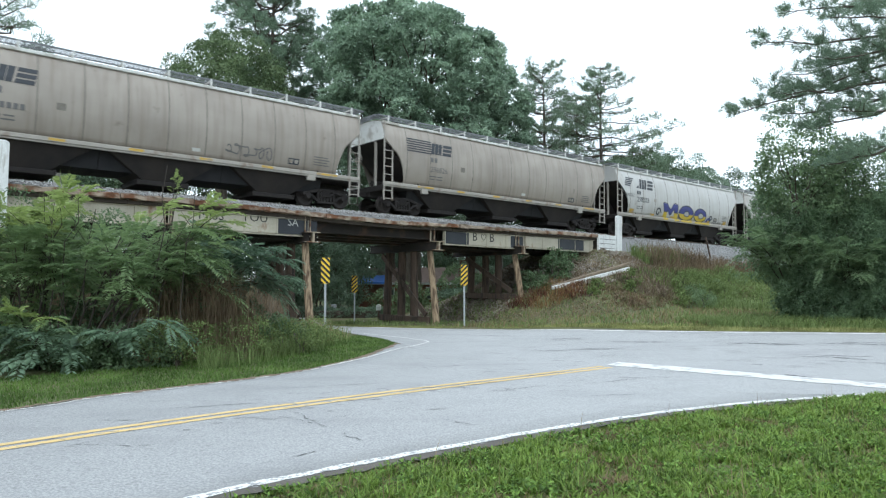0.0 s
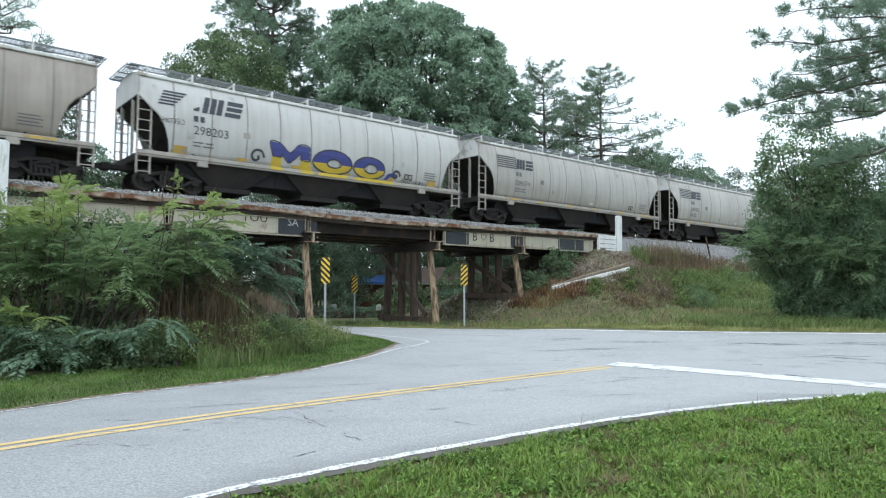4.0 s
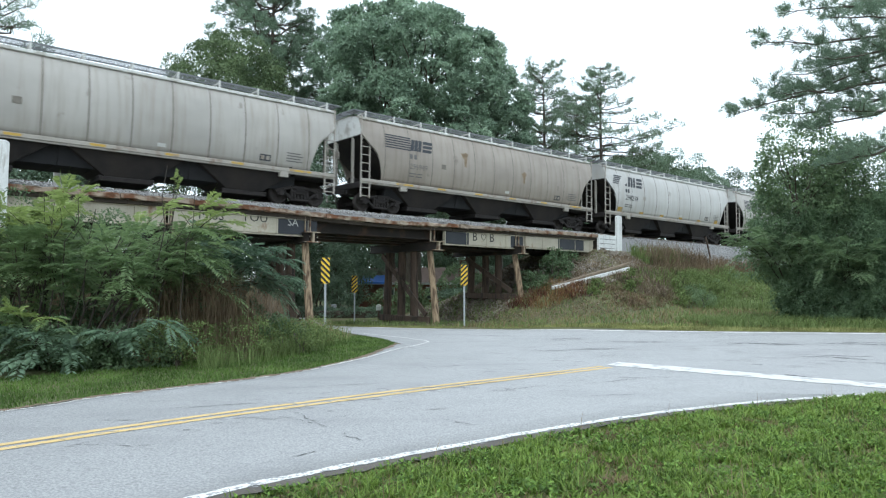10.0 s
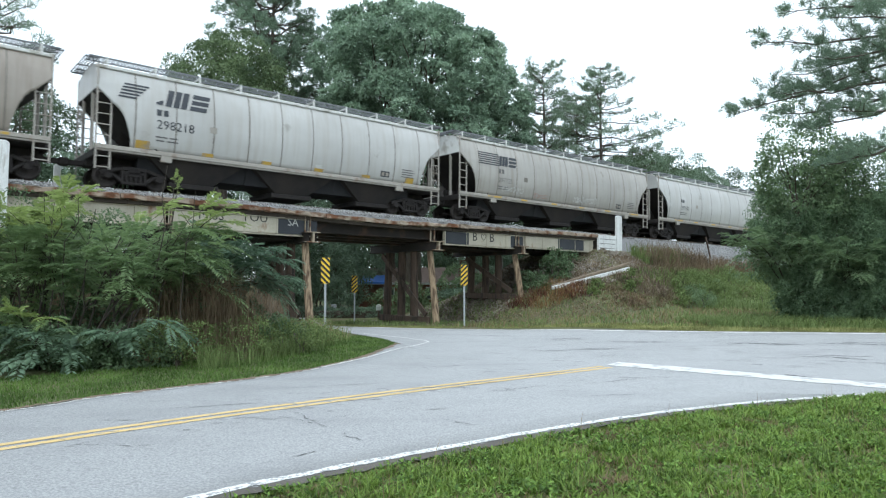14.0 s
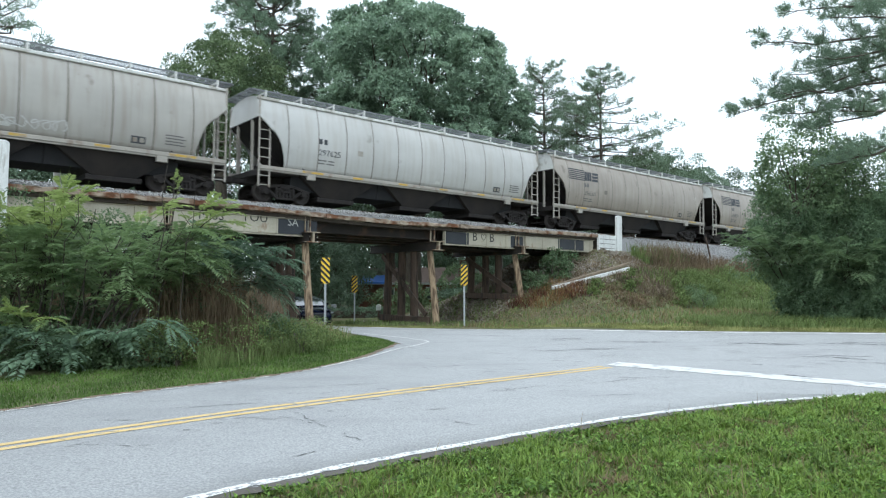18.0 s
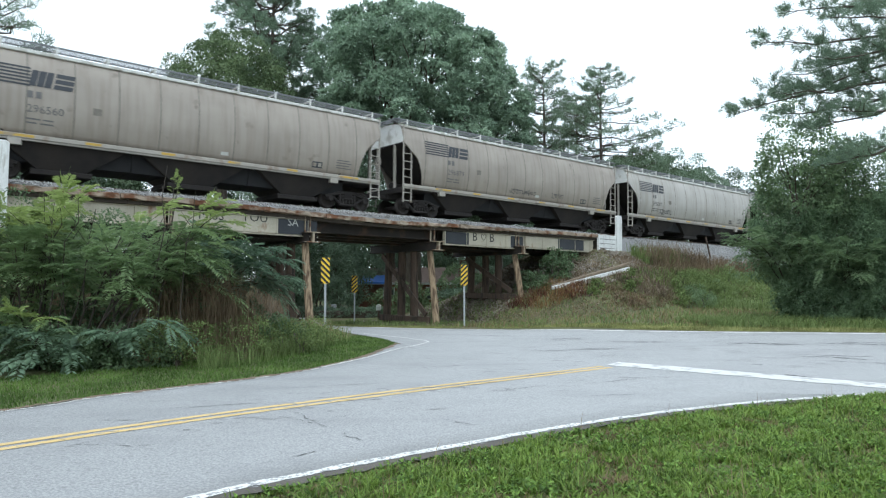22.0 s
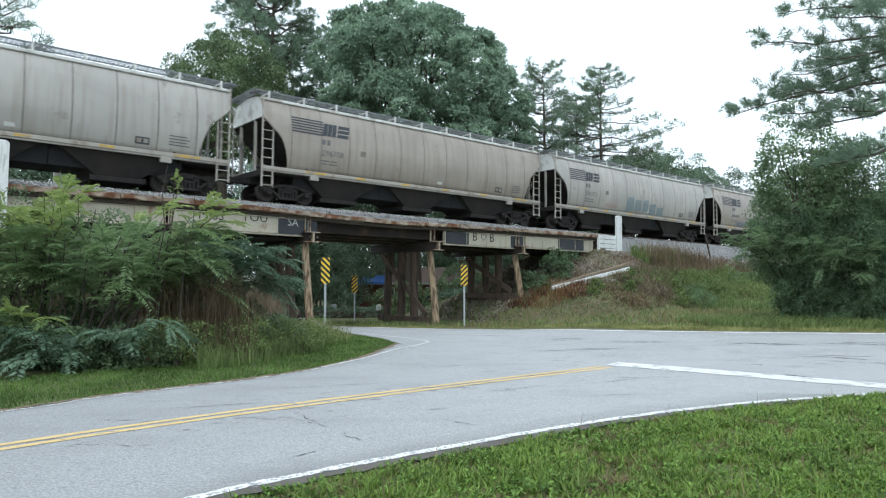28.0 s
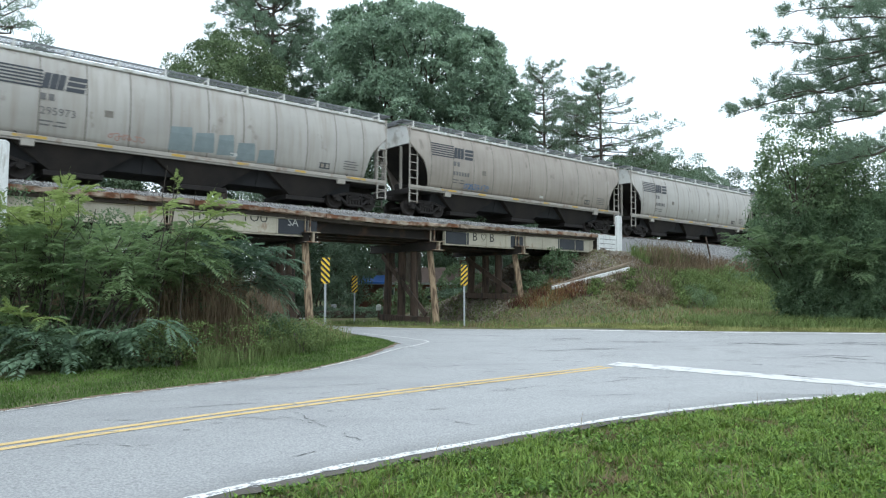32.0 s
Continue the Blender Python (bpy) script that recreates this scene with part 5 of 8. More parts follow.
scribble(CARS[7][0], "white_big", 0.6, 1.72, M_white_spray, 5, 0.5, 12, "faint white sprayed letters")
scribble(CARS[7][0], "red_tag", -2.8, 1.62, M_red_spray, 4, 0.3, 13, "faint red sprayed tag")
CARS[7][0]["label"] = "dusty grey covered hopper car with faint white graffiti"
scribble(CARS[10][0], "black_a", -1.2, 1.72, M_mark, 6, 0.36, 14, "black sprayed scrawl")
scribble(CARS[10][0], "black_b", 2.2, 1.75, M_mark, 4, 0.36, 15, "black sprayed scrawl")
CARS[10][0]["label"] = "dusty beige covered hopper car with black sprayed scrawl"
scribble(CARS[11][0], "black_c", -4.9, 1.72, M_mark, 4, 0.5, 16, "black sprayed scrawl")
CARS[11][0]["label"] = "dusty grey covered hopper car with a black sprayed scrawl"
wash = CARS[13][0]
wash["label"] = "dusty grey covered hopper car with washed-out blue graffiti"
for k, (x, w, z, t) in enumerate(((-1.5, 0.9, 1.55, 0.95), (-0.55, 0.8, 1.6, 0.8), (0.35, 0.7, 1.6, 0.85), (1.15, 0.8, 1.5, 0.75), (2.05, 0.75, 1.5, 0.6))):
    mark(wash, "graffiti", ("wash", k), lambda x=x, w=w, z=z, t=t: side_patch([(x, z), (x + w, z + 0.05), (x + w - 0.06, z + t), (x + 0.05, z + t - 0.08)], 0.014), M_pale_blue, "washed-out blue letters")
scribble(wash, "wash_red", -3.6, 1.65, M_red_spray, 4, 0.36, 17, "faint red outline letters")
splash = CARS[14][0]
splash["label"] = "dusty beige covered hopper car with a small blue tag"
scribble(splash, "splash", -4.9, 1.62, M_sea_blue, 5, 0.42, 18, "small bright blue sprayed tag")


# ---- foliage builders ----
M_oak = leafy("oak_leaves", (0.125, 0.185, 0.13), (0.25, 0.34, 0.23), 0.4, 0.6, 0.5, 0.35)
M_round = leafy("yellow_green_leaves", (0.095, 0.145, 0.075), (0.215, 0.285, 0.14), 0.3, 0.55, 0.55, 0.4)
M_pine = leafy("pine_needles", (0.14, 0.205, 0.145), (0.29, 0.39, 0.27), 0.38, 0.6, 0.5, 0.5)
M_oak_crown = leafy("oak_crown_leaves", (0.14, 0.22, 0.15), (0.39, 0.51, 0.365), 0.4, 0.6, 0.5, 0.35)
M_pine_far = leafy("far_pine_needles", (0.16, 0.225, 0.15), (0.30, 0.395, 0.275), 0.38, 0.6, 0.5, 0.5)
# greens lowered to put shade into inner, under-bridge and background leaves
M_dark = leafy("shade_darkened_leaves", (0.08, 0.125, 0.07), (0.18, 0.26, 0.13), 0.4, 0.6, 0.5, 0.6)
M_far = leafy("far_leaves", (0.065, 0.10, 0.06), (0.13, 0.18, 0.10), 0.2, 0.5, 0.6, 0.2)
M_shrub = leafy("shrub_leaves", (0.13, 0.195, 0.11), (0.27, 0.37, 0.19), 0.42, 0.6, 0.45, 0.8)
M_thicket = leafy("thicket_leaves", (0.11, 0.175, 0.105), (0.245, 0.35, 0.19), 0.42, 0.6, 0.75, 0.75)
# grass green darkened to carry the shade beside the shrubs
M_verge_shade = leafy("verge_grass", (0.04, 0.085, 0.018), (0.165, 0.265, 0.06), 0.3, 0.6, 0.5, 0.9)
M_sumac = leafy("feathery_leaves", (0.135, 0.21, 0.10), (0.32, 0.43, 0.20), 0.48, 0.65, 0.45, 0.7)
M_sumac_top = leafy("young_feathery_leaves", (0.19, 0.26, 0.075), (0.40, 0.49, 0.18), 0.45, 0.65, 0.45, 0.7)
M_sumac_blue = leafy("blue_green_leaves", (0.085, 0.145, 0.10), (0.225, 0.325, 0.21), 0.4, 0.65, 0.4, 0.7)
M_clover = leafy("lawn_weeds", (0.03, 0.075, 0.015), (0.24, 0.38, 0.08), 0.35, 0.3, 0.5, 1.4)
M_litter = leafy("dead_leaves", (0.17, 0.135, 0.10), (0.34, 0.275, 0.205), 0.2, 0.7, 0.8, 0.9)
M_rust = leafy("orange_dry_brush", (0.16, 0.095, 0.04), (0.33, 0.20, 0.09), 0.25, 0.6, 0.7, 0.9)
M_lawn = leafy("mown_grass", (0.022, 0.055, 0.010), (0.28, 0.40, 0.085), 0.35, 0.42, 0.45, 0.9)
M_straw = leafy("dry_grass", (0.17, 0.125, 0.065), (0.40, 0.315, 0.18), 0.3, 0.7, 0.7, 0.8)
M_thatch = leafy("dead_thatch", (0.09, 0.065, 0.035), (0.27, 0.20, 0.115), 0.2, 0.6, 0.8, 1.5)
M_weed = leafy("tall_green_weeds", (0.11, 0.16, 0.055), (0.26, 0.335, 0.12), 0.35, 0.6, 0.55, 0.8)
M_brownweed = leafy("withered_weeds", (0.12, 0.088, 0.055), (0.29, 0.22, 0.145), 0.25, 0.6, 0.7, 0.8)
M_redweed = leafy("reddish_weeds", (0.07, 0.03, 0.022), (0.17, 0.075, 0.05), 0.25, 0.6, 0.7, 0.9)


def unit(v):
    return v / (np.linalg.norm(v, axis=-1, keepdims=True) + 1e-9)


def leaf_array(c, axis, nrm, long, wide, fold=0.15):
    """Leaves as folded rhombs: arrays of base points, ways, normals, lengths and widths."""
    axis = unit(axis)
    side = unit(np.cross(axis, nrm))
    up = np.cross(side, axis)
    long, wide = np.asarray(long)[..., None], np.asarray(wide)[..., None]
    mid = c + axis * long * 0.45 + up * wide * fold
    v = np.stack([c, mid + side * wide / 2, c + axis * long - up * wide * fold, mid - side * wide / 2], 1)
    return v.reshape(-1, 3)


def quads(v):
    return np.arange(len(v), dtype=np.int32).reshape(-1, 4)


def leaf_mesh(name, blocks):
    v = np.concatenate(blocks)
    return mesh_of(name, v, quads(v))


def clump_leaves(r, centres, n, radius, long, wide, middle, lift=0.75, flat=0.75, dome=0.35):
    """n leaves round every centre, facing outwards from the crown's middle."""
    k = len(centres)
    towards = np.repeat(unit(centres - middle), n, 0)
    d = unit(r.normal(size=(k * n, 3)) + towards * 0.75 + np.array([0, 0, dome]))
    rad = radius * np.repeat(r.uniform(0.6, 1.35, (k, 1)), n, 0) * r.uniform(0.3, 1.0, (k * n, 1)) ** 0.4
    c = np.repeat(centres, n, 0) + d * rad * np.array([1, 1, flat])
    nrm = unit(d * 0.9 + np.array([0, 0, lift]) + r.normal(size=c.shape) * 0.4)
    axis = unit(r.normal(size=c.shape) + d * 0.6 + np.array([0, 0, -0.35]))
    return leaf_array(c, axis, nrm, long * r.uniform(0.6, 1.3, len(c)), wide * r.uniform(0.6, 1.3, len(c)))


def tube(points, radii, sides=7):
    """A tapering limb along a bent line."""
    p = np.asarray(points, float)
    d = unit(np.gradient(p, axis=0))
    ref = np.where(np.abs(d[:, 2:3]) > 0.9, np.array([[1.0, 0, 0]]), np.array([[0, 0, 1.0]]))
    a = unit(np.cross(d, ref))
    b = np.cross(d, a)
    ang = np.linspace(0, 2 * math.pi, sides, endpoint=False)
    ring = a[:, None] * np.cos(ang)[None, :, None] + b[:, None] * np.sin(ang)[None, :, None]
    v = p[:, None] + ring * np.asarray(radii)[:, None, None]
    n = len(p)
    i, j = np.meshgrid(np.arange(n - 1), np.arange(sides), indexing="ij")
    j2 = (j + 1) % sides
    f = np.stack([i * sides + j, i * sides + j2, (i + 1) * sides + j2, (i + 1) * sides + j], -1).reshape(-1, 4)
    return v.reshape(-1, 3), f


def join_tubes(name, tubes):
    vs, fs, base = [], [], 0
    for v, f in tubes:
        vs.append(v)
        fs.append(f + base)
        base += len(v)
    return mesh_of(name, np.concatenate(vs), np.concatenate(fs), True)


def limb(r, a, b, r0, r1, sag=0.1, n=7):
    """A limb from a to b with a few kinks."""
    a, b = np.asarray(a, float), np.asarray(b, float)
    k = np.linspace(0, 1, n)[:, None]
    p = a + (b - a) * k
    l = np.linalg.norm(b - a)
    p[1:-1] += r.normal(size=(n - 2, 3)) * l * 0.025
    p[:, 2] += np.sin(k[:, 0] * math.pi) * sag * l
    return tube(p, r0 + (r1 - r0) * np.linspace(0, 1, n))


def crown_centres(r, n, middle, radii, lobes, low=-0.75):
    """Clump centres near the uneven surface of a crown, with some inside."""
    d = unit(r.normal(size=(n * 2, 3)))
    d = d[d[:, 2] > low][:n]
    bump = np.ones(len(d))
    for _ in range(lobes):
        q = unit(r.normal(size=3))
        bump += r.uniform(0.08, 0.26) * np.clip((d @ q - 0.6) / 0.4, 0, 1)
    bump *= 1 / (1 + 0.04 * lobes ** 0.5)
    depth = np.where(r.uniform(size=len(d)) < 0.7, r.uniform(0.82, 1.0, len(d)), r.uniform(0.35, 0.85, len(d)))
    return middle + d * (bump * depth)[:, None] * np.asarray(radii)


def broad_tree(x, y, height, middle_z, radii, clumps, per, leaf, material, seed, label, clump_r=0.9, category="tree", group="", lean=(0, 0), base=None, low=-0.75, lobes=9, dome=0.35, girth=1.0):
    r = np.random.default_rng(seed)
    z0 = float(ground_z(x, y)) - 0.15 if base is None else base
    t = thing("tree", pose(x, y, z0), label, category, group)
    mid = np.array([lean[0], lean[1], middle_z - z0])
    cent = crown_centres(r, clumps, mid, radii, lobes, low)
    tubes = []
    fork = np.array([lean[0] * 0.3, lean[1] * 0.3, max(1.2, (middle_z - z0) - radii[2] * 0.85)])
    tr = (0.022 * height + 0.06) * girth
    k = np.linspace(0, 1, 8)[:, None]
    tubes.append(tube(fork * k + r.normal(size=(8, 3)) * 0.05 * np.minimum(1, k * 3), tr * (1.25 - 0.5 * k[:, 0]), 10))
    for j in range(9):
        c = cent[r.integers(len(cent))]
        tubes.append(limb(r, fork - np.array([0, 0, r.uniform(0, 0.5)]), mid + (c - mid) * 0.8, tr * r.uniform(0.35, 0.6), tr * 0.08))
    part("trunk", join_tubes("trunk", tubes), M_bark, t, "grey-brown trunk and limbs")
    part("crown", leaf_mesh("crown", [clump_leaves(r, cent, per, clump_r, leaf, leaf * 0.6, mid, dome=dome)]), material, t)
    return t


def needle_tufts(r, centres, ways, n, long, wide):
    k = len(centres)
    axis = unit(np.repeat(ways, n, 0) * 0.9 + r.normal(size=(k * n, 3)) * 0.75)
    c = np.repeat(centres, n, 0) + axis * 0.02 + r.normal(size=(k * n, 3)) * long * 0.25
    return leaf_array(c, axis, unit(r.normal(size=c.shape)), long * r.uniform(0.7, 1.2, len(c)), np.full(len(c), wide), 0.0)


def pine_tree(x, y, height, first, spread, whorls, seed, label, tufts=12, needles=16, long=0.34, wide=0.035, droop=0.0, top_spread=0.25, base=None, aim=None, material=None, trunk_r=None, level=False):
    """A pine: straight trunk, whorls of bare limbs with tufts of needles towards their ends."""
    r = np.random.default_rng(seed)
    z0 = float(ground_z(x, y)) - 0.15 if base is None else base
    t = thing("pine_tree", pose(x, y, z0), label, "pine tree")
    tr = trunk_r or 0.011 * height + 0.05
    zs = np.linspace(0, height, 12)
    bend = np.cumsum(r.normal(size=(12, 2)) * 0.05, 0)
    bend[0] = 0
    pts = np.column_stack([bend, zs])
    tubes = [tube(pts, tr * (1.15 - 1.05 * zs / height), 10)]
    cs, ws = [], []
    for k in range(whorls):
        u = k / max(1, whorls - 1)
        z = first + (height - first) * (u ** 0.9) * 0.98 + r.uniform(-0.4, 0.4) * (1 - u)
        root = np.array([np.interp(z, zs, bend[:, 0]), np.interp(z, zs, bend[:, 1]), z])
        reach = spread * (1 - (1 - top_spread) * u ** 1.6) * (0.55 + 0.45 * min(1, u * 4 + 0.3))
        for j in range(int(r.integers(3, 6))):
            a = r.uniform(0, 2 * math.pi) if aim is None else r.normal(aim[0], aim[1])
            l = reach * r.uniform(0.55, 1.1)
            rise = r.uniform(-0.06, 0.14) + 0.25 * u - droop if level else r.uniform(-0.15, 0.35) + 0.35 * u - droop
            tip = root + np.array([math.cos(a) * l, math.sin(a) * l, l * rise])
            tubes.append(limb(r, root, tip, tr * 0.28 * (1.1 - u * 0.6), 0.012, -0.05, 6))
            way = unit(tip - root)
            side = unit(np.cross(way, [0, 0, 1.0]))
            for q in range(max(4, int(tufts * 1.35 * l / spread))):
                f = 1 - r.uniform(0, 0.62) ** 1.15
                off = side * r.uniform(-1, 1) * l * 0.26 * (1.3 - 0.6 * f) + np.array([0, 0, r.uniform(-0.05, 0.14) * l * (0.4 if level else 1.0)])
                cs.append(root + (tip - root) * f + off + np.array([0, 0, -0.05 * l * math.sin(f * math.pi)]))
                ws.append(unit(way * 0.5 + off / (np.linalg.norm(off) + 0.1) * 0.6 + np.array([0, 0, 0.35])))
                if q % 3 == 0:
                    tubes.append(limb(r, root + (tip - root) * max(0.2, f - 0.25), cs[-1], 0.022, 0.008, 0.0, 3))
    part("trunk", join_tubes("trunk", tubes), M_bark, t, "straight trunk and bare limbs")
    part("crown", leaf_mesh("needles", [needle_tufts(r, np.array(cs), np.array(ws), needles, long, wide)]), material or M_pine, t, "tufts of dark needles")
    return t


def fronds(r, base, way, long, pairs=9, leaf=0.11, wide=0.034, droop=0.35):
    """Feathery compound leaves: a bent midrib with pairs of leaflets."""
    n = len(base)
    way = unit(way)
    side = unit(np.cross(way, np.array([0, 0, 1.0]) + r.normal(size=(n, 3)) * 0.2))
    up = np.cross(side, way)
    u = (np.arange(pairs) + 1.0) / pairs
    L = long[:, None, None]
    p = base[:, None] + way[:, None] * u[None, :, None] * L + np.array([0, 0, -1.0]) * (droop * u ** 2)[None, :, None] * L
    tang = unit(way[:, None] + np.array([0, 0, -2.0]) * (droop * u)[None, :, None])
    size = (np.sin(np.clip(u, 0, 0.93) * math.pi * 0.95) * 0.6 + 0.5)[None, :] * np.ones((n, 1))
    out = []
    for s in (-1, 1):
        ax = unit(side[:, None] * s + tang * 0.55 + r.normal(size=p.shape) * 0.12 + np.array([0, 0, -0.15]))
        nr = np.broadcast_to(up[:, None], p.shape) + r.normal(size=p.shape) * 0.25
        sc = size * (long / 0.5)[:, None] ** 0.5
        out.append(leaf_array(p.reshape(-1, 3), ax.reshape(-1, 3), nr.reshape(-1, 3), (leaf * sc).ravel(), (wide * sc).ravel(), 0.1))
    ribs = leaf_array(base, tang[:, 0] * 0.5 + way * 0.5, up, long * 0.95, np.full(n, 0.008), 0.0)
    return [*out, ribs]


def spray_shrub(foot, tip, radii, branches, per, material, seed, label, long=0.72, leaf=0.135, wide=0.038, top=None, pairs=13, droop=0.4, start=0.4):
    """Bent branches that fan out from one foot, with flat sprays of feathery leaves along their outer part."""
    r = np.random.default_rng(seed)
    z0 = float(ground_z(foot[0], foot[1])) - 0.05
    t = thing("feathery_shrub", pose(foot[0], foot[1], z0), label, "shrub", "roadside shrubs")
    mid = np.array([tip[0] - foot[0], tip[1] - foot[1], tip[2] - z0])
    tubes, base, way, size, young = [], [], [], [], []
    for k in range(branches):
        d = unit(r.normal(size=3))
        d[2] = r.uniform(-0.95, 1.0)
        end = mid + d * r.uniform(0.55, 1.0) ** 0.5 * np.asarray(radii)
        end[2] = max(end[2], 0.18)
        if k % 4 == 0:
            a = np.array([r.uniform(-0.3, 0.3) * radii[0], r.uniform(-0.3, 0.3), -0.08])
        else:
            f = r.uniform(0.35, 0.65)
            a = np.array([np.interp(f, u, stem_line[:, j]) for j in range(3)])
        n = 10
        u = np.linspace(0, 1, n)
        line = a + (end - a) * u[:, None]
        span = np.linalg.norm((end - a)[:2])
        line[:, 2] += np.sin(u * math.pi) * (0.16 * span + 0.05)
        line[1:] += r.normal(size=(n - 1, 3)) * 0.02
        if k % 4 == 0:
            stem_line = line
        tubes.append(tube(line, (0.013 if k % 4 else 0.030) * (1 - 0.75 * u), 6))
        for q in range(per):
            f = start + (1.0 - start) * (q + r.uniform(0, 0.8)) / per
            c = np.array([np.interp(f, u, line[:, j]) for j in range(3)])
            tang = unit(np.array([np.interp(min(1, f + 0.05), u, line[:, j]) - np.interp(f - 0.05, u, line[:, j]) for j in range(3)]))
            side = unit(np.cross(tang, [0, 0, 1.0])) * (1 if q % 2 else -1)
            base.append(c)
            way.append(unit(side * r.uniform(0.5, 1.0) + tang * r.uniform(0.4, 0.9) + np.array([0, 0, r.uniform(0.0, 0.4)])))
            size.append(long * r.uniform(0.7, 1.2) * (1.15 - 0.45 * f))
            young.append(top is not None and c[2] + z0 > top[1] + r.uniform(-0.25, 0.25))
        for q in range(3):
            base.append(line[-1])
            way.append(unit(line[-1] - line[-3] + r.normal(size=3) * 0.12 + np.array([0, 0, 0.04])))
            size.append(long * r.uniform(0.7, 1.0))
            young.append(top is not None and line[-1][2] + z0 > top[1])
    part("stem", join_tubes("stems", tubes), M_branch, t, "thin bent branches")
    base, way, size, young = np.array(base), np.array(way), np.array(size), np.array(young, bool)
    base[:, 2] = np.maximum(base[:, 2], 0.12)
    for sel, mt, lab in ((~young, material, "feathery compound leaves"), (young, top and top[0], "young yellow-green leaves")):
        if sel.any():
            part("foliage", leaf_mesh("foliage", fronds(r, base[sel], way[sel], size[sel], pairs, leaf, wide, droop)), mt, t, lab)
    return t


def leafy_shrub(x, y, z_mid, radii, clumps, per, leaf, material, seed, label, clump_r=0.4, base=None, lobes=8, stems=5, category="shrub", group="roadside shrubs"):
    r = np.random.default_rng(seed)
    z0 = float(ground_z(x, y)) - 0.05 if base is None else base
    t = thing("shrub", pose(x, y, z0), label, category, group)
    mid = np.array([0, 0, z_mid - z0])
    cent = crown_centres(r, clumps, mid, radii, lobes, -1.1)
    cent[:, 2] = np.maximum(cent[:, 2], 0.1)
    tubes = [limb(r, (r.uniform(-0.3, 0.3), r.uniform(-0.3, 0.3), -0.1), mid + (cent[r.integers(len(cent))] - mid) * 0.8, 0.05, 0.012) for _ in range(stems)]
    part("stem", join_tubes("stems", tubes), M_bark, t, "branching stems")
    part("foliage", leaf_mesh("foliage", [clump_leaves(r, cent, per, clump_r, leaf, leaf * 0.55, mid)]), material, t)
    return t


def blades(name, xy, high, wide, material, seed, label, lean=0.35, z=None, category="grass"):
    """Grass blades on the ground, each bent once; one object for what nobody could count."""
    r = np.random.default_rng(seed)
    n = len(xy)
    h = high * r.uniform(0.5, 1.25, n)
    zz = ground_z(xy[:, 0], xy[:, 1]) - 0.02 if z is None else z
    base = np.column_stack([xy, zz])
    a = r.uniform(0, 2 * math.pi, n)
    way = np.column_stack([np.cos(a), np.sin(a), np.zeros(n)])
    side = np.column_stack([-np.sin(a), np.cos(a), np.zeros(n)]) * (wide * r.uniform(0.6, 1.3, n))[:, None] / 2
    l = (lean * r.uniform(0.1, 1.3, n) * h)[:, None]
    mid = base + way * l * 0.35 + np.array([0, 0, 1.0]) * (h * 0.6)[:, None]
    tip = base + way * l + np.array([0, 0, 1.0]) * (h * (1 - 0.12 * lean))[:, None]
    # the two halves share their middle, so that a blade is one island
    idx = np.array([(0, 1, 2, 3), (3, 2, 4, 5)])
    v = np.stack([base - side, base + side, mid + side * 0.8, mid - side * 0.8, tip + side * 0.12, tip - side * 0.12], 1).reshape(-1, 3)
    f = (idx[None] + 6 * np.arange(n)[:, None, None]).reshape(-1, 4)
    ob = part(name, mesh_of(name, v, f), material)
    return tagged(ob, label, category, kind="stuff")


def side_of(points, x, y):
    """True where a point lies to the right of the curve through the points."""
    p = spline(points, 170)
    i = np.argmin((p[None, :, 0] - x[:, None]) ** 2 + (p[None, :, 1] - y[:, None]) ** 2, axis=1)
    d = np.gradient(p, axis=0)[i]
    return d[:, 0] * (y - p[i, 1]) - d[:, 1] * (x - p[i, 0]) < 0


def edge_distance(points, x, y):
    p = spline(points, 170)
    return np.sqrt(((p[None, :, 0] - x[:, None]) ** 2 + (p[None, :, 1] - y[:, None]) ** 2).min(1))


def scatter(r, n, x0, x1, y0, y1, keep, patch=0.0, scale=0.6):
    """Places in a rectangle where keep() holds, thicker in some patches than in others."""
    out = np.zeros((0, 2))
    while len(out) < n:
        xy = np.column_stack([r.uniform(x0, x1, n), r.uniform(y0, y1, n)])
        ok = keep(xy[:, 0], xy[:, 1])
        if patch:
            wave = np.sin(xy[:, 0] * 3.1 * scale + 2 * np.sin(xy[:, 1] * 1.7 * scale)) * np.sin(xy[:, 1] * 2.7 * scale + 1.5 * np.sin(xy[:, 0] * 1.3 * scale))
            ok &= r.uniform(size=n) < 1 - patch * (0.5 - 0.5 * wave)
        out = np.vstack([out, xy[ok]])
    return out[:n]


# ---- verges, weeds and grass ----
r = np.random.default_rng(77)


def near_lawn(x, y):
    return side_of(NEAR_EDGE, x, y) & (edge_distance(NEAR_EDGE, x, y) > 0.07)


xy = scatter(r, 90000, -2.6, 9.0, 2.6, 10.2, lambda x, y: near_lawn(x, y) & (y > 0.5 * np.abs(x)) & (x < 0.75 * y + 1.0), 0.6, 1.7)
blades("lawn_grass", xy, 0.055, 0.009, M_lawn, 78, "rough mown green grass on the near verge", 0.7)
xy = scatter(r, 22000, -2.0, 8.0, 2.6, 10.0, near_lawn, 1.0, 1.9)
blades("dry_grass", xy, 0.08, 0.007, M_straw, 79, "dry straw-coloured grass in the lawn", 1.1)
mid = scatter(r, 1500, -2.6, 9.0, 2.6, 10.2, lambda x, y: near_lawn(x, y) & (edge_distance(NEAR_EDGE, x, y) > 0.2) & (x < 0.75 * y + 1.0), 0.9, 1.2)
xy = np.repeat(mid, 40, 0) + r.normal(size=(1500 * 40, 2)) * np.repeat(r.uniform(0.025, 0.085, (1500, 1)), 40, 0)
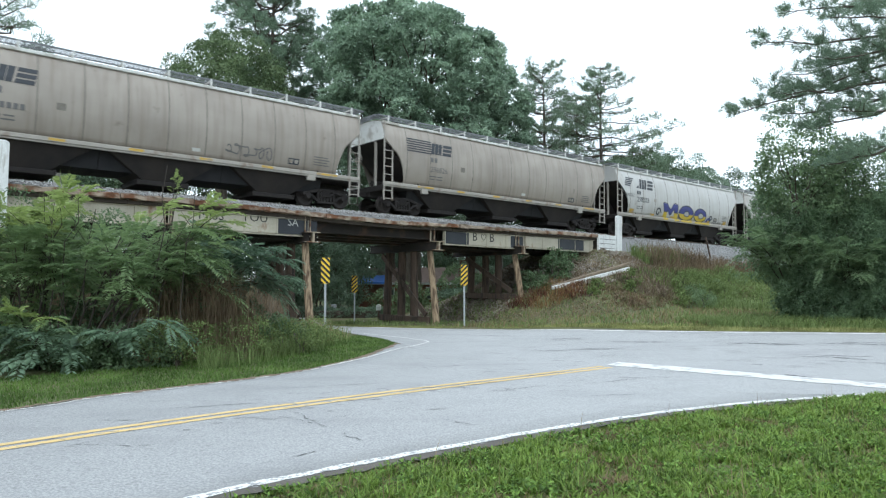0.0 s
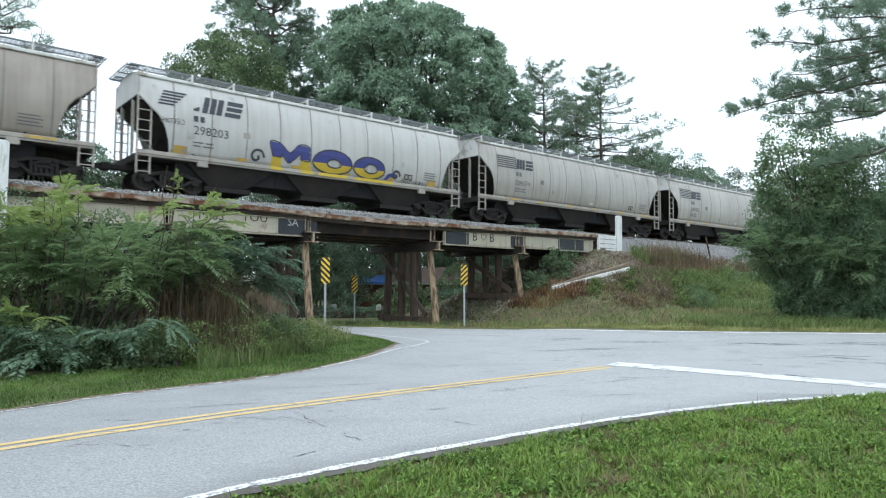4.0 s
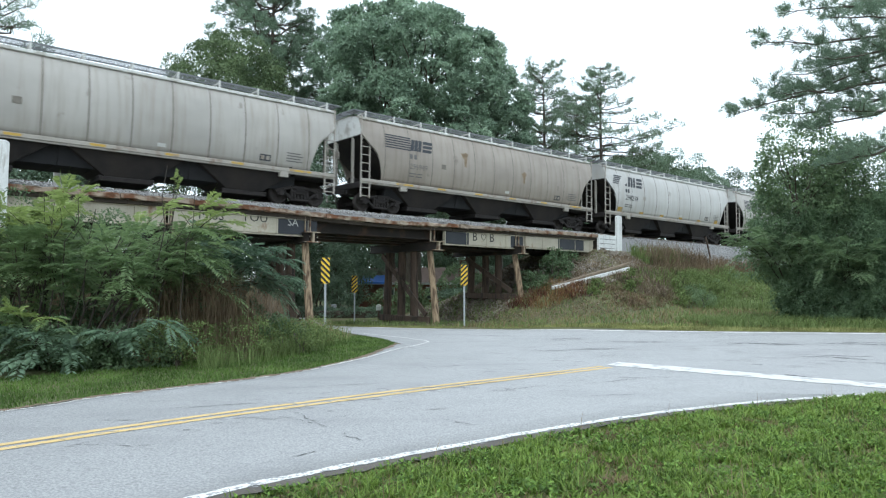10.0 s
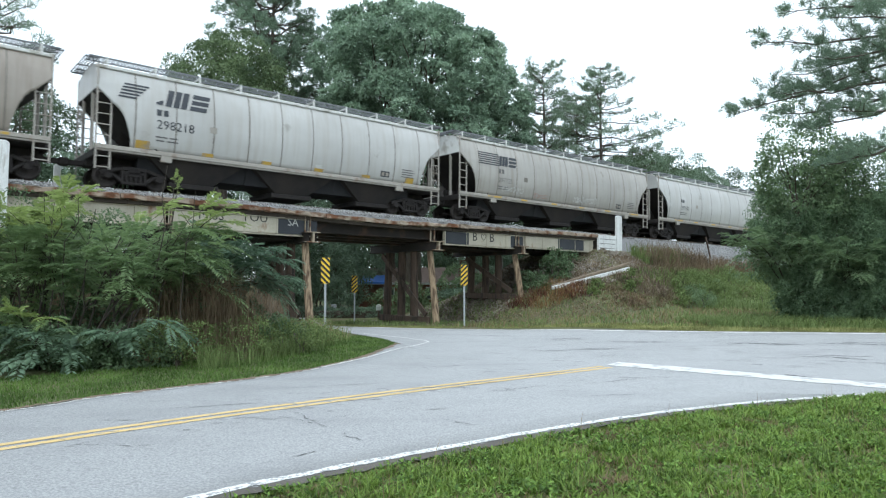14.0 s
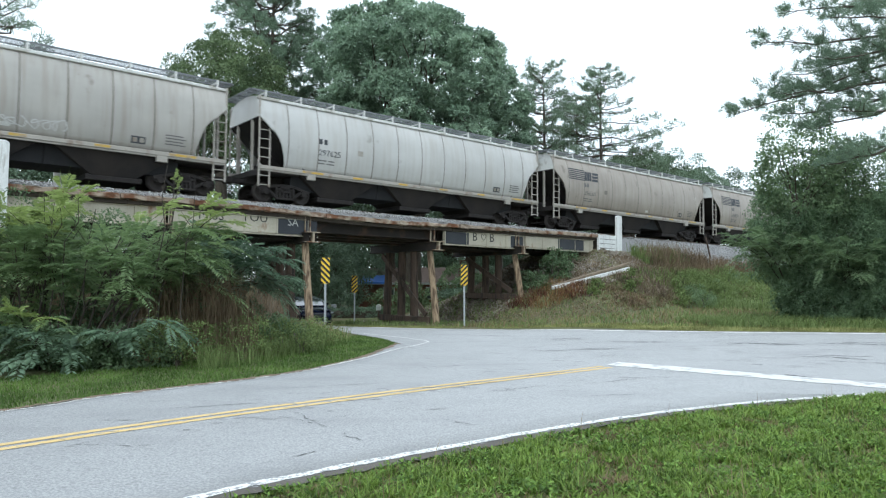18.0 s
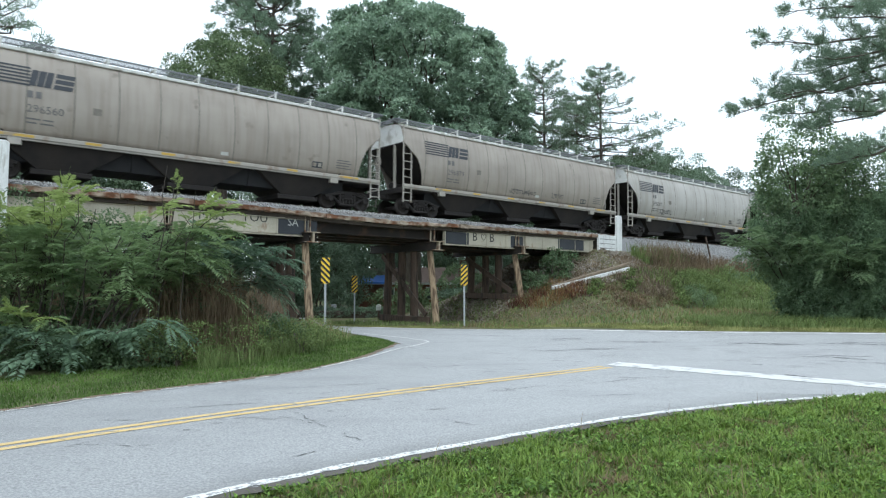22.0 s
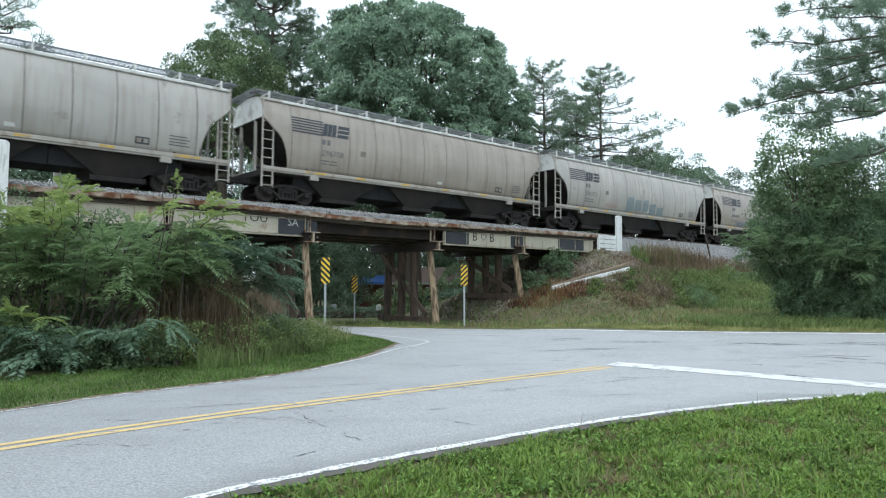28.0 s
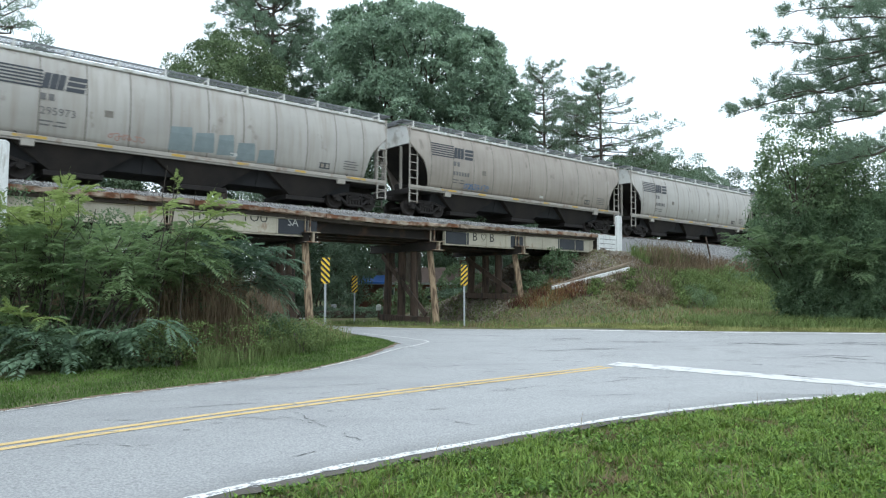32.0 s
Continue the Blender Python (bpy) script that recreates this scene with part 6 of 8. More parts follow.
blades("lawn_tufts", xy, 0.115, 0.013, M_lawn, 80, "thicker tufts of green grass in the lawn", 0.8)
mid = scatter(r, 70, -2.0, 8.4, 2.8, 10.0, lambda x, y: near_lawn(x, y) & (edge_distance(NEAR_EDGE, x, y) > 0.3) & (x < 0.75 * y + 1.0))
xy = np.repeat(mid, 220, 0) + r.normal(size=(70 * 220, 2)) * np.repeat(r.uniform(0.06, 0.22, (70, 1)), 220, 0)
xy = xy[near_lawn(xy[:, 0], xy[:, 1])]
blades("dead_grass", xy, 0.085, 0.010, M_thatch, 102, "brown dead grass in patches of the lawn", 1.4)
xy = scatter(r, 260, -1.0, 8.0, 3.0, 10.0, near_lawn, 0.8, 1.8)
blades("grass_stalks", xy, 0.26, 0.006, M_straw, 93, "thin seed stalks standing in the lawn", 0.4)


xy = scatter(r, 5000, -2.6, 8.8, 2.6, 10.2, lambda x, y: side_of(NEAR_EDGE, x, y) & (edge_distance(NEAR_EDGE, x, y) > 0.02) & (edge_distance(NEAR_EDGE, x, y) < 0.13), 0.9, 2.4)
blades("edge_grass", xy, 0.06, 0.009, M_lawn, 94, "grass creeping over the road edge", 1.2)
xy = scatter(r, 60000, -9.0, 16.0, -9.0, 9.5, lambda x, y: near_lawn(x, y) & ~((y > 2.6) & (x > -2.6) & (x < 0.75 * y + 1.0)), 0.5, 1.4)
blades("lawn_grass", xy, 0.085, 0.014, M_lawn, 96, "rough mown green grass round the camera", 0.8)
xy = scatter(r, 90000, -4.5, 8.5, -3.0, 6.5, lambda x, y: near_lawn(x, y) & ((y < 2.75) | (y < 0.5 * np.abs(x) + 0.1) | (x > 0.75 * y + 0.9)), 0.3, 1.4)
blades("lawn_grass", xy, 0.06, 0.017, M_lawn, 100, "rough mown green grass under the camera", 0.8)
# broad-leaved weeds and clover in the lawn
xy = scatter(r, 3800, -2.4, 8.6, 2.8, 10.0, lambda x, y: near_lawn(x, y) & (x < 0.75 * y + 1.0), 0.95, 1.5)
c = np.repeat(np.column_stack([xy, ground_z(xy[:, 0], xy[:, 1]) + 0.045]), 7, 0)
a = r.uniform(0, 2 * math.pi, len(c))
way = np.column_stack([np.cos(a), np.sin(a), r.uniform(0.2, 1.0, len(a))])
v = leaf_array(c + r.normal(size=c.shape) * 0.012, way, np.array([0, 0, 1.0]) + r.normal(size=c.shape) * 0.3, r.uniform(0.03, 0.06, len(c)), r.uniform(0.014, 0.028, len(c)))
o = part("lawn_weeds", mesh_of("lawn_weeds", v, quads(v)), M_clover)
tagged(o, "small broad-leaved weeds in the lawn", "weeds", kind="stuff")


def left_verge(x, y):
    d = edge_distance(LEFT_EDGE, x, y)
    return ~side_of(LEFT_EDGE, x, y) & (d > 0.04) & (d < 3.2)


xy = scatter(r, 60000, -11, -0.4, 6.5, 21.5, lambda x, y: left_verge(x, y) & (side_of(CROSS_NEAR, x, y) | (y < 15)) & ((y < 16) | (edge_distance(CROSS_NEAR, x, y) > 0.05)), 0.3, 1.0)
blades("verge_grass", xy, 0.075, 0.012, M_verge_shade, 81, "short green grass along the road edge, darkened for the shrubs' shade", 0.6)


def left_weeds(x, y):
    d = edge_distance(LEFT_EDGE, x, y)
    return ~side_of(LEFT_EDGE, x, y) & (d > 1.2) & (d < 7.5) & (edge_distance(CROSS_NEAR, x, y) > 0.9) & (side_of(CROSS_NEAR, x, y) | (y < 15))


xy = scatter(r, 14000, -7.5, -1.4, 12.5, 23.0, lambda x, y: left_weeds(x, y) & (edge_distance(LEFT_EDGE, x, y) > 1.5) & (x > -0.36 * y), 0.9, 0.9)[:6000]
blades("tall_weeds", xy, 0.48, 0.012, M_weed, 82, "tall green weeds beside the shrubs", 0.7)
xy = scatter(r, 5000, -6.5, -2.4, 16.0, 23.0, lambda x, y: left_weeds(x, y) & (edge_distance(LEFT_EDGE, x, y) > 2.0), 0.5, 0.9)
blades("dry_weeds", xy, 0.45, 0.012, M_straw, 83, "dry tan grass stalks near the bridge", 0.4)
xy = scatter(r, 5000, -11, -4.4, 15.5, 24.5, lambda x, y: (x < -0.235 * y), 0.4, 0.9)
blades("withered_weeds", xy, 1.3, 0.02, M_brownweed, 84, "tall brown withered stalks under the bridge", 0.35)


def along_bank(s0, s1, w0, w1):
    def inside(x, y):
        s = x * AHEAD.x + y * AHEAD.y
        w = TRACK_FAR - (x * ACROSS.x + y * ACROSS.y)
        return (s > s0) & (s < s1) & (w > w0) & (w < w1)
    return inside


def far_bank(x, y):
    s = x * AHEAD.x + y * AHEAD.y
    w = TRACK_FAR - (x * ACROSS.x + y * ACROSS.y)
    return ~side_of(CROSS_FAR, x, y) & (edge_distance(CROSS_FAR, x, y) > 0.12) & (w > 2.9) & (s > 19.5)


M_edge_grass = leafy("yellow_green_verge", (0.15, 0.165, 0.055), (0.42, 0.43, 0.175), 0.35, 0.6, 0.55, 0.8)
xy = scatter(r, 70000, -1.0, 40, 15, 58, lambda x, y: far_bank(x, y) & (edge_distance(CROSS_FAR, x, y) < 3.4), 0.4, 0.7)
blades("verge_grass", xy, 0.09, 0.02, M_edge_grass, 85, "short green grass along the far road edge", 0.6)
xy = scatter(r, 34000, 0.5, 44, 18, 62, lambda x, y: far_bank(x, y) & (edge_distance(CROSS_FAR, x, y) > 1.6) & ~along_bank(27.5, 36, 2.0, 5.0)(x, y) & (along_bank(31.5, 60, 6.0, 14.0)(x, y) | (r.uniform(size=len(x)) < 0.75)), 0.8, 0.8)
blades("bank_grass", xy, 0.24, 0.028, M_weed, 86, "long green grass on the railway bank", 0.6)
xy = scatter(r, 30000, 0.5, 44, 18, 62, lambda x, y: far_bank(x, y) & (edge_distance(CROSS_FAR, x, y) > 2.4) & ~along_bank(27.5, 36, 2.0, 5.0)(x, y), 0.95, 0.7)
blades("bank_straw", xy, 0.24, 0.024, M_straw, 87, "dry tan grass on the railway bank", 0.8)


xy = scatter(r, 5200, 4, 45, 25, 62, along_bank(35.6, 52, 3.6, 5.6), 0.95, 0.9)
blades("withered_weeds", xy, 0.75, 0.022, M_brownweed, 88, "tall brown withered stalks on the bank", 0.7)
xy = scatter(r, 1100, 4, 45, 25, 62, along_bank(35.5, 42.0, 3.2, 4.6), 0.95, 1.5)
blades("withered_weeds", xy, 1.15, 0.022, M_brownweed, 99, "tall brown stalks standing by the bridge end", 0.35)
xy = scatter(r, 1500, 4, 45, 25, 62, along_bank(34.0, 39.5, 4.4, 6.4), 0.95, 1.3)
blades("withered_weeds", xy, 0.3, 0.03, M_thatch, 101, "dark brown matted weeds on the bank", 0.9)
xy = scatter(r, 3200, 4, 45, 20, 62, along_bank(28.0, 34.0, 5.6, 8.2), 0.98, 1.5)
blades("withered_weeds", xy, 0.13, 0.03, M_thatch, 103, "dark patches of dead weeds low on the bank", 1.2)
xy = scatter(r, 1500, 4, 45, 25, 62, along_bank(35.2, 40.4, 2.9, 4.4), 0.95, 1.6)
blades("tall_weeds", xy, 0.7, 0.03, M_weed, 89, "tall green weeds by the bridge end", 0.35)
xy = np.vstack([scatter(r, 420, 0, 45, 20, 62, along_bank(25.0, 26.8, 2.5, 4.0), 0.95, 2.2), scatter(r, 260, 0, 45, 20, 62, along_bank(26.6, 29.0, 4.3, 5.6), 0.95, 2.2)])
blades("red_weeds", xy, 0.42, 0.03, M_redweed, 90, "low reddish-brown weeds on the bank", 0.6)
xy = scatter(r, 16000, 6, 50, 20, 62, along_bank(33.0, 58, 5.2, 13.0), 0.7, 0.6)
blades("tall_weeds", xy, 0.6, 0.026, M_weed, 91, "tall green weeds at the foot of the bank", 1.0)
xy = scatter(r, 1000, 0, 45, 20, 62, along_bank(25.2, 28.6, 3.0, 5.4), 0.95, 1.6)
blades("dry_brush", xy, 0.42, 0.022, M_rust, 97, "orange-brown dry brush before the abutment", 0.9)
xy = scatter(r, 4200, 4, 24, 28, 46, along_bank(31.0, 37.5, 4.6, 7.4), 0.9, 1.3)
blades("withered_weeds", xy, 0.34, 0.026, M_litter, 98, "dark matted dead weeds on the bank", 0.9)
for k, (s, w, h) in enumerate(((31.3, 5.9, 0.45), (30.6, 6.3, 0.25), (29.2, 5.2, 0.25), (33.6, 7.2, 0.4), (35.0, 7.6, 0.5), (36.6, 7.4, 0.5), (28.3, 5.6, 0.2), (32.4, 8.2, 0.35))):
    p = on_track(s, w, 0)
    leafy_shrub(p.x, p.y, float(ground_z(p.x, p.y)) + h * 0.8, (h * 0.9, h * 0.8, h), 26, 26, 0.11, M_weed, 420 + k, "bright green leafy weed on the bank", 0.2, category="weeds", group="bank weeds")


def litter(name, n, keep, size, material, seed, label):
    """Dead leaves lying on the soil, curled and overlapping."""
    r = np.random.default_rng(seed)
    xy = scatter(r, n, -6, 20, 20, 48, keep, 0.6, 0.9)
    c = np.column_stack([xy, ground_z(xy[:, 0], xy[:, 1]) + r.uniform(0.0, 0.07, n)])
    a = r.uniform(0, 2 * math.pi, n)
    way = np.column_stack([np.cos(a), np.sin(a), r.uniform(-0.3, 0.6, n)])
    v = leaf_array(c, way, np.array([0, 0, 1.0]) + r.normal(size=c.shape) * 0.5, size * r.uniform(0.5, 1.4, n), size * 0.6 * r.uniform(0.5, 1.3, n), 0.3)
    return tagged(part(name, mesh_of(name, v, quads(v)), material), label, "dead leaves", kind="stuff")


litter("leaf_litter", 8000, lambda x, y: far_bank(x, y) & along_bank(23.5, 35.5, 2.4, 8.2)(x, y) & (edge_distance(CROSS_FAR, x, y) > 1.4), 0.09, M_litter, 401, "brown dead leaves and stems on the bank")
litter("leaf_litter", 22000, lambda x, y: ~side_of(CROSS_FAR, x, y) & (edge_distance(CROSS_FAR, x, y) > 2.0) & along_bank(17.0, 33.5, -3.4, 3.0)(x, y), 0.14, M_litter, 402, "brown dead leaves under the bridge")
xy = scatter(r, 26000, -6, 16, 20, 40, lambda x, y: ~side_of(CROSS_FAR, x, y) & (edge_distance(CROSS_FAR, x, y) > 0.12) & (edge_distance(CROSS_FAR, x, y) < 3.4) & along_bank(14.0, 27.0, -3.0, 5.5)(x, y), 0.5, 0.9)
blades("verge_grass", xy, 0.09, 0.02, M_edge_grass, 404, "short yellow-green grass beside the bridge piles", 0.6)
xy = scatter(r, 5000, -6, 30, 22, 50, lambda x, y: ~side_of(CROSS_FAR, x, y) & (edge_distance(CROSS_FAR, x, y) > 0.3) & along_bank(17.0, 27.5, -4.5, 3.6)(x, y), 0.95, 1.2)
blades("shade_weeds", xy, 0.28, 0.03, M_weed, 403, "sparse weeds growing under the bridge", 0.8)
xy = scatter(r, 12000, 0, 45, 20, 62, along_bank(28.5, 43, 3.4, 7.8), 0.95, 0.5)
blades("withered_weeds", xy, 0.22, 0.026, M_brownweed, 92, "brown matted weeds on the bank", 0.9)

xy = scatter(r, 14000, 9.0, 19, 18.5, 26.5, lambda x, y: far_bank(x, y) & (edge_distance(CROSS_FAR, x, y) > 1.6), 0.6, 0.8)
blades("tall_weeds", xy, 0.36, 0.016, M_weed, 95, "tall green weeds at the foot of the thicket", 1.0)
# stones and pale litter on the bank
def bank_stones(r, n):
    s, w = r.uniform(28, 36, n), r.uniform(2.7, 5.2, n)
    p = ACROSS.to_2d()[0] * (TRACK_FAR - w) + AHEAD.x * s, ACROSS.to_2d()[1] * (TRACK_FAR - w) + AHEAD.y * s
    return np.column_stack([p[0], p[1], ground_z(p[0], p[1]) + 0.02])


o = part("bank_gravel", stones(2600, bank_stones, 0.07, 33), M_broken)
o.data.materials[0] = surface("earthy_gravel", (0.19, 0.165, 0.135), (0.36, 0.32, 0.27), 0.95, 6.0, 40.0, 0.4)
tagged(o, "loose grey-brown gravel spilled down the bank", "stones", kind="stuff")
M_earth_gravel = o.data.materials[0]


def floor_stones(r, n):
    s, w = r.uniform(20.6, 31.0, n), r.uniform(-5.0, 2.6, n)
    x, y = ACROSS.x * (TRACK_FAR - w) + AHEAD.x * s, ACROSS.y * (TRACK_FAR - w) + AHEAD.y * s
    return np.column_stack([x, y, ground_z(x, y) + 0.03])


o = part("bridge_gravel", stones(7000, floor_stones, 0.085, 34), M_earth_gravel)
tagged(o, "loose grey-brown gravel on the ground under the bridge", "stones", kind="stuff")

# ---- roadside shrubs before the bridge ----
FEATHER = "large feathery green shrub on the verge before the bridge"
BLUE = "wide feathery shrub with drooping blue-green leaves"
spray_shrub((-7.3, 14.0), (-6.1, 14.0, 2.24), (1.9, 1.0, 0.92), 38, 9, M_sumac, 101, FEATHER, top=(M_sumac_top, 2.8))
spray_shrub((-9.0, 14.2), (-8.7, 14.0, 2.6), (1.3, 1.0, 1.1), 40, 9, M_sumac, 102, FEATHER, top=(M_sumac_top, 2.6))
spray_shrub((-11.0, 14.4), (-10.7, 14.2, 2.55), (1.3, 1.0, 1.15), 32, 9, M_sumac, 103, FEATHER, top=(M_sumac_top, 2.6))
spray_shrub((-6.4, 15.0), (-6.9, 15.2, 2.1), (1.7, 0.7, 0.9), 20, 8, M_sumac, 104, FEATHER, top=(M_sumac_top, 3.0))
spray_shrub((-6.2, 14.8), (-4.35, 14.9, 1.95), (1.1, 0.5, 0.8), 21, 8, M_sumac_blue, 105, BLUE, 0.6, 0.14, 0.046, start=0.55)
spray_shrub((-7.5, 12.9), (-7.45, 12.1, 0.5), (0.95, 0.45, 0.28), 6, 6, M_sumac_blue, 106, "low blue-green feathery shrub at the road edge", 0.55, 0.15, 0.055, start=0.5)
spray_shrub((-6.7, 13.2), (-5.75, 12.6, 0.62), (0.7, 0.3, 0.2), 5, 6, M_sumac_blue, 107, "low blue-green feathery shrub at the road edge", 0.55, 0.14, 0.05, start=0.5)
spray_shrub((-7.5, 12.9), (-7.5, 12.3, 1.0), (0.6, 0.3, 0.2), 4, 6, M_sumac, 111, "young yellow-green shoots at the front of the shrubs", 0.5, 0.13, 0.045, start=0.6, top=(M_sumac_top, 0.95))
spray_shrub((-8.6, 12.4), (-8.7, 11.7, 0.9), (0.8, 0.5, 0.5), 10, 8, M_sumac, 108, "low feathery shrub at the road edge", 0.55, start=0.45)
spray_shrub((-6.0, 14.2), (-5.75, 14.2, 3.75), (0.2, 0.1, 0.2), 3, 4, M_sumac_top, 109, "thin young shoot rising above the shrubs", 0.26, 0.08, 0.04, start=0.8, pairs=5)
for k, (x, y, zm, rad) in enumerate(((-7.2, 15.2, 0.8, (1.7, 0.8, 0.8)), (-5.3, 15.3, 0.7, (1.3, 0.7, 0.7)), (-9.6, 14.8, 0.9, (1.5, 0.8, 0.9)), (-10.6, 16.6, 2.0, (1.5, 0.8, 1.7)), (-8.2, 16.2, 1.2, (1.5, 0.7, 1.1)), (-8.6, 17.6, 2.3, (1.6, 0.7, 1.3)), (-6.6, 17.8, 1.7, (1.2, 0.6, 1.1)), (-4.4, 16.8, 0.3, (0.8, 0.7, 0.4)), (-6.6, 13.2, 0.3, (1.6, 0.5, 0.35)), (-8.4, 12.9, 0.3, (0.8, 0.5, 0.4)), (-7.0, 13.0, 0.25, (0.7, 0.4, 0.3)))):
    leafy_shrub(x, y, zm, rad, 90, 46, 0.085, M_dark, 120 + k, "dense undergrowth among the shrubs, its green darkened for shade", 0.28)
for k, (x, y, zm, rad) in enumerate(((-4.35, 14.4, 0.42, (0.8, 0.5, 0.42)), (-3.5, 15.8, 0.35, (0.6, 0.5, 0.34)), (-5.3, 13.4, 0.45, (0.7, 0.5, 0.4)), (-3.6, 17.6, 0.25, (0.7, 0.6, 0.3)))):
    leafy_shrub(x, y, zm, rad, 60, 50, 0.05, M_weed, 130 + k, "light green leafy weeds at the edge of the shrubs", 0.24, category="weeds")
# bushes added here to close bright gaps behind the piles
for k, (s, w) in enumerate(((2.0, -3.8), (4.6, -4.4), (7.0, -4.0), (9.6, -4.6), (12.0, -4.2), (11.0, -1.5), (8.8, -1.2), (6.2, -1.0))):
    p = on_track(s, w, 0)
    leafy_shrub(p.x, p.y, 1.7, (1.7, 1.2, 1.9), 100, 60, 0.13, M_dark, 141 + k, "dense undergrowth added behind the bridge piles, its green darkened for shade", 0.42)
# withered stalks behind the drooping sprays
xy = scatter(r, 2600, -6.6, -4.0, 14.2, 15.4, lambda x, y: x < 99, 0.9, 0.8)
blades("withered_weeds", xy, 1.75, 0.013, M_brownweed, 405, "tall grey-brown withered stalks among the shrubs", 0.3)
# bare brown stems in the shrubs
r = np.random.default_rng(140)
for k in range(70):
    x, y = r.uniform(-6.6, -3.9), r.uniform(15.3, 18.0)
    z = float(ground_z(x, y))
    h = r.uniform(1.0, 1.9)
    v, f = limb(r, (x, y, z), (x + r.uniform(-0.4, 0.4), y + r.uniform(-0.3, 0.3), z + h), 0.012, 0.004, 0.02, 5)
    tagged(part("dead_stem", mesh_of("dead_stem", v, f), M_twig), "thin bare brown stem among the shrubs", "dead stem", "dead stems")

for k, (x, y, dx, top) in enumerate(((-7.75, 13.6, -0.35, 3.45), (-7.7, 13.6, 0.28, 3.4), (-7.85, 13.7, -0.1, 3.25), (-5.95, 13.4, 0.42, 3.95), (-5.5, 13.5, 0.5, 3.45), (-7.6, 13.7, 0.5, 3.1))):
    z = float(ground_z(x, y))
    tubes = [limb(r, (x, y, z), (x + dx, y, top), 0.017, 0.005, 0.02, 7)]
    for q in range(4):
        f = r.uniform(0.6, 0.9)
        a = np.array([x + dx * f, y, z + (top - z) * f])
        tubes.append(limb(r, a, a + np.array([r.uniform(-0.3, 0.3), r.uniform(-0.1, 0.1), r.uniform(0.15, 0.4)]), 0.007, 0.003, 0.02, 4))
    tagged(part("dead_stem", join_tubes("dead_stem", tubes), M_branch), "tall bare forked stem rising out of the shrubs", "dead stem", "dead stems")

# ---- the thicket to the right of the bank ----
THICKET = "dense green shrub at the foot of the bank"
for k, (x, y, zm, rad, n) in enumerate(((13.5, 25.6, 2.9, (1.4, 1.2, 1.5), 140), (14.6, 24.5, 2.5, (1.5, 1.3, 2.0), 180), (16.2, 23.6, 2.3, (1.7, 1.4, 2.1), 190), (17.8, 22.6, 2.0, (1.6, 1.4, 1.9), 130),
                                        (14.0, 26.8, 4.0, (1.4, 1.3, 2.0), 150), (15.9, 25.9, 4.3, (1.8, 1.4, 2.3), 190), (18.3, 25.0, 4.6, (1.9, 1.5, 2.5), 170), (20.2, 23.4, 3.6, (1.9, 1.6, 3.0), 150))):
    leafy_shrub(x, y, zm, rad, int(n * 0.95), 150, 0.095, M_thicket, 150 + k, THICKET, 0.5, lobes=16)
for k, (x, y, zm, rad) in enumerate(((15.2, 22.9, 0.9, (1.3, 0.8, 0.9)), (17.0, 21.6, 0.9, (1.5, 0.8, 0.9)), (13.3, 24.8, 0.9, (1.0, 0.7, 1.0)), (14.2, 23.6, 0.8, (1.0, 0.7, 0.9)))):
    leafy_shrub(x, y, zm, rad, 120, 110, 0.085, M_thicket, 180 + k, "low dense shrub at the edge of the thicket", 0.34, lobes=12)
spray_shrub((13.8, 25.4), (11.7, 24.5, 2.9), (1.4, 0.7, 0.7), 20, 8, M_shrub, 160, "feathery shrub leaning out of the thicket", 0.65, 0.13, 0.042, start=0.5)
spray_shrub((15.0, 24.0), (13.6, 22.9, 2.3), (1.4, 0.7, 0.8), 20, 8, M_shrub, 161, "feathery shrub leaning out of the thicket", 0.65, 0.13, 0.042, start=0.5)
spray_shrub((16.4, 22.6), (16.0, 21.8, 2.4), (1.3, 0.7, 0.7), 18, 9, M_shrub, 162, "feathery shrub leaning out of the thicket", 0.65, 0.13, 0.05, start=0.5)
broad_tree(13.3, 25.0, 8.4, 5.9, (1.5, 1.2, 2.2), 150, 46, 0.13, M_shrub, 165, "slender young tree with sparse green leaves", 0.42, girth=0.3)
broad_tree(15.3, 25.6, 7.0, 5.2, (1.4, 1.3, 1.7), 120, 50, 0.13, M_shrub, 166, "slender young tree with sparse green leaves", 0.42, girth=0.3)


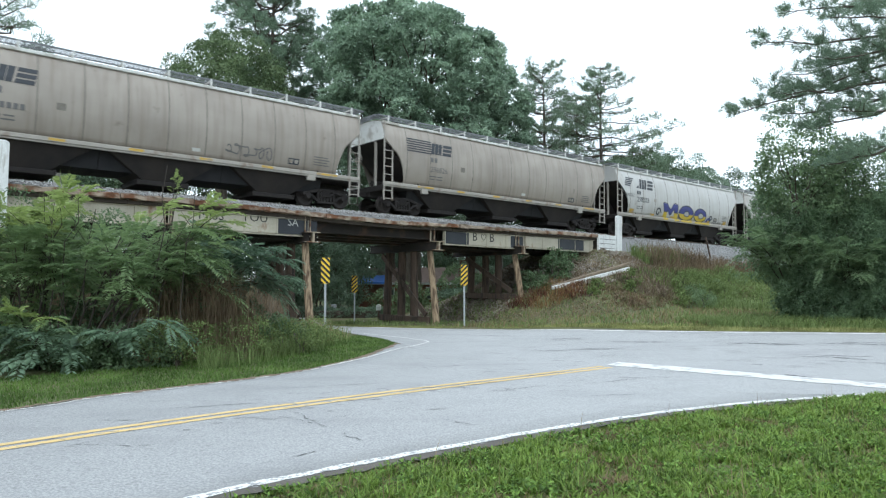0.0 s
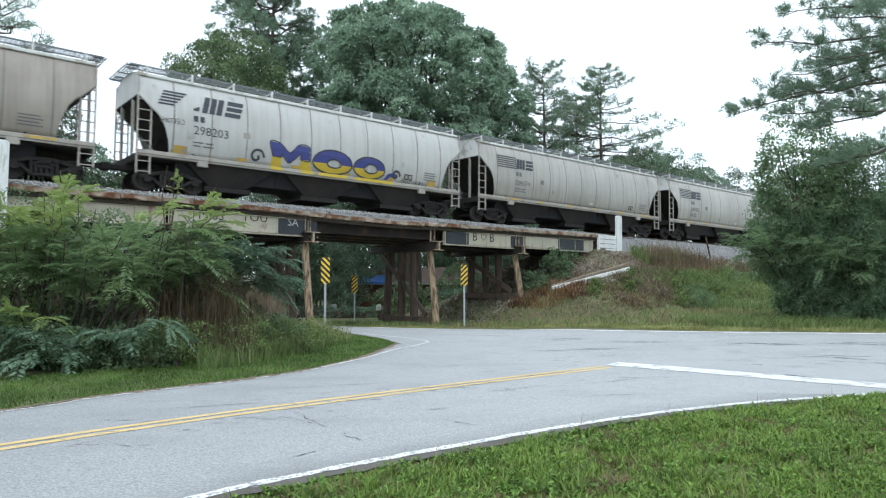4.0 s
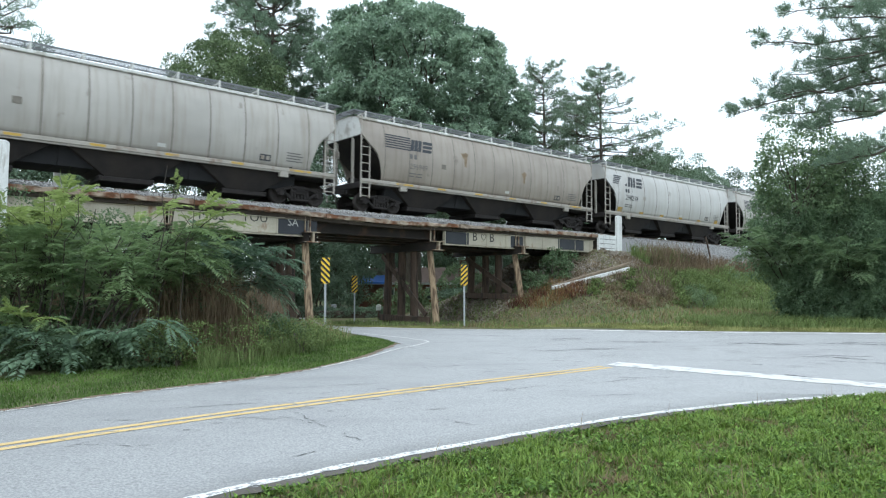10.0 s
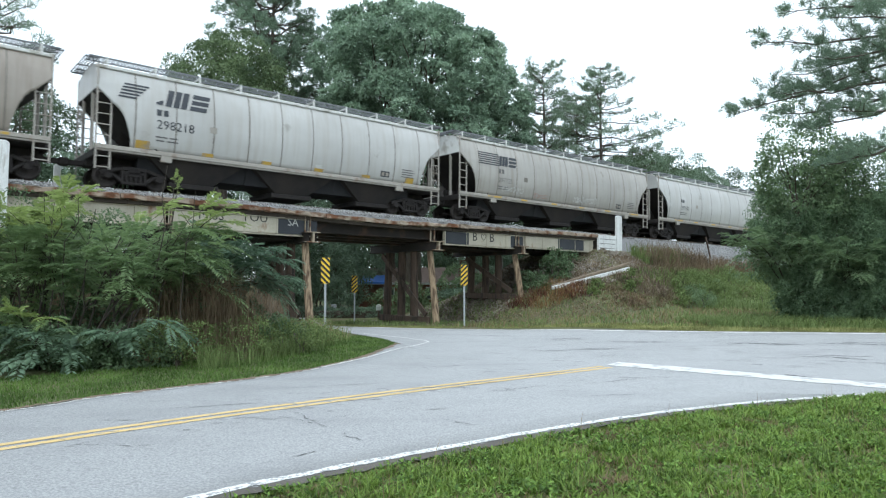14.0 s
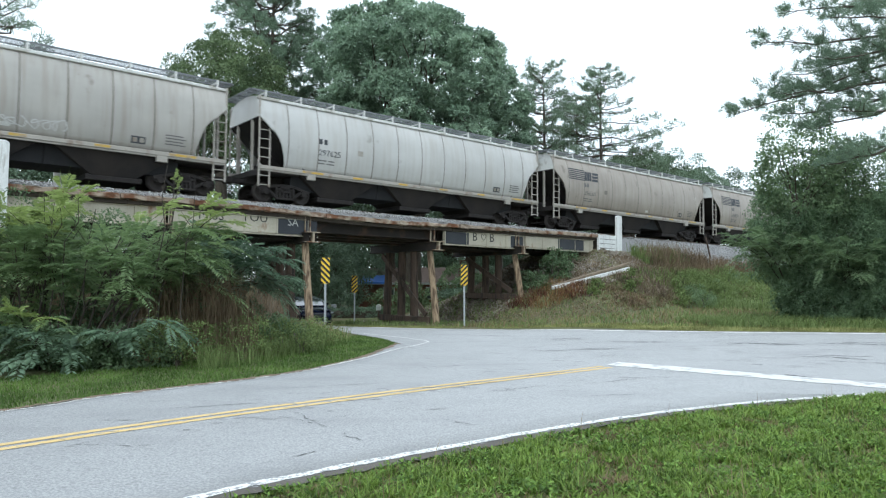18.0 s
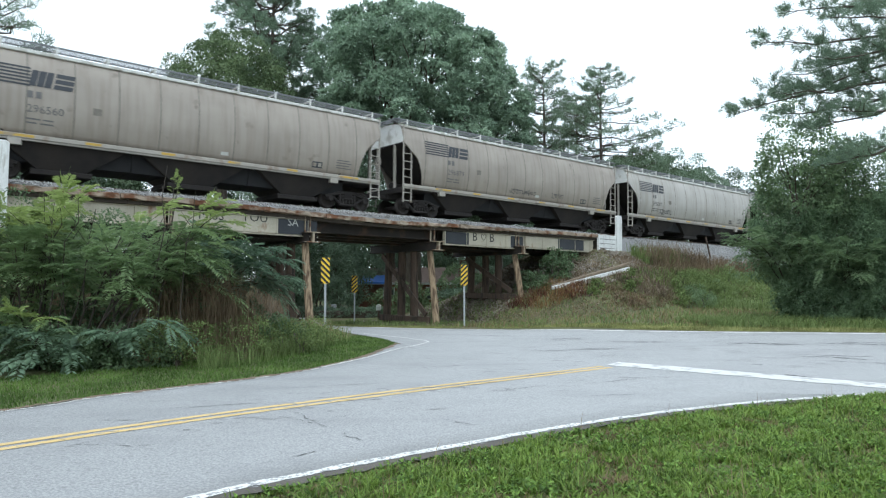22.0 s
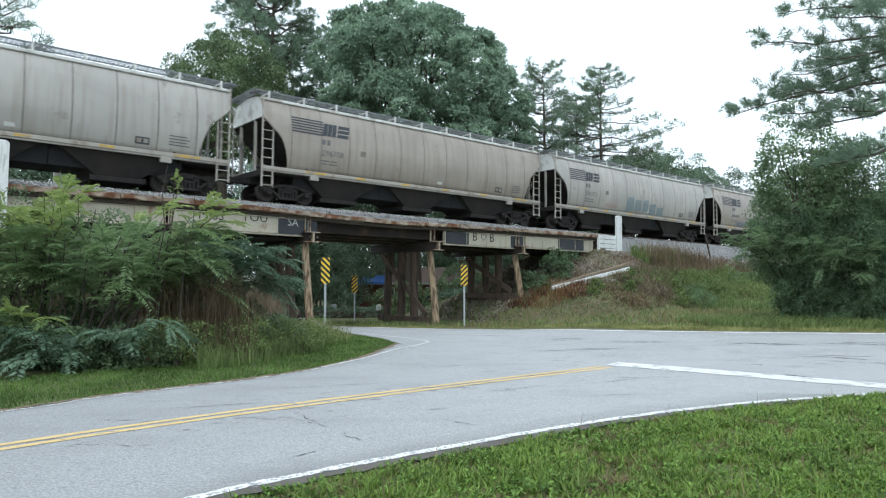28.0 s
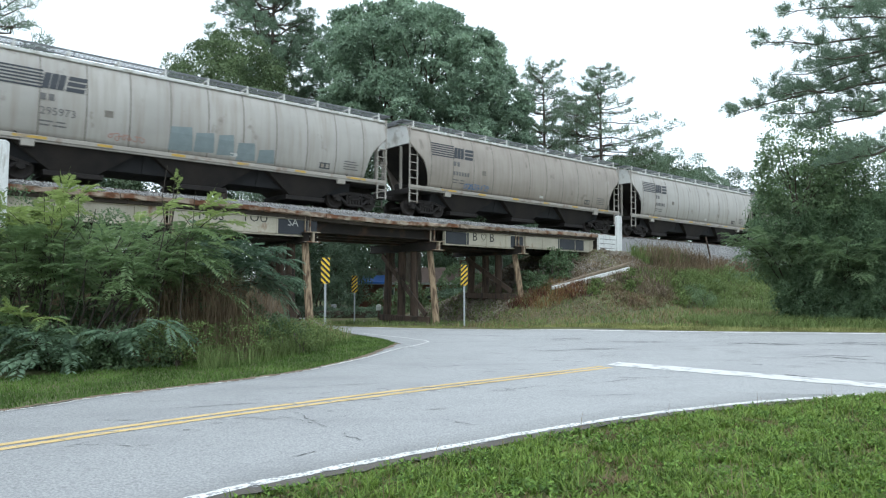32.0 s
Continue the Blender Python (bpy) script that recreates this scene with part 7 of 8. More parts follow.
def near_pine(x, y, seed):
    """A pine whose trunk stands beside the road; long level limbs with tufts at their twigs' ends."""
    r = np.random.default_rng(seed)
    z0 = float(ground_z(x, y)) - 0.1
    t = thing("pine_tree", pose(x, y, z0), "tall pine with long bare limbs and tufted needles", "pine tree")
    h = 17.0
    zs = np.linspace(0, h, 12)
    tubes = [tube(np.column_stack([np.sin(zs) * 0.05, np.cos(zs * 0.7) * 0.05 - 0.05, zs]), 0.24 * (1.1 - zs / h), 12)]
    cs, ws = [], []
    # root height, reach, heading in degrees, rise of the tip
    for z, l, a, rise in ((6.5, 5.2, 184, -1.3), (7.6, 5.0, 192, -1.0), (9.0, 7.5, 180, -2.2), (8.6, 6.6, 188, -1.5), (8.2, 6.0, 177, -1.4), (9.3, 6.4, 183, -1.9), (7.9, 5.4, 184, -1.6), (9.6, 5.6, 174, -1.4), (9.9, 6.9, 183, -1.0), (10.3, 5.4, 193, -1.0), (10.9, 5.6, 178, -0.7), (11.6, 4.8, 188, -0.7), (9.4, 6.0, 192, -1.3),
                          (6.8, 5.0, 120, -0.5), (8.2, 5.0, 60, -0.5), (9.4, 4.6, 10, -0.4), (7.4, 5.0, 310, -0.5), (10.8, 4.0, 250, -0.2), (12.4, 3.4, 90, 0.3), (13.0, 4.0, 195, 0.0), (13.4, 3.0, 300, 0.4), (14.6, 2.4, 180, 0.6), (15.6, 1.8, 40, 0.9)):
        root = np.array([0, 0, z - z0])
        way = np.array([math.cos(radians(a)), math.sin(radians(a)), 0.0])
        n = 9
        k = np.linspace(0, 1, n)
        line = root + way * (k * l)[:, None] + np.array([0, 0, 1.0]) * (rise * k ** 1.5 - 0.10 * l * np.sin(k * math.pi) * 0.6)[:, None]
        line[1:] += r.normal(size=(n - 1, 3)) * 0.06
        tubes.append(tube(line, 0.07 - 0.058 * k, 7))
        side = np.cross(way, [0, 0, 1.0])
        for q in range(int(l * 6)):
            f = 1 - r.uniform(0, 0.74) ** 1.15
            p = np.array([np.interp(f, k, line[:, j]) for j in range(3)])
            tw = unit(way * r.uniform(0.3, 1.0) + side * r.uniform(-1, 1) + np.array([0, 0, r.uniform(-0.1, 0.55)]))
            tl = r.uniform(0.3, 1.2) * (1.25 - 0.7 * f)
            tip = p + tw * tl
            if q % 2 == 0:
                tubes.append(limb(r, p, tip, 0.014, 0.006, -0.04, 4))
            for j in range(3):
                cs.append(p + (tip - p) * (1.0 - 0.22 * j) + r.normal(size=3) * 0.03)
                ws.append(unit(tw + np.array([0, 0, 0.45])))
    part("trunk", join_tubes("trunk", tubes), M_bark, t, "straight trunk and bare limbs")
    part("crown", leaf_mesh("needles", [needle_tufts(r, np.array(cs), np.array(ws), 34, 0.15, 0.019)]), M_pine, t, "tufts of dark needles")
    return t


near_pine(16.6, 20.6, 170)

# ---- trees behind the railway ----

# lobes of the great crown: across, away, height of the middle, radius
LOBES = ((-7.2, 0.0, 17.7, 2.5), (-6.3, 0.5, 20.0, 2.6), (-3.6, 0.8, 20.5, 2.6), (-0.7, 0.4, 19.9, 2.6), (1.9, 0.0, 18.0, 2.5), (3.6, 0.3, 15.4, 2.5), (4.4, 0.0, 12.4, 2.4), (-7.2, 0.0, 13.6, 2.4), (-5.0, -4.0, 16.4, 3.0),
         (-1.4, -4.5, 16.9, 3.0), (1.8, -4.0, 14.2, 2.7), (-3.4, -4.8, 13.0, 3.0), (-6.6, -3.0, 12.6, 2.6), (0.6, -4.4, 11.4, 2.6), (-2.6, 2.5, 16.4, 4.2), (-2.4, 1.5, 12.0, 4.6))


def great_tree(x, y, lobes, clumps, per, leaf, material, seed, label):
    """A broad crown of rounded lobes, each a shell of drooping leaf clumps."""
    r = np.random.default_rng(seed)
    z0 = float(ground_z(x, y)) - 0.15
    t = thing("tree", pose(x, y, z0), label, "tree")
    fork = np.array([0.3, 0, 6.5])
    k = np.linspace(0, 1, 8)[:, None]
    tubes = [tube(fork * k + r.normal(size=(8, 3)) * 0.05 * np.minimum(1, k * 3), 0.62 * (1.25 - 0.5 * k[:, 0]), 12)]
    blocks, allmid = [], np.mean([(a - x, b, c - z0) for a, b, c, _ in lobes], 0)
    for a, b, c, rad in lobes:
        mid = np.array([a - x, b, c - z0])
        tubes.append(limb(r, fork, mid, 0.26, 0.07))
        for q in range(4):
            tubes.append(limb(r, fork + (mid - fork) * 0.7, mid + unit(r.normal(size=3) + [0, 0, 0.6]) * rad * 0.85, 0.08, 0.02))
        d = unit(r.normal(size=(clumps, 3)) + unit(mid - allmid) * 0.35 + np.array([0, 0, 0.25]))
        cent = mid + d * rad * r.uniform(0.72, 1.06, (clumps, 1)) * (1 + 0.12 * np.sin(d * 5 + seed + c))
        blocks.append(clump_leaves(r, cent, per, 0.62, leaf, leaf * 0.55, mid, lift=0.6, flat=0.7, dome=0.8))
    part("trunk", join_tubes("trunk", tubes), M_bark, t, "grey-brown trunk and limbs")
    part("crown", leaf_mesh("crown", blocks), material, t)
    return t


great_tree(-2.4, 50.0, LOBES, 74, 110, 0.27, M_oak_crown, 201, "huge spreading broad-leaved tree behind the railway")
broad_tree(-9.5, 41.5, 10.6, 7.0, (2.3, 1.6, 3.4), 110, 120, 0.17, M_oak, 203, "green broad-leaved tree behind the railway", 0.7, group="trees behind the railway", low=-1.1)
broad_tree(-15.6, 47.0, 19, 14.2, (4.1, 3.8, 4.4), 300, 150, 0.19, M_round, 202, "round-crowned yellow-green tree behind the railway", 0.8, lobes=9, low=-0.9)
pine_tree(-13.6, 53.0, 30.0, 15.5, 5.4, 26, 203, "tall dark pine with an open crown", tufts=24, needles=40, long=0.30, wide=0.045, top_spread=0.7)
pine_tree(-31.4, 46.0, 27.0, 10.0, 4.6, 18, 204, "tall pine behind the railway", tufts=12, needles=18, long=0.42, wide=0.05, top_spread=0.5)
pine_tree(9.95, 65.0, 22.6, 9.0, 3.2, 24, 205, "tall open pine behind the railway", tufts=15, needles=26, long=0.28, wide=0.04, top_spread=0.75, material=M_pine_far)
pine_tree(13.2, 66.0, 20.0, 8.0, 3.6, 18, 208, "tall open pine between the others", tufts=12, needles=24, long=0.28, wide=0.04, top_spread=0.6, material=M_pine_far)
pine_tree(15.4, 65.0, 22.8, 9.0, 8.6, 26, 206, "tall pine with long level limbs", tufts=26, needles=24, long=0.30, wide=0.04, top_spread=0.14, droop=0.04, level=True, material=M_pine_far)
for k, (x, y, zt, w) in enumerate(((33, 112, 23.8, 7.0), (42, 116, 21.0, 6.5), (51, 118, 19.0, 6.5), (60, 122, 18.5, 7), (24, 100, 20, 6), (70, 124, 19, 8), (82, 128, 19, 8), (95, 130, 20, 8))):
    broad_tree(x, y, zt, zt - 6.0, (w * 0.9, w * 0.75, 5.4), 170, 120, 0.42, M_far, 220 + k, "distant broad-leaved tree beyond the track", 1.3, group="distant trees")
for k, (x, y, zt, w) in enumerate(((-9.5, 60, 14.0, 4.4), (-15, 58, 12.0, 4.2), (-21, 52, 12.0, 4.2), (-26, 48, 11.6, 4.2), (-23, 45, 9.6, 3.6), (-5.0, 66, 14, 4.5), (4.0, 62, 14, 4.5), (10, 60, 13, 4.4), (17, 62, 13, 4.6), (24, 68, 14, 5), (31, 78, 15, 6), (-32, 42, 10.5, 4), (-29.5, 46, 16.0, 4.4), (-26, 44, 10.5, 3.4), (-12, 56, 9, 3.6), (1, 74, 12, 4.6), (7, 56, 9.5, 3.6))):
    broad_tree(x, y, zt, zt - 4.4, (w, w * 0.8, 4.4), 130, 120, 0.22, M_oak if k % 2 else M_far, 240 + k, "green broad-leaved tree behind the railway", 0.95, group="trees behind the railway", low=-1.1)
r = np.random.default_rng(300)
for k in range(17):
    s = -2 + k * 4.6 + r.uniform(-1, 1)
    if 10 < s < 22:
        continue
    w = -r.uniform(5.0, 8.5)
    p = on_track(s, w, 0)
    g0 = float(ground_z(p.x, p.y))
    leafy_shrub(p.x, p.y, g0 + r.uniform(0.7, 1.5), (r.uniform(1.3, 2.2), r.uniform(1.0, 1.6), r.uniform(0.9, 1.7)), 60, 50, 0.2, M_shrub if k % 2 else M_round, 310 + k, "green bush on the far side of the track", 0.45, group="bushes behind the track")
# greenery under the bridge
for k, (x, y, zm, rad) in enumerate(((-8.9, 47, 2.9, (2.6, 1.6, 3.7)), (-12.2, 45, 3.0, (2.4, 1.6, 3.8)), (-6.9, 52, 3.4, (1.8, 1.4, 4.0)), (-14.5, 40, 2.6, (2.2, 1.5, 3.3)), (3.4, 49, 2.6, (2.0, 1.3, 3.0)), (6.0, 48, 2.8, (2.0, 1.5, 3.2)), (-3.0, 70, 4.0, (4.0, 1.6, 4.6)), (3.0, 71, 4.0, (4.0, 1.6, 4.6)), (-10, 56, 4.0, (3.0, 1.6, 4.6)), (-7.4, 63, 4.2, (2.4, 1.4, 4.8)), (-8.2, 70, 5, (4, 1.5, 5.5)), (1.4, 44.5, 0.0, (1.2, 0.8, 0.7)))):
    leafy_shrub(x, y, zm, rad, 190, 44, 0.17, M_oak, 340 + k, "dark green bush beyond the bridge", 0.5, group="bushes beyond the bridge")
r = np.random.default_rng(430)
for k in range(26):
    s, w, h = r.uniform(33.0, 48), r.uniform(5.6, 9.5), r.uniform(0.3, 0.65)
    p = on_track(s, w, 0)
    leafy_shrub(p.x, p.y, float(ground_z(p.x, p.y)) + h * 0.7, (h * 1.3, h * 1.1, h), 44, 44, 0.085, M_weed if k % 3 else M_shrub, 431 + k, "low green leafy weeds on the bank", 0.28, category="weeds", group="bank weeds")
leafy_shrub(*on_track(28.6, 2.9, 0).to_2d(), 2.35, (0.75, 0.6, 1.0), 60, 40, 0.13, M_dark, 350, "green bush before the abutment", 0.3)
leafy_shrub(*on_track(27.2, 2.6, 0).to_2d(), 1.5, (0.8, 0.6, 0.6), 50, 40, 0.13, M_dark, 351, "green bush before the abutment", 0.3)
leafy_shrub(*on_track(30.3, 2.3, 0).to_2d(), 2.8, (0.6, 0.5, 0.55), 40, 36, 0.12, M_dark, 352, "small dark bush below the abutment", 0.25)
hedge = thing("hedge", pose(-7.2, 42.5, float(ground_z(-7.2, 42.5))), "low clipped green hedge beyond the bridge", "hedge")
r = np.random.default_rng(360)
c = np.column_stack([r.uniform(-3.2, 3.4, 420), r.uniform(-0.4, 0.4, 420), r.uniform(0.05, 0.62, 420)])
part("foliage", leaf_mesh("hedge", [clump_leaves(r, c, 26, 0.16, 0.10, 0.06, np.array([0, 0, -1.0]))]), M_oak, hedge)
part("stem", box((-3.1, -0.25, -0.1), (3.3, 0.25, 0.45), 0.08), M_bark, hedge, "dark twiggy inside of the hedge")

for k, (x, y) in enumerate(((-9.5, 80), (-3.5, 82), (2.5, 79), (8.5, 82), (14, 78), (-15, 84))):
    broad_tree(x, y, 13, 5.4, (4.6, 3.0, 6.0), 210, 60, 0.42, M_dark, 370 + k, "dark green tree behind the house", 0.95, group="trees behind the house", low=-1.1)

# ---- the house beyond the bridge ----
gz = float(ground_z(-3, 60)) - 0.1
house = thing("house", pose(-3.3, 61.0, gz, 0, 0, -8), "low brown brick house with a blue tarpaulin on its roof", "house")
bm = box((-4.6, 0, 0), (6.4, 7, 2.35), 0.02)
part("wall", bm, M_brick, house, "brown brick walls")
roof_b = prism([(-0.5, 2.3), (3.5, 3.75), (7.5, 2.3), (7.5, 2.2), (3.5, 3.6), (-0.5, 2.2)], 12.0, "x", -5.1, 0.01)
part("roof", roof_b, M_shingle, house, "brown shingle roof")
part("tarpaulin", prism([(-0.62, 2.29), (1.2, 2.95), (1.2, 3.0), (-0.62, 2.36), (-0.66, 2.2), (-0.63, 2.2)], 2.6, "x", -4.4), M_tarp, house, "bright blue tarpaulin hanging over the eave")
part("chimney", box((4.6, 1.2, 1.0), (5.7, 2.0, 4.4), 0.02), M_brick, house, "brick chimney")
part("fascia", box((-5.1, -0.52, 2.14), (6.9, -0.46, 2.32), 0.005), M_white_wood, house, "pale eave board")
for x in (-2.2, 1.8):
    w = part("window", box((x, -0.03, 0.8), (x + 1.1, 0.05, 1.9), 0.01), M_white_wood, house, "white framed window")
    part("pane", box((x + 0.08, -0.045, 0.88), (x + 1.02, -0.031, 1.82)), M_overpaint, w, "dark glass pane")
mb = thing("mailbox", pose(-3.72, 39.0, float(ground_z(-3.72, 39.0))), "white mailbox on a short post by the road", "mailbox")
part("post", box((-0.05, -0.05, -0.1), (0.05, 0.05, 0.62), 0.01), M_pile, mb)
bm = box((-0.13, -0.25, 0.62), (0.13, 0.25, 0.85), 0.04)
add_rod(bm, (0, -0.25, 0.84), (0, 0.25, 0.84), 0.13, None, 14)
part("box", bm, M_white_wood, mb, "white rounded box")
cab = thing("utility_cabinet", pose(-7.2, 44.5, float(ground_z(-7.2, 44.5)) + 0.0), "small pale utility box behind the hedge", "utility box")
part("post", box((-0.05, -0.05, -0.1), (0.05, 0.05, 0.45), 0.01), M_pile, cab)
part("body", box((-0.17, -0.12, 0.45), (0.17, 0.12, 0.78), 0.02), M_galv, cab)


# ---- the passing sedan ----
def coat(name, color, rough, metal, clear):
    m, t, b = shader(name)
    col = ramp(t, noise_of(t, 60.0, 2), [(0.3, tuple(c * 0.9 for c in color)), (0.7, color)])
    t.links.new(col, b.inputs["Base Color"])
    b.inputs["Roughness"].default_value, b.inputs["Metallic"].default_value = rough, metal
    b.inputs["Specular IOR Level"].default_value = clear
    return m


M_navy = coat("dark_blue_car_paint", (0.0025, 0.006, 0.026), 0.12, 0.0, 0.35)
M_navy.node_tree.nodes["Principled BSDF"].inputs["Coat Weight"].default_value = 0.35
M_glass = coat("dark_car_glass", (0.035, 0.055, 0.060), 0.05, 0.0, 0.6)
# greyer base and high IOR put the bright sky reflection into this pane
M_screen = coat("sky_lit_windscreen", (0.10, 0.115, 0.125), 0.03, 0.0, 1.0)
M_screen.node_tree.nodes["Principled BSDF"].inputs["IOR"].default_value = 2.3
M_chrome = coat("bright_trim", (0.65, 0.66, 0.68), 0.25, 1.0, 0.5)
M_tyre = plain("black_tyre", (0.015, 0.015, 0.015), 0.85)
M_alloy = coat("silver_alloy", (0.52, 0.53, 0.55), 0.35, 0.5, 0.5)
M_rim = coat("grey_rim", (0.17, 0.175, 0.18), 0.5, 0.3, 0.5)
M_lamp = coat("clear_headlamp", (0.42, 0.45, 0.50), 0.12, 0.0, 0.5)
M_tail = coat("red_tail_lamp", (0.10, 0.008, 0.010), 0.2, 0.0, 0.5)
M_black_trim = plain("black_trim", (0.012, 0.012, 0.013), 0.5)

# stations along the car: x, half width, underside, shoulder height, height of the middle
BODY = [(-2.47, 0.58, 0.52, 0.86, 0.90), (-2.42, 0.72, 0.34, 0.93, 1.00), (-2.25, 0.83, 0.27, 0.97, 1.06), (-1.9, 0.90, 0.24, 0.985, 1.07), (-1.45, 0.925, 0.22, 0.985, 1.05), (-0.9, 0.93, 0.20, 0.965, 1.0),
        (0.0, 0.93, 0.19, 0.945, 0.98), (0.7, 0.93, 0.20, 0.925, 0.97), (1.15, 0.925, 0.21, 0.90, 0.975), (1.6, 0.915, 0.22, 0.865, 0.955), (2.0, 0.89, 0.22, 0.83, 0.925), (2.3, 0.83, 0.23, 0.775, 0.87), (2.48, 0.74, 0.26, 0.71, 0.79), (2.57, 0.60, 0.32, 0.62, 0.69)]


def body_mesh():
    v, rows = [], []
    for x, w, lo, sh, top in BODY:
        half = [(0.0, lo), (w * 0.80, lo), (w * 0.96, lo + 0.10), (w * 1.0, lo + (sh - lo) * 0.45), (w * 0.985, lo + (sh - lo) * 0.72), (w * 0.955, sh), (w * 0.86, sh + (top - sh) * 0.55), (w * 0.5, top - 0.01), (0.0, top)]
        ring = [(x, -y, z) for y, z in half] + [(x, y, z) for y, z in half[-2:0:-1]]
        rows.append(len(ring))
        v += ring
    k = rows[0]
    f = []
    for i in range(len(BODY) - 1):
        for j in range(k):
            f.append((i * k + j, i * k + (j + 1) % k, (i + 1) * k + (j + 1) % k, (i + 1) * k + j))
    bm = bmesh.new()
    vs = [bm.verts.new(p) for p in v]
    for q in f:
        bm.faces.new([vs[i] for i in q])
    bm.faces.new([vs[i] for i in range(k)])
    bm.faces.new([vs[(len(BODY) - 1) * k + i] for i in range(k)][::-1])
    bmesh.ops.recalc_face_normals(bm, faces=bm.faces)
    for face in bm.faces:
        face.smooth = True
    return bm


ROOF_X = (-1.95, -1.5, -1.0, -0.5, 0.0, 0.35, 0.8, 1.22)
ROOF_Z = (1.06, 1.23, 1.365, 1.415, 1.42, 1.395, 1.225, 0.97)
ROOF_W = (0.66, 0.65, 0.63, 0.62, 0.62, 0.63, 0.70, 0.78)


def cabin_mesh():
    bm = bmesh.new()
    rings = []
    for x, z, w in zip(ROOF_X, ROOF_Z, ROOF_W):
        b = float(np.interp(x, [s[0] for s in BODY], [s[3] for s in BODY])) - 0.03
        low = min(0.90, w + 0.24)
        half = [(low, b), (w + (low - w) * 0.45, b + (z - b) * 0.55), (w, z - 0.05 * (z - b)), (w * 0.75, z - 0.005), (0.0, z)]
        rings.append([bm.verts.new((x, -y, q)) for y, q in half] + [bm.verts.new((x, y, q)) for y, q in half[-2::-1]])
    for a, b in zip(rings, rings[1:]):
        for j in range(len(a) - 1):
            bm.faces.new((a[j], b[j], b[j + 1], a[j + 1]))
    bm.faces.new(rings[0])
    bm.faces.new(rings[-1][::-1])
    bmesh.ops.recalc_face_normals(bm, faces=bm.faces)
    for face in bm.faces:
        face.smooth = True
    return bm


def cabin_point(x, u, side, off=0.006):
    """A point on the cabin's flank, u from the belt to the roof."""
    z1, w = float(np.interp(x, ROOF_X, ROOF_Z)), float(np.interp(x, ROOF_X, ROOF_W))
    b = float(np.interp(x, [s[0] for s in BODY], [s[3] for s in BODY])) - 0.03
    low = min(0.90, w + 0.24)
    knots_y, knots_z = (low, w + (low - w) * 0.45, w), (b, b + (z1 - b) * 0.55, z1 - 0.05 * (z1 - b))
    z = b + (knots_z[2] - b) * u
    return Vector((x, side * (float(np.interp(z, knots_z, knots_y)) + off), z))


def side_glass(x0, x1, side, low=0.16, high=0.88):
    bm = bmesh.new()
    xs = np.linspace(x0, x1, 7)
    us = np.linspace(low, high, 4)
    g = [[bm.verts.new(cabin_point(x, u, side)) for u in us] for x in xs]
    for a, b in zip(g, g[1:]):
        for j in range(3):
            bm.faces.new((a[j], b[j], b[j + 1], a[j + 1]) if side < 0 else (a[j + 1], b[j + 1], b[j], a[j]))
    return bm


def screen(x0, x1, n=6):
    """Windscreen or rear window, just proud of the cabin."""
    bm = bmesh.new()
    g = []
    for x in np.linspace(x0, x1, n):
        z, w = float(np.interp(x, ROOF_X, ROOF_Z)), float(np.interp(x, ROOF_X, ROOF_W))
        g.append([bm.verts.new((x, y, z - (0.005 if abs(y) > 0.4 else 0) + 0.007)) for y in np.linspace(-w * 0.92, w * 0.92, 7)])
    for a, b in zip(g, g[1:]):
        for j in range(6):
            bm.faces.new((a[j], b[j], b[j + 1], a[j + 1]))
    bmesh.ops.recalc_face_normals(bm, faces=bm.faces)
    return bm


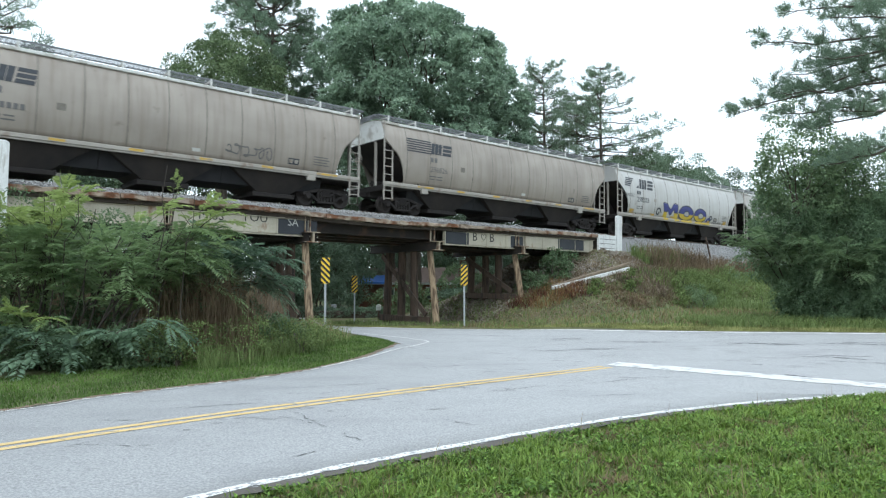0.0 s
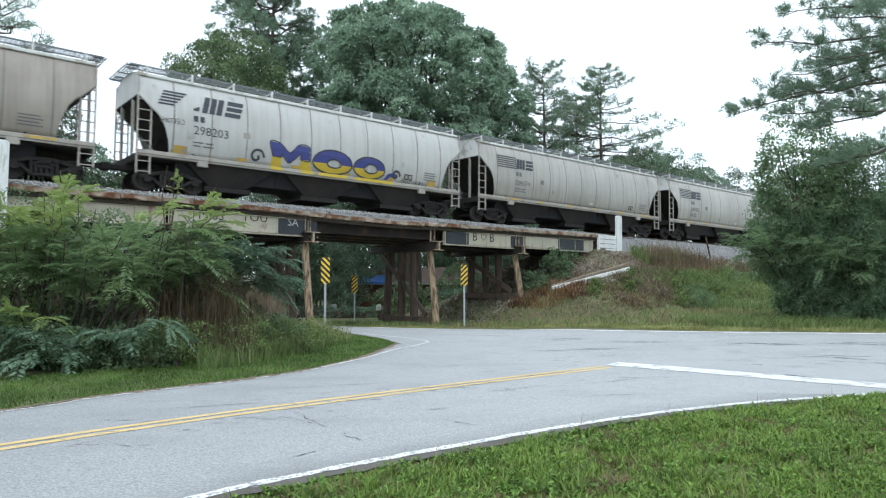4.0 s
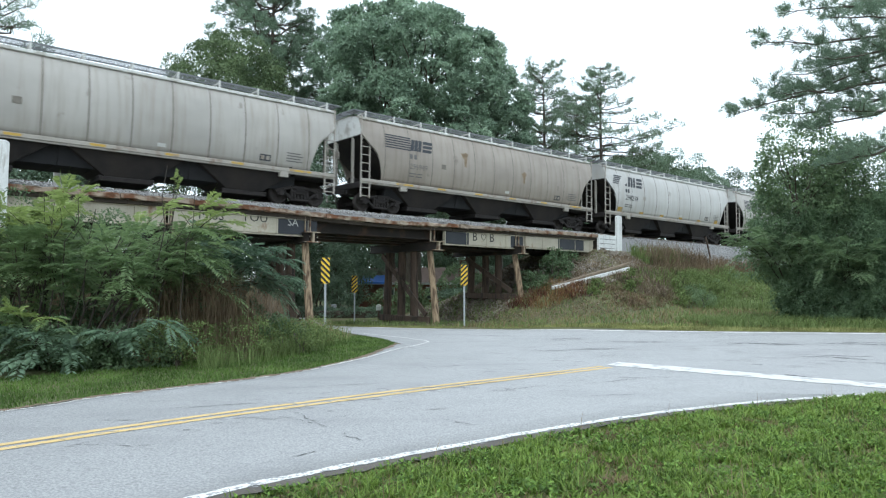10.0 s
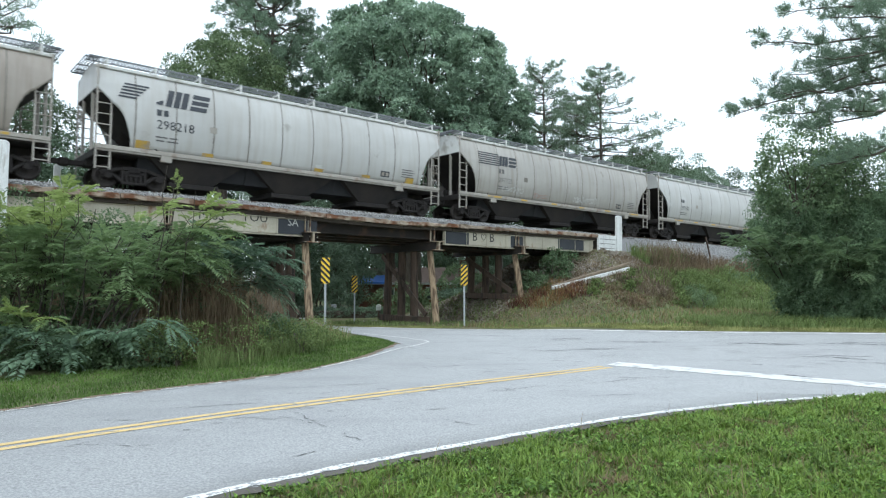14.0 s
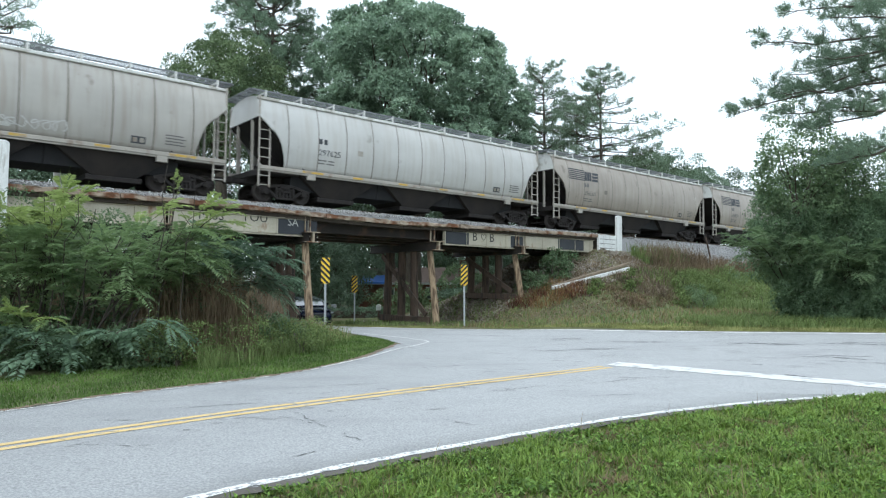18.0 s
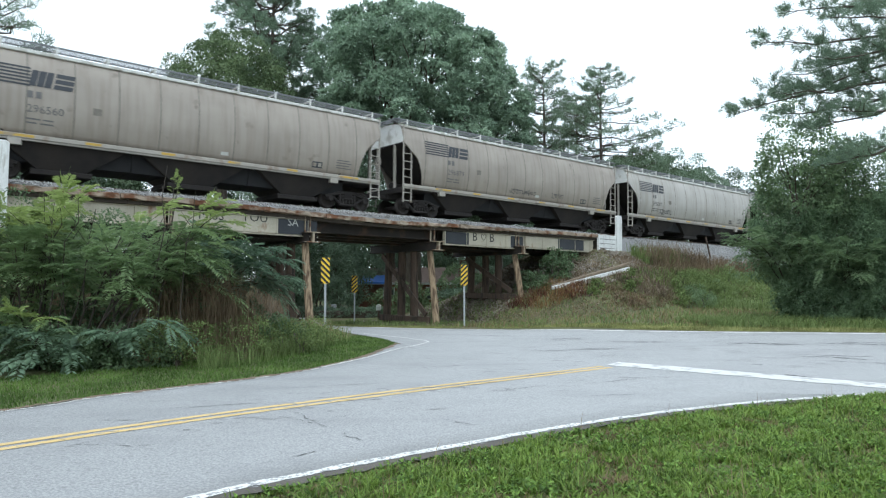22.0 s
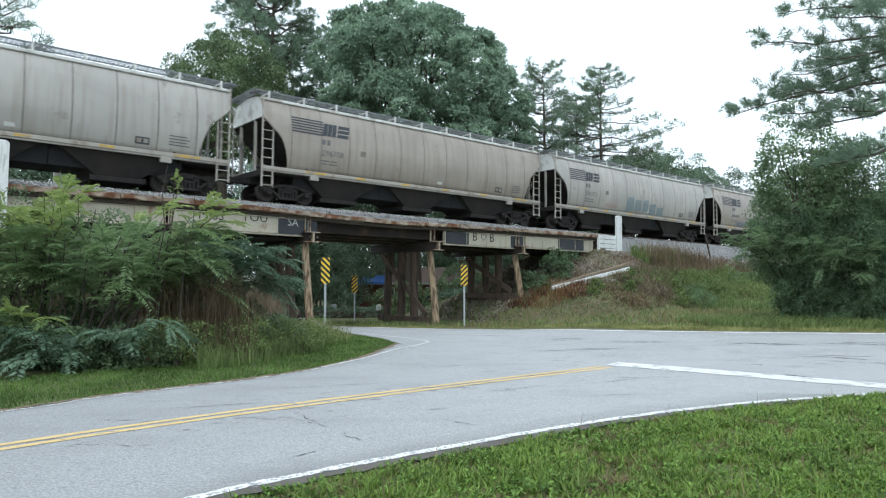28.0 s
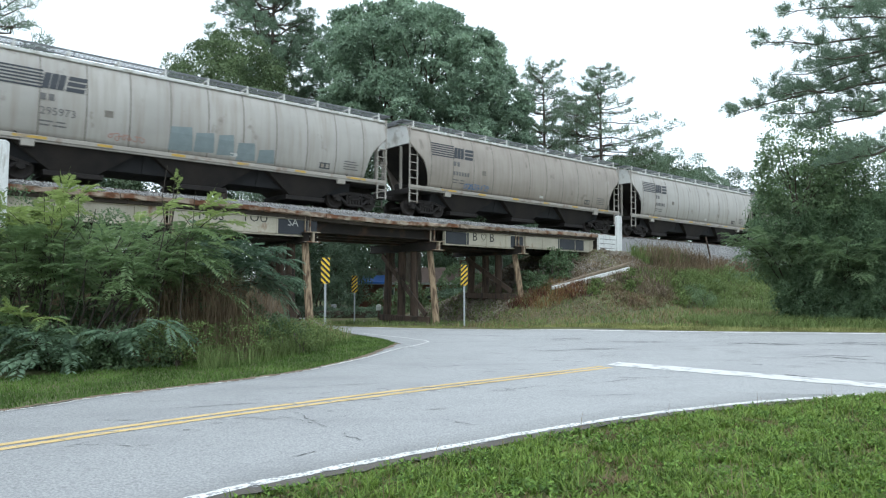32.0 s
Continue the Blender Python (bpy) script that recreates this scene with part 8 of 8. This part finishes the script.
sedan = thing("sedan", pose(0, 0, 0), "dark blue four-door sedan driving out from under the bridge", "car")
part("body", body_mesh(), M_navy, sedan, "glossy dark blue body")
part("cabin", cabin_mesh(), M_navy, sedan, "dark blue roof and pillars")
part("windscreen", screen(0.42, 1.16), M_screen, sedan, "dark windscreen reflecting the sky")
part("rear_window", screen(-1.85, -1.05), M_glass, sedan, "dark rear window")
for side in (-1, 1):
    for x0, x1 in ((-1.45, -0.98), (-0.93, -0.12), (-0.05, 0.78)):
        part("side_window", side_glass(x0, x1, side, 0.2, 0.86 if x0 > -1.2 else 0.8), M_glass, sedan, "dark side window")
    bm = bmesh.new()
    line = [cabin_point(x, 0.13, side, 0.01) for x in np.linspace(-1.55, 0.95, 9)]
    for a, b in zip(line, line[1:]):
        add_rod(bm, a, b, 0.018, None, 6)
    add_rod(bm, line[0], cabin_point(-1.35, 0.8, side, 0.01), 0.022, None, 6)
    arch = [cabin_point(x, u, side, 0.01) for x, u in ((-1.35, 0.8), (-1.1, 0.9), (-0.7, 0.93), (-0.2, 0.93), (0.2, 0.93), (0.5, 0.9), (0.8, 0.72), (0.95, 0.4))]
    for a, b in zip(arch, arch[1:]):
        add_rod(bm, a, b, 0.016, None, 6)
    part("window_trim", bm, M_chrome, sedan, "bright window trim")
    part("mirror", box((0.55, side * 0.95 - 0.07, 0.98), (0.72, side * 0.95 + 0.07, 1.12), 0.03), M_navy, sedan, "dark blue door mirror")
    for x in (-0.75, 0.2):
        part("door_handle", box((x - 0.11, side * 0.915 - 0.02, 0.82), (x + 0.11, side * 0.915 + 0.02, 0.85), 0.008), M_navy, sedan, "dark blue door handle")
    bm = prism([(2.07, 0.715), (2.38, 0.65), (2.45, 0.675), (2.38, 0.72), (2.0, 0.775), (1.80, 0.80), (1.85, 0.77)], 0.2, "y", side * 0.79 - 0.11, 0.012)
    part("headlight", bm, M_lamp, sedan, "clear slanted headlight")
    part("tail_light", prism([(-2.44, 0.80), (-2.15, 0.83), (-2.05, 0.86), (-2.2, 0.875), (-2.43, 0.86)], 0.16, "y", side * 0.76 - 0.08, 0.01), M_tail, sedan, "red tail light")
    part("sill_trim", box((-1.0, side * 0.905 - 0.02, 0.19), (1.0, side * 0.905 + 0.02, 0.215), 0.005), M_chrome, sedan, "bright lower sill line")
    part("fog_vent", prism([(2.22, 0.32), (2.48, 0.34), (2.44, 0.46), (2.24, 0.44)], 0.2, "y", side * 0.70 - 0.1, 0.01), M_black_trim, sedan, "black bumper vent")
part("grille", prism([(-0.40, 0.30), (0.40, 0.30), (0.24, 0.48), (0.42, 0.66), (-0.42, 0.66), (-0.24, 0.48)], 0.06, "x", 2.53, 0.01), M_black_trim, sedan, "black waisted grille")
for side in (-1, 1):
    part("vent_trim", beam((2.25, side * 0.83, 0.50), (2.50, side * 0.66, 0.46), 0.03, 0.035, 0.006), M_chrome, sedan, "bright strip over the bumper vent")
part("bumper_trim", box((2.45, -0.6, 0.26), (2.58, 0.6, 0.30), 0.008), M_chrome, sedan, "bright bumper line")
part("number_plate", box((-2.49, -0.26, 0.62), (-2.46, 0.26, 0.78), 0.004), M_white_wood, sedan, "plain white plate")
CAR_WHEELS = []


def car_wheel(x, side):
    bm = bmesh.new()
    prof = [(0.20, -0.10), (0.30, -0.11), (0.335, -0.08), (0.34, 0.0), (0.335, 0.08), (0.30, 0.11), (0.20, 0.10)]
    n = 28
    rings = [[bm.verts.new((q * math.cos(2 * math.pi * k / n), y, q * math.sin(2 * math.pi * k / n))) for k in range(n)] for q, y in prof]
    for a, b in zip(rings, rings[1:]):
        for k in range(n):
            bm.faces.new((a[k], a[(k + 1) % n], b[(k + 1) % n], b[k]))
    bmesh.ops.recalc_face_normals(bm, faces=bm.faces)
    wheel = part("wheel", bm, M_tyre, sedan, "black tyre on a grey alloy rim", pose(x, side * 0.835, 0.335))
    bm = bmesh.new()
    bmesh.ops.create_cone(bm, cap_ends=True, segments=28, radius1=0.21, radius2=0.21, depth=0.08, matrix=pose(0, 0, 0, 90, 0, 0))
    part("hub", bm, M_rim, wheel)
    for k in range(10):
        a = 2 * math.pi * k / 10
        bm = beam((0.05 * math.cos(a), side * 0.085, 0.05 * math.sin(a)), (0.235 * math.cos(a), side * 0.10, 0.235 * math.sin(a)), 0.03, 0.035, 0.006)
        part("spoke", bm, M_alloy, wheel)
    CAR_WHEELS.append(wheel)
    # the dark arch behind the wheel
    arch = [(x + 0.375 * math.cos(a), 0.335 + 0.375 * math.sin(a)) for a in np.linspace(-0.35, math.pi + 0.35, 18)]
    part("wheel_arch", prism(arch, 0.03, "y", side * 0.925 - 0.015), M_black_trim, sedan, "dark wheel arch")


for x in (1.42, -1.45):
    for side in (-1, 1):
        car_wheel(x, side)

# where the car is: seconds, and the point midway between its road-side wheels
DRIVE = [(0.0, -72.5, 322.0), (8.0, -44.0, 195.0), (14.0, -20.8, 92.0), (16.6, -11.2, 52.0), (17.6, -9.9, 41.0), (18.1, -6.9, 31.8), (18.4, -3.5, 26.1), (18.7, 0.0, 22.35), (19.0, 3.6, 20.3), (19.1, 4.9, 19.6), (19.2, 6.3, 18.85), (19.4, 9.45, 17.2), (19.7, 12.9, 13.0),
         (20.2, 21.0, 9.0), (22.0, 48.0, -6.0), (26.0, 103.0, -39.0), (32.0, 190.0, -91.0)]


# ---- motion ----
def train_run(t):
    return float(np.interp(t, [0, 9, 13, 19, 25, 28, 32], [0, 65.90, 95.25, 139.15, 183.0, 204.9, 233.9]))


def spot(t):
    """The sedan's place at a time, gliding through the rows of DRIVE."""
    i = max(0, min(len(DRIVE) - 2, sum(d[0] <= t for d in DRIVE) - 1))
    t0, t1 = DRIVE[i][0], DRIVE[i + 1][0]
    u = min(1.0, max(0.0, (t - t0) / (t1 - t0)))

    def speed(j):
        a, b = DRIVE[max(0, j - 1)], DRIVE[min(len(DRIVE) - 1, j + 1)]
        return Vector((b[1] - a[1], b[2] - a[2])) / (b[0] - a[0])

    p0, p1 = Vector(DRIVE[i][1:]), Vector(DRIVE[i + 1][1:])
    m0, m1 = speed(i) * (t1 - t0), speed(i + 1) * (t1 - t0)
    p = p0 * (2 * u ** 3 - 3 * u * u + 1) + m0 * (u ** 3 - 2 * u * u + u) + p1 * (3 * u * u - 2 * u ** 3) + m1 * (u ** 3 - u * u)
    return p.x, p.y


def motions():
    """The train rolls past towards the camera's left at an even pace."""
    keys = (0.0, 9.0, 13.0, 19.0, 25.0, 28.0, 32.0)
    for car, x in CARS:
        walk(car, [(t, TRACK @ pose(x - train_run(t), 0, 0)) for t in keys])
    times = np.linspace(0, 32.0, 481)
    turn = [pose(0, 0, 0, 0, -math.degrees(train_run(t) / 0.42) % 360, 0) for t in times]
    for w in WHEELS:
        place = Matrix.Translation(w.location)
        walk(w, [(t, place @ m) for t, m in zip(times, turn)])
    # the sedan: rows of its pose, and the turning of its wheels by the way that it has gone
    rows, wheel_rows, gone, last = [], [], 0.0, None
    fine = sorted(set(list(np.arange(0, 17.5, 0.5)) + list(np.arange(17.5, 20.5, 0.05)) + list(np.arange(20.5, 32.01, 0.5)) + [32.0]))
    path = [(t, *spot(t)) for t in fine]
    for i, (t, x, y) in enumerate(path):
        a, b = path[max(0, i - 1)], path[min(len(path) - 1, i + 1)]
        head = math.atan2(b[2] - a[2], b[1] - a[1])
        if 17.6 < t < 20.2:
            head = radians(float(np.interp(t, [17.6, 18.1, 18.4, 18.7, 19.1, 19.2, 19.5, 20.2], [-77, -66, -62, -58, -50, -46, -36, -28])))
        cx, cy = x - math.sin(head) * 0.81, y + math.cos(head) * 0.81
        rows.append((t, pose(cx, cy, float(road_z(np.array(cx), np.array(cy))) - 0.014, 0, 0, math.degrees(head))))
    walk(sedan, rows)
    for t in np.arange(0, 32.01, 1 / 60):
        p = Vector(spot(t))
        gone += (p - last).length if last else 0.0
        last = p
        wheel_rows.append((t, gone))
    for w in CAR_WHEELS:
        place = Matrix.Translation(w.location)
        walk(w, [(t, place @ pose(0, 0, 0, 0, math.degrees(g / 0.34) % 360, 0)) for t, g in wheel_rows])


motions()
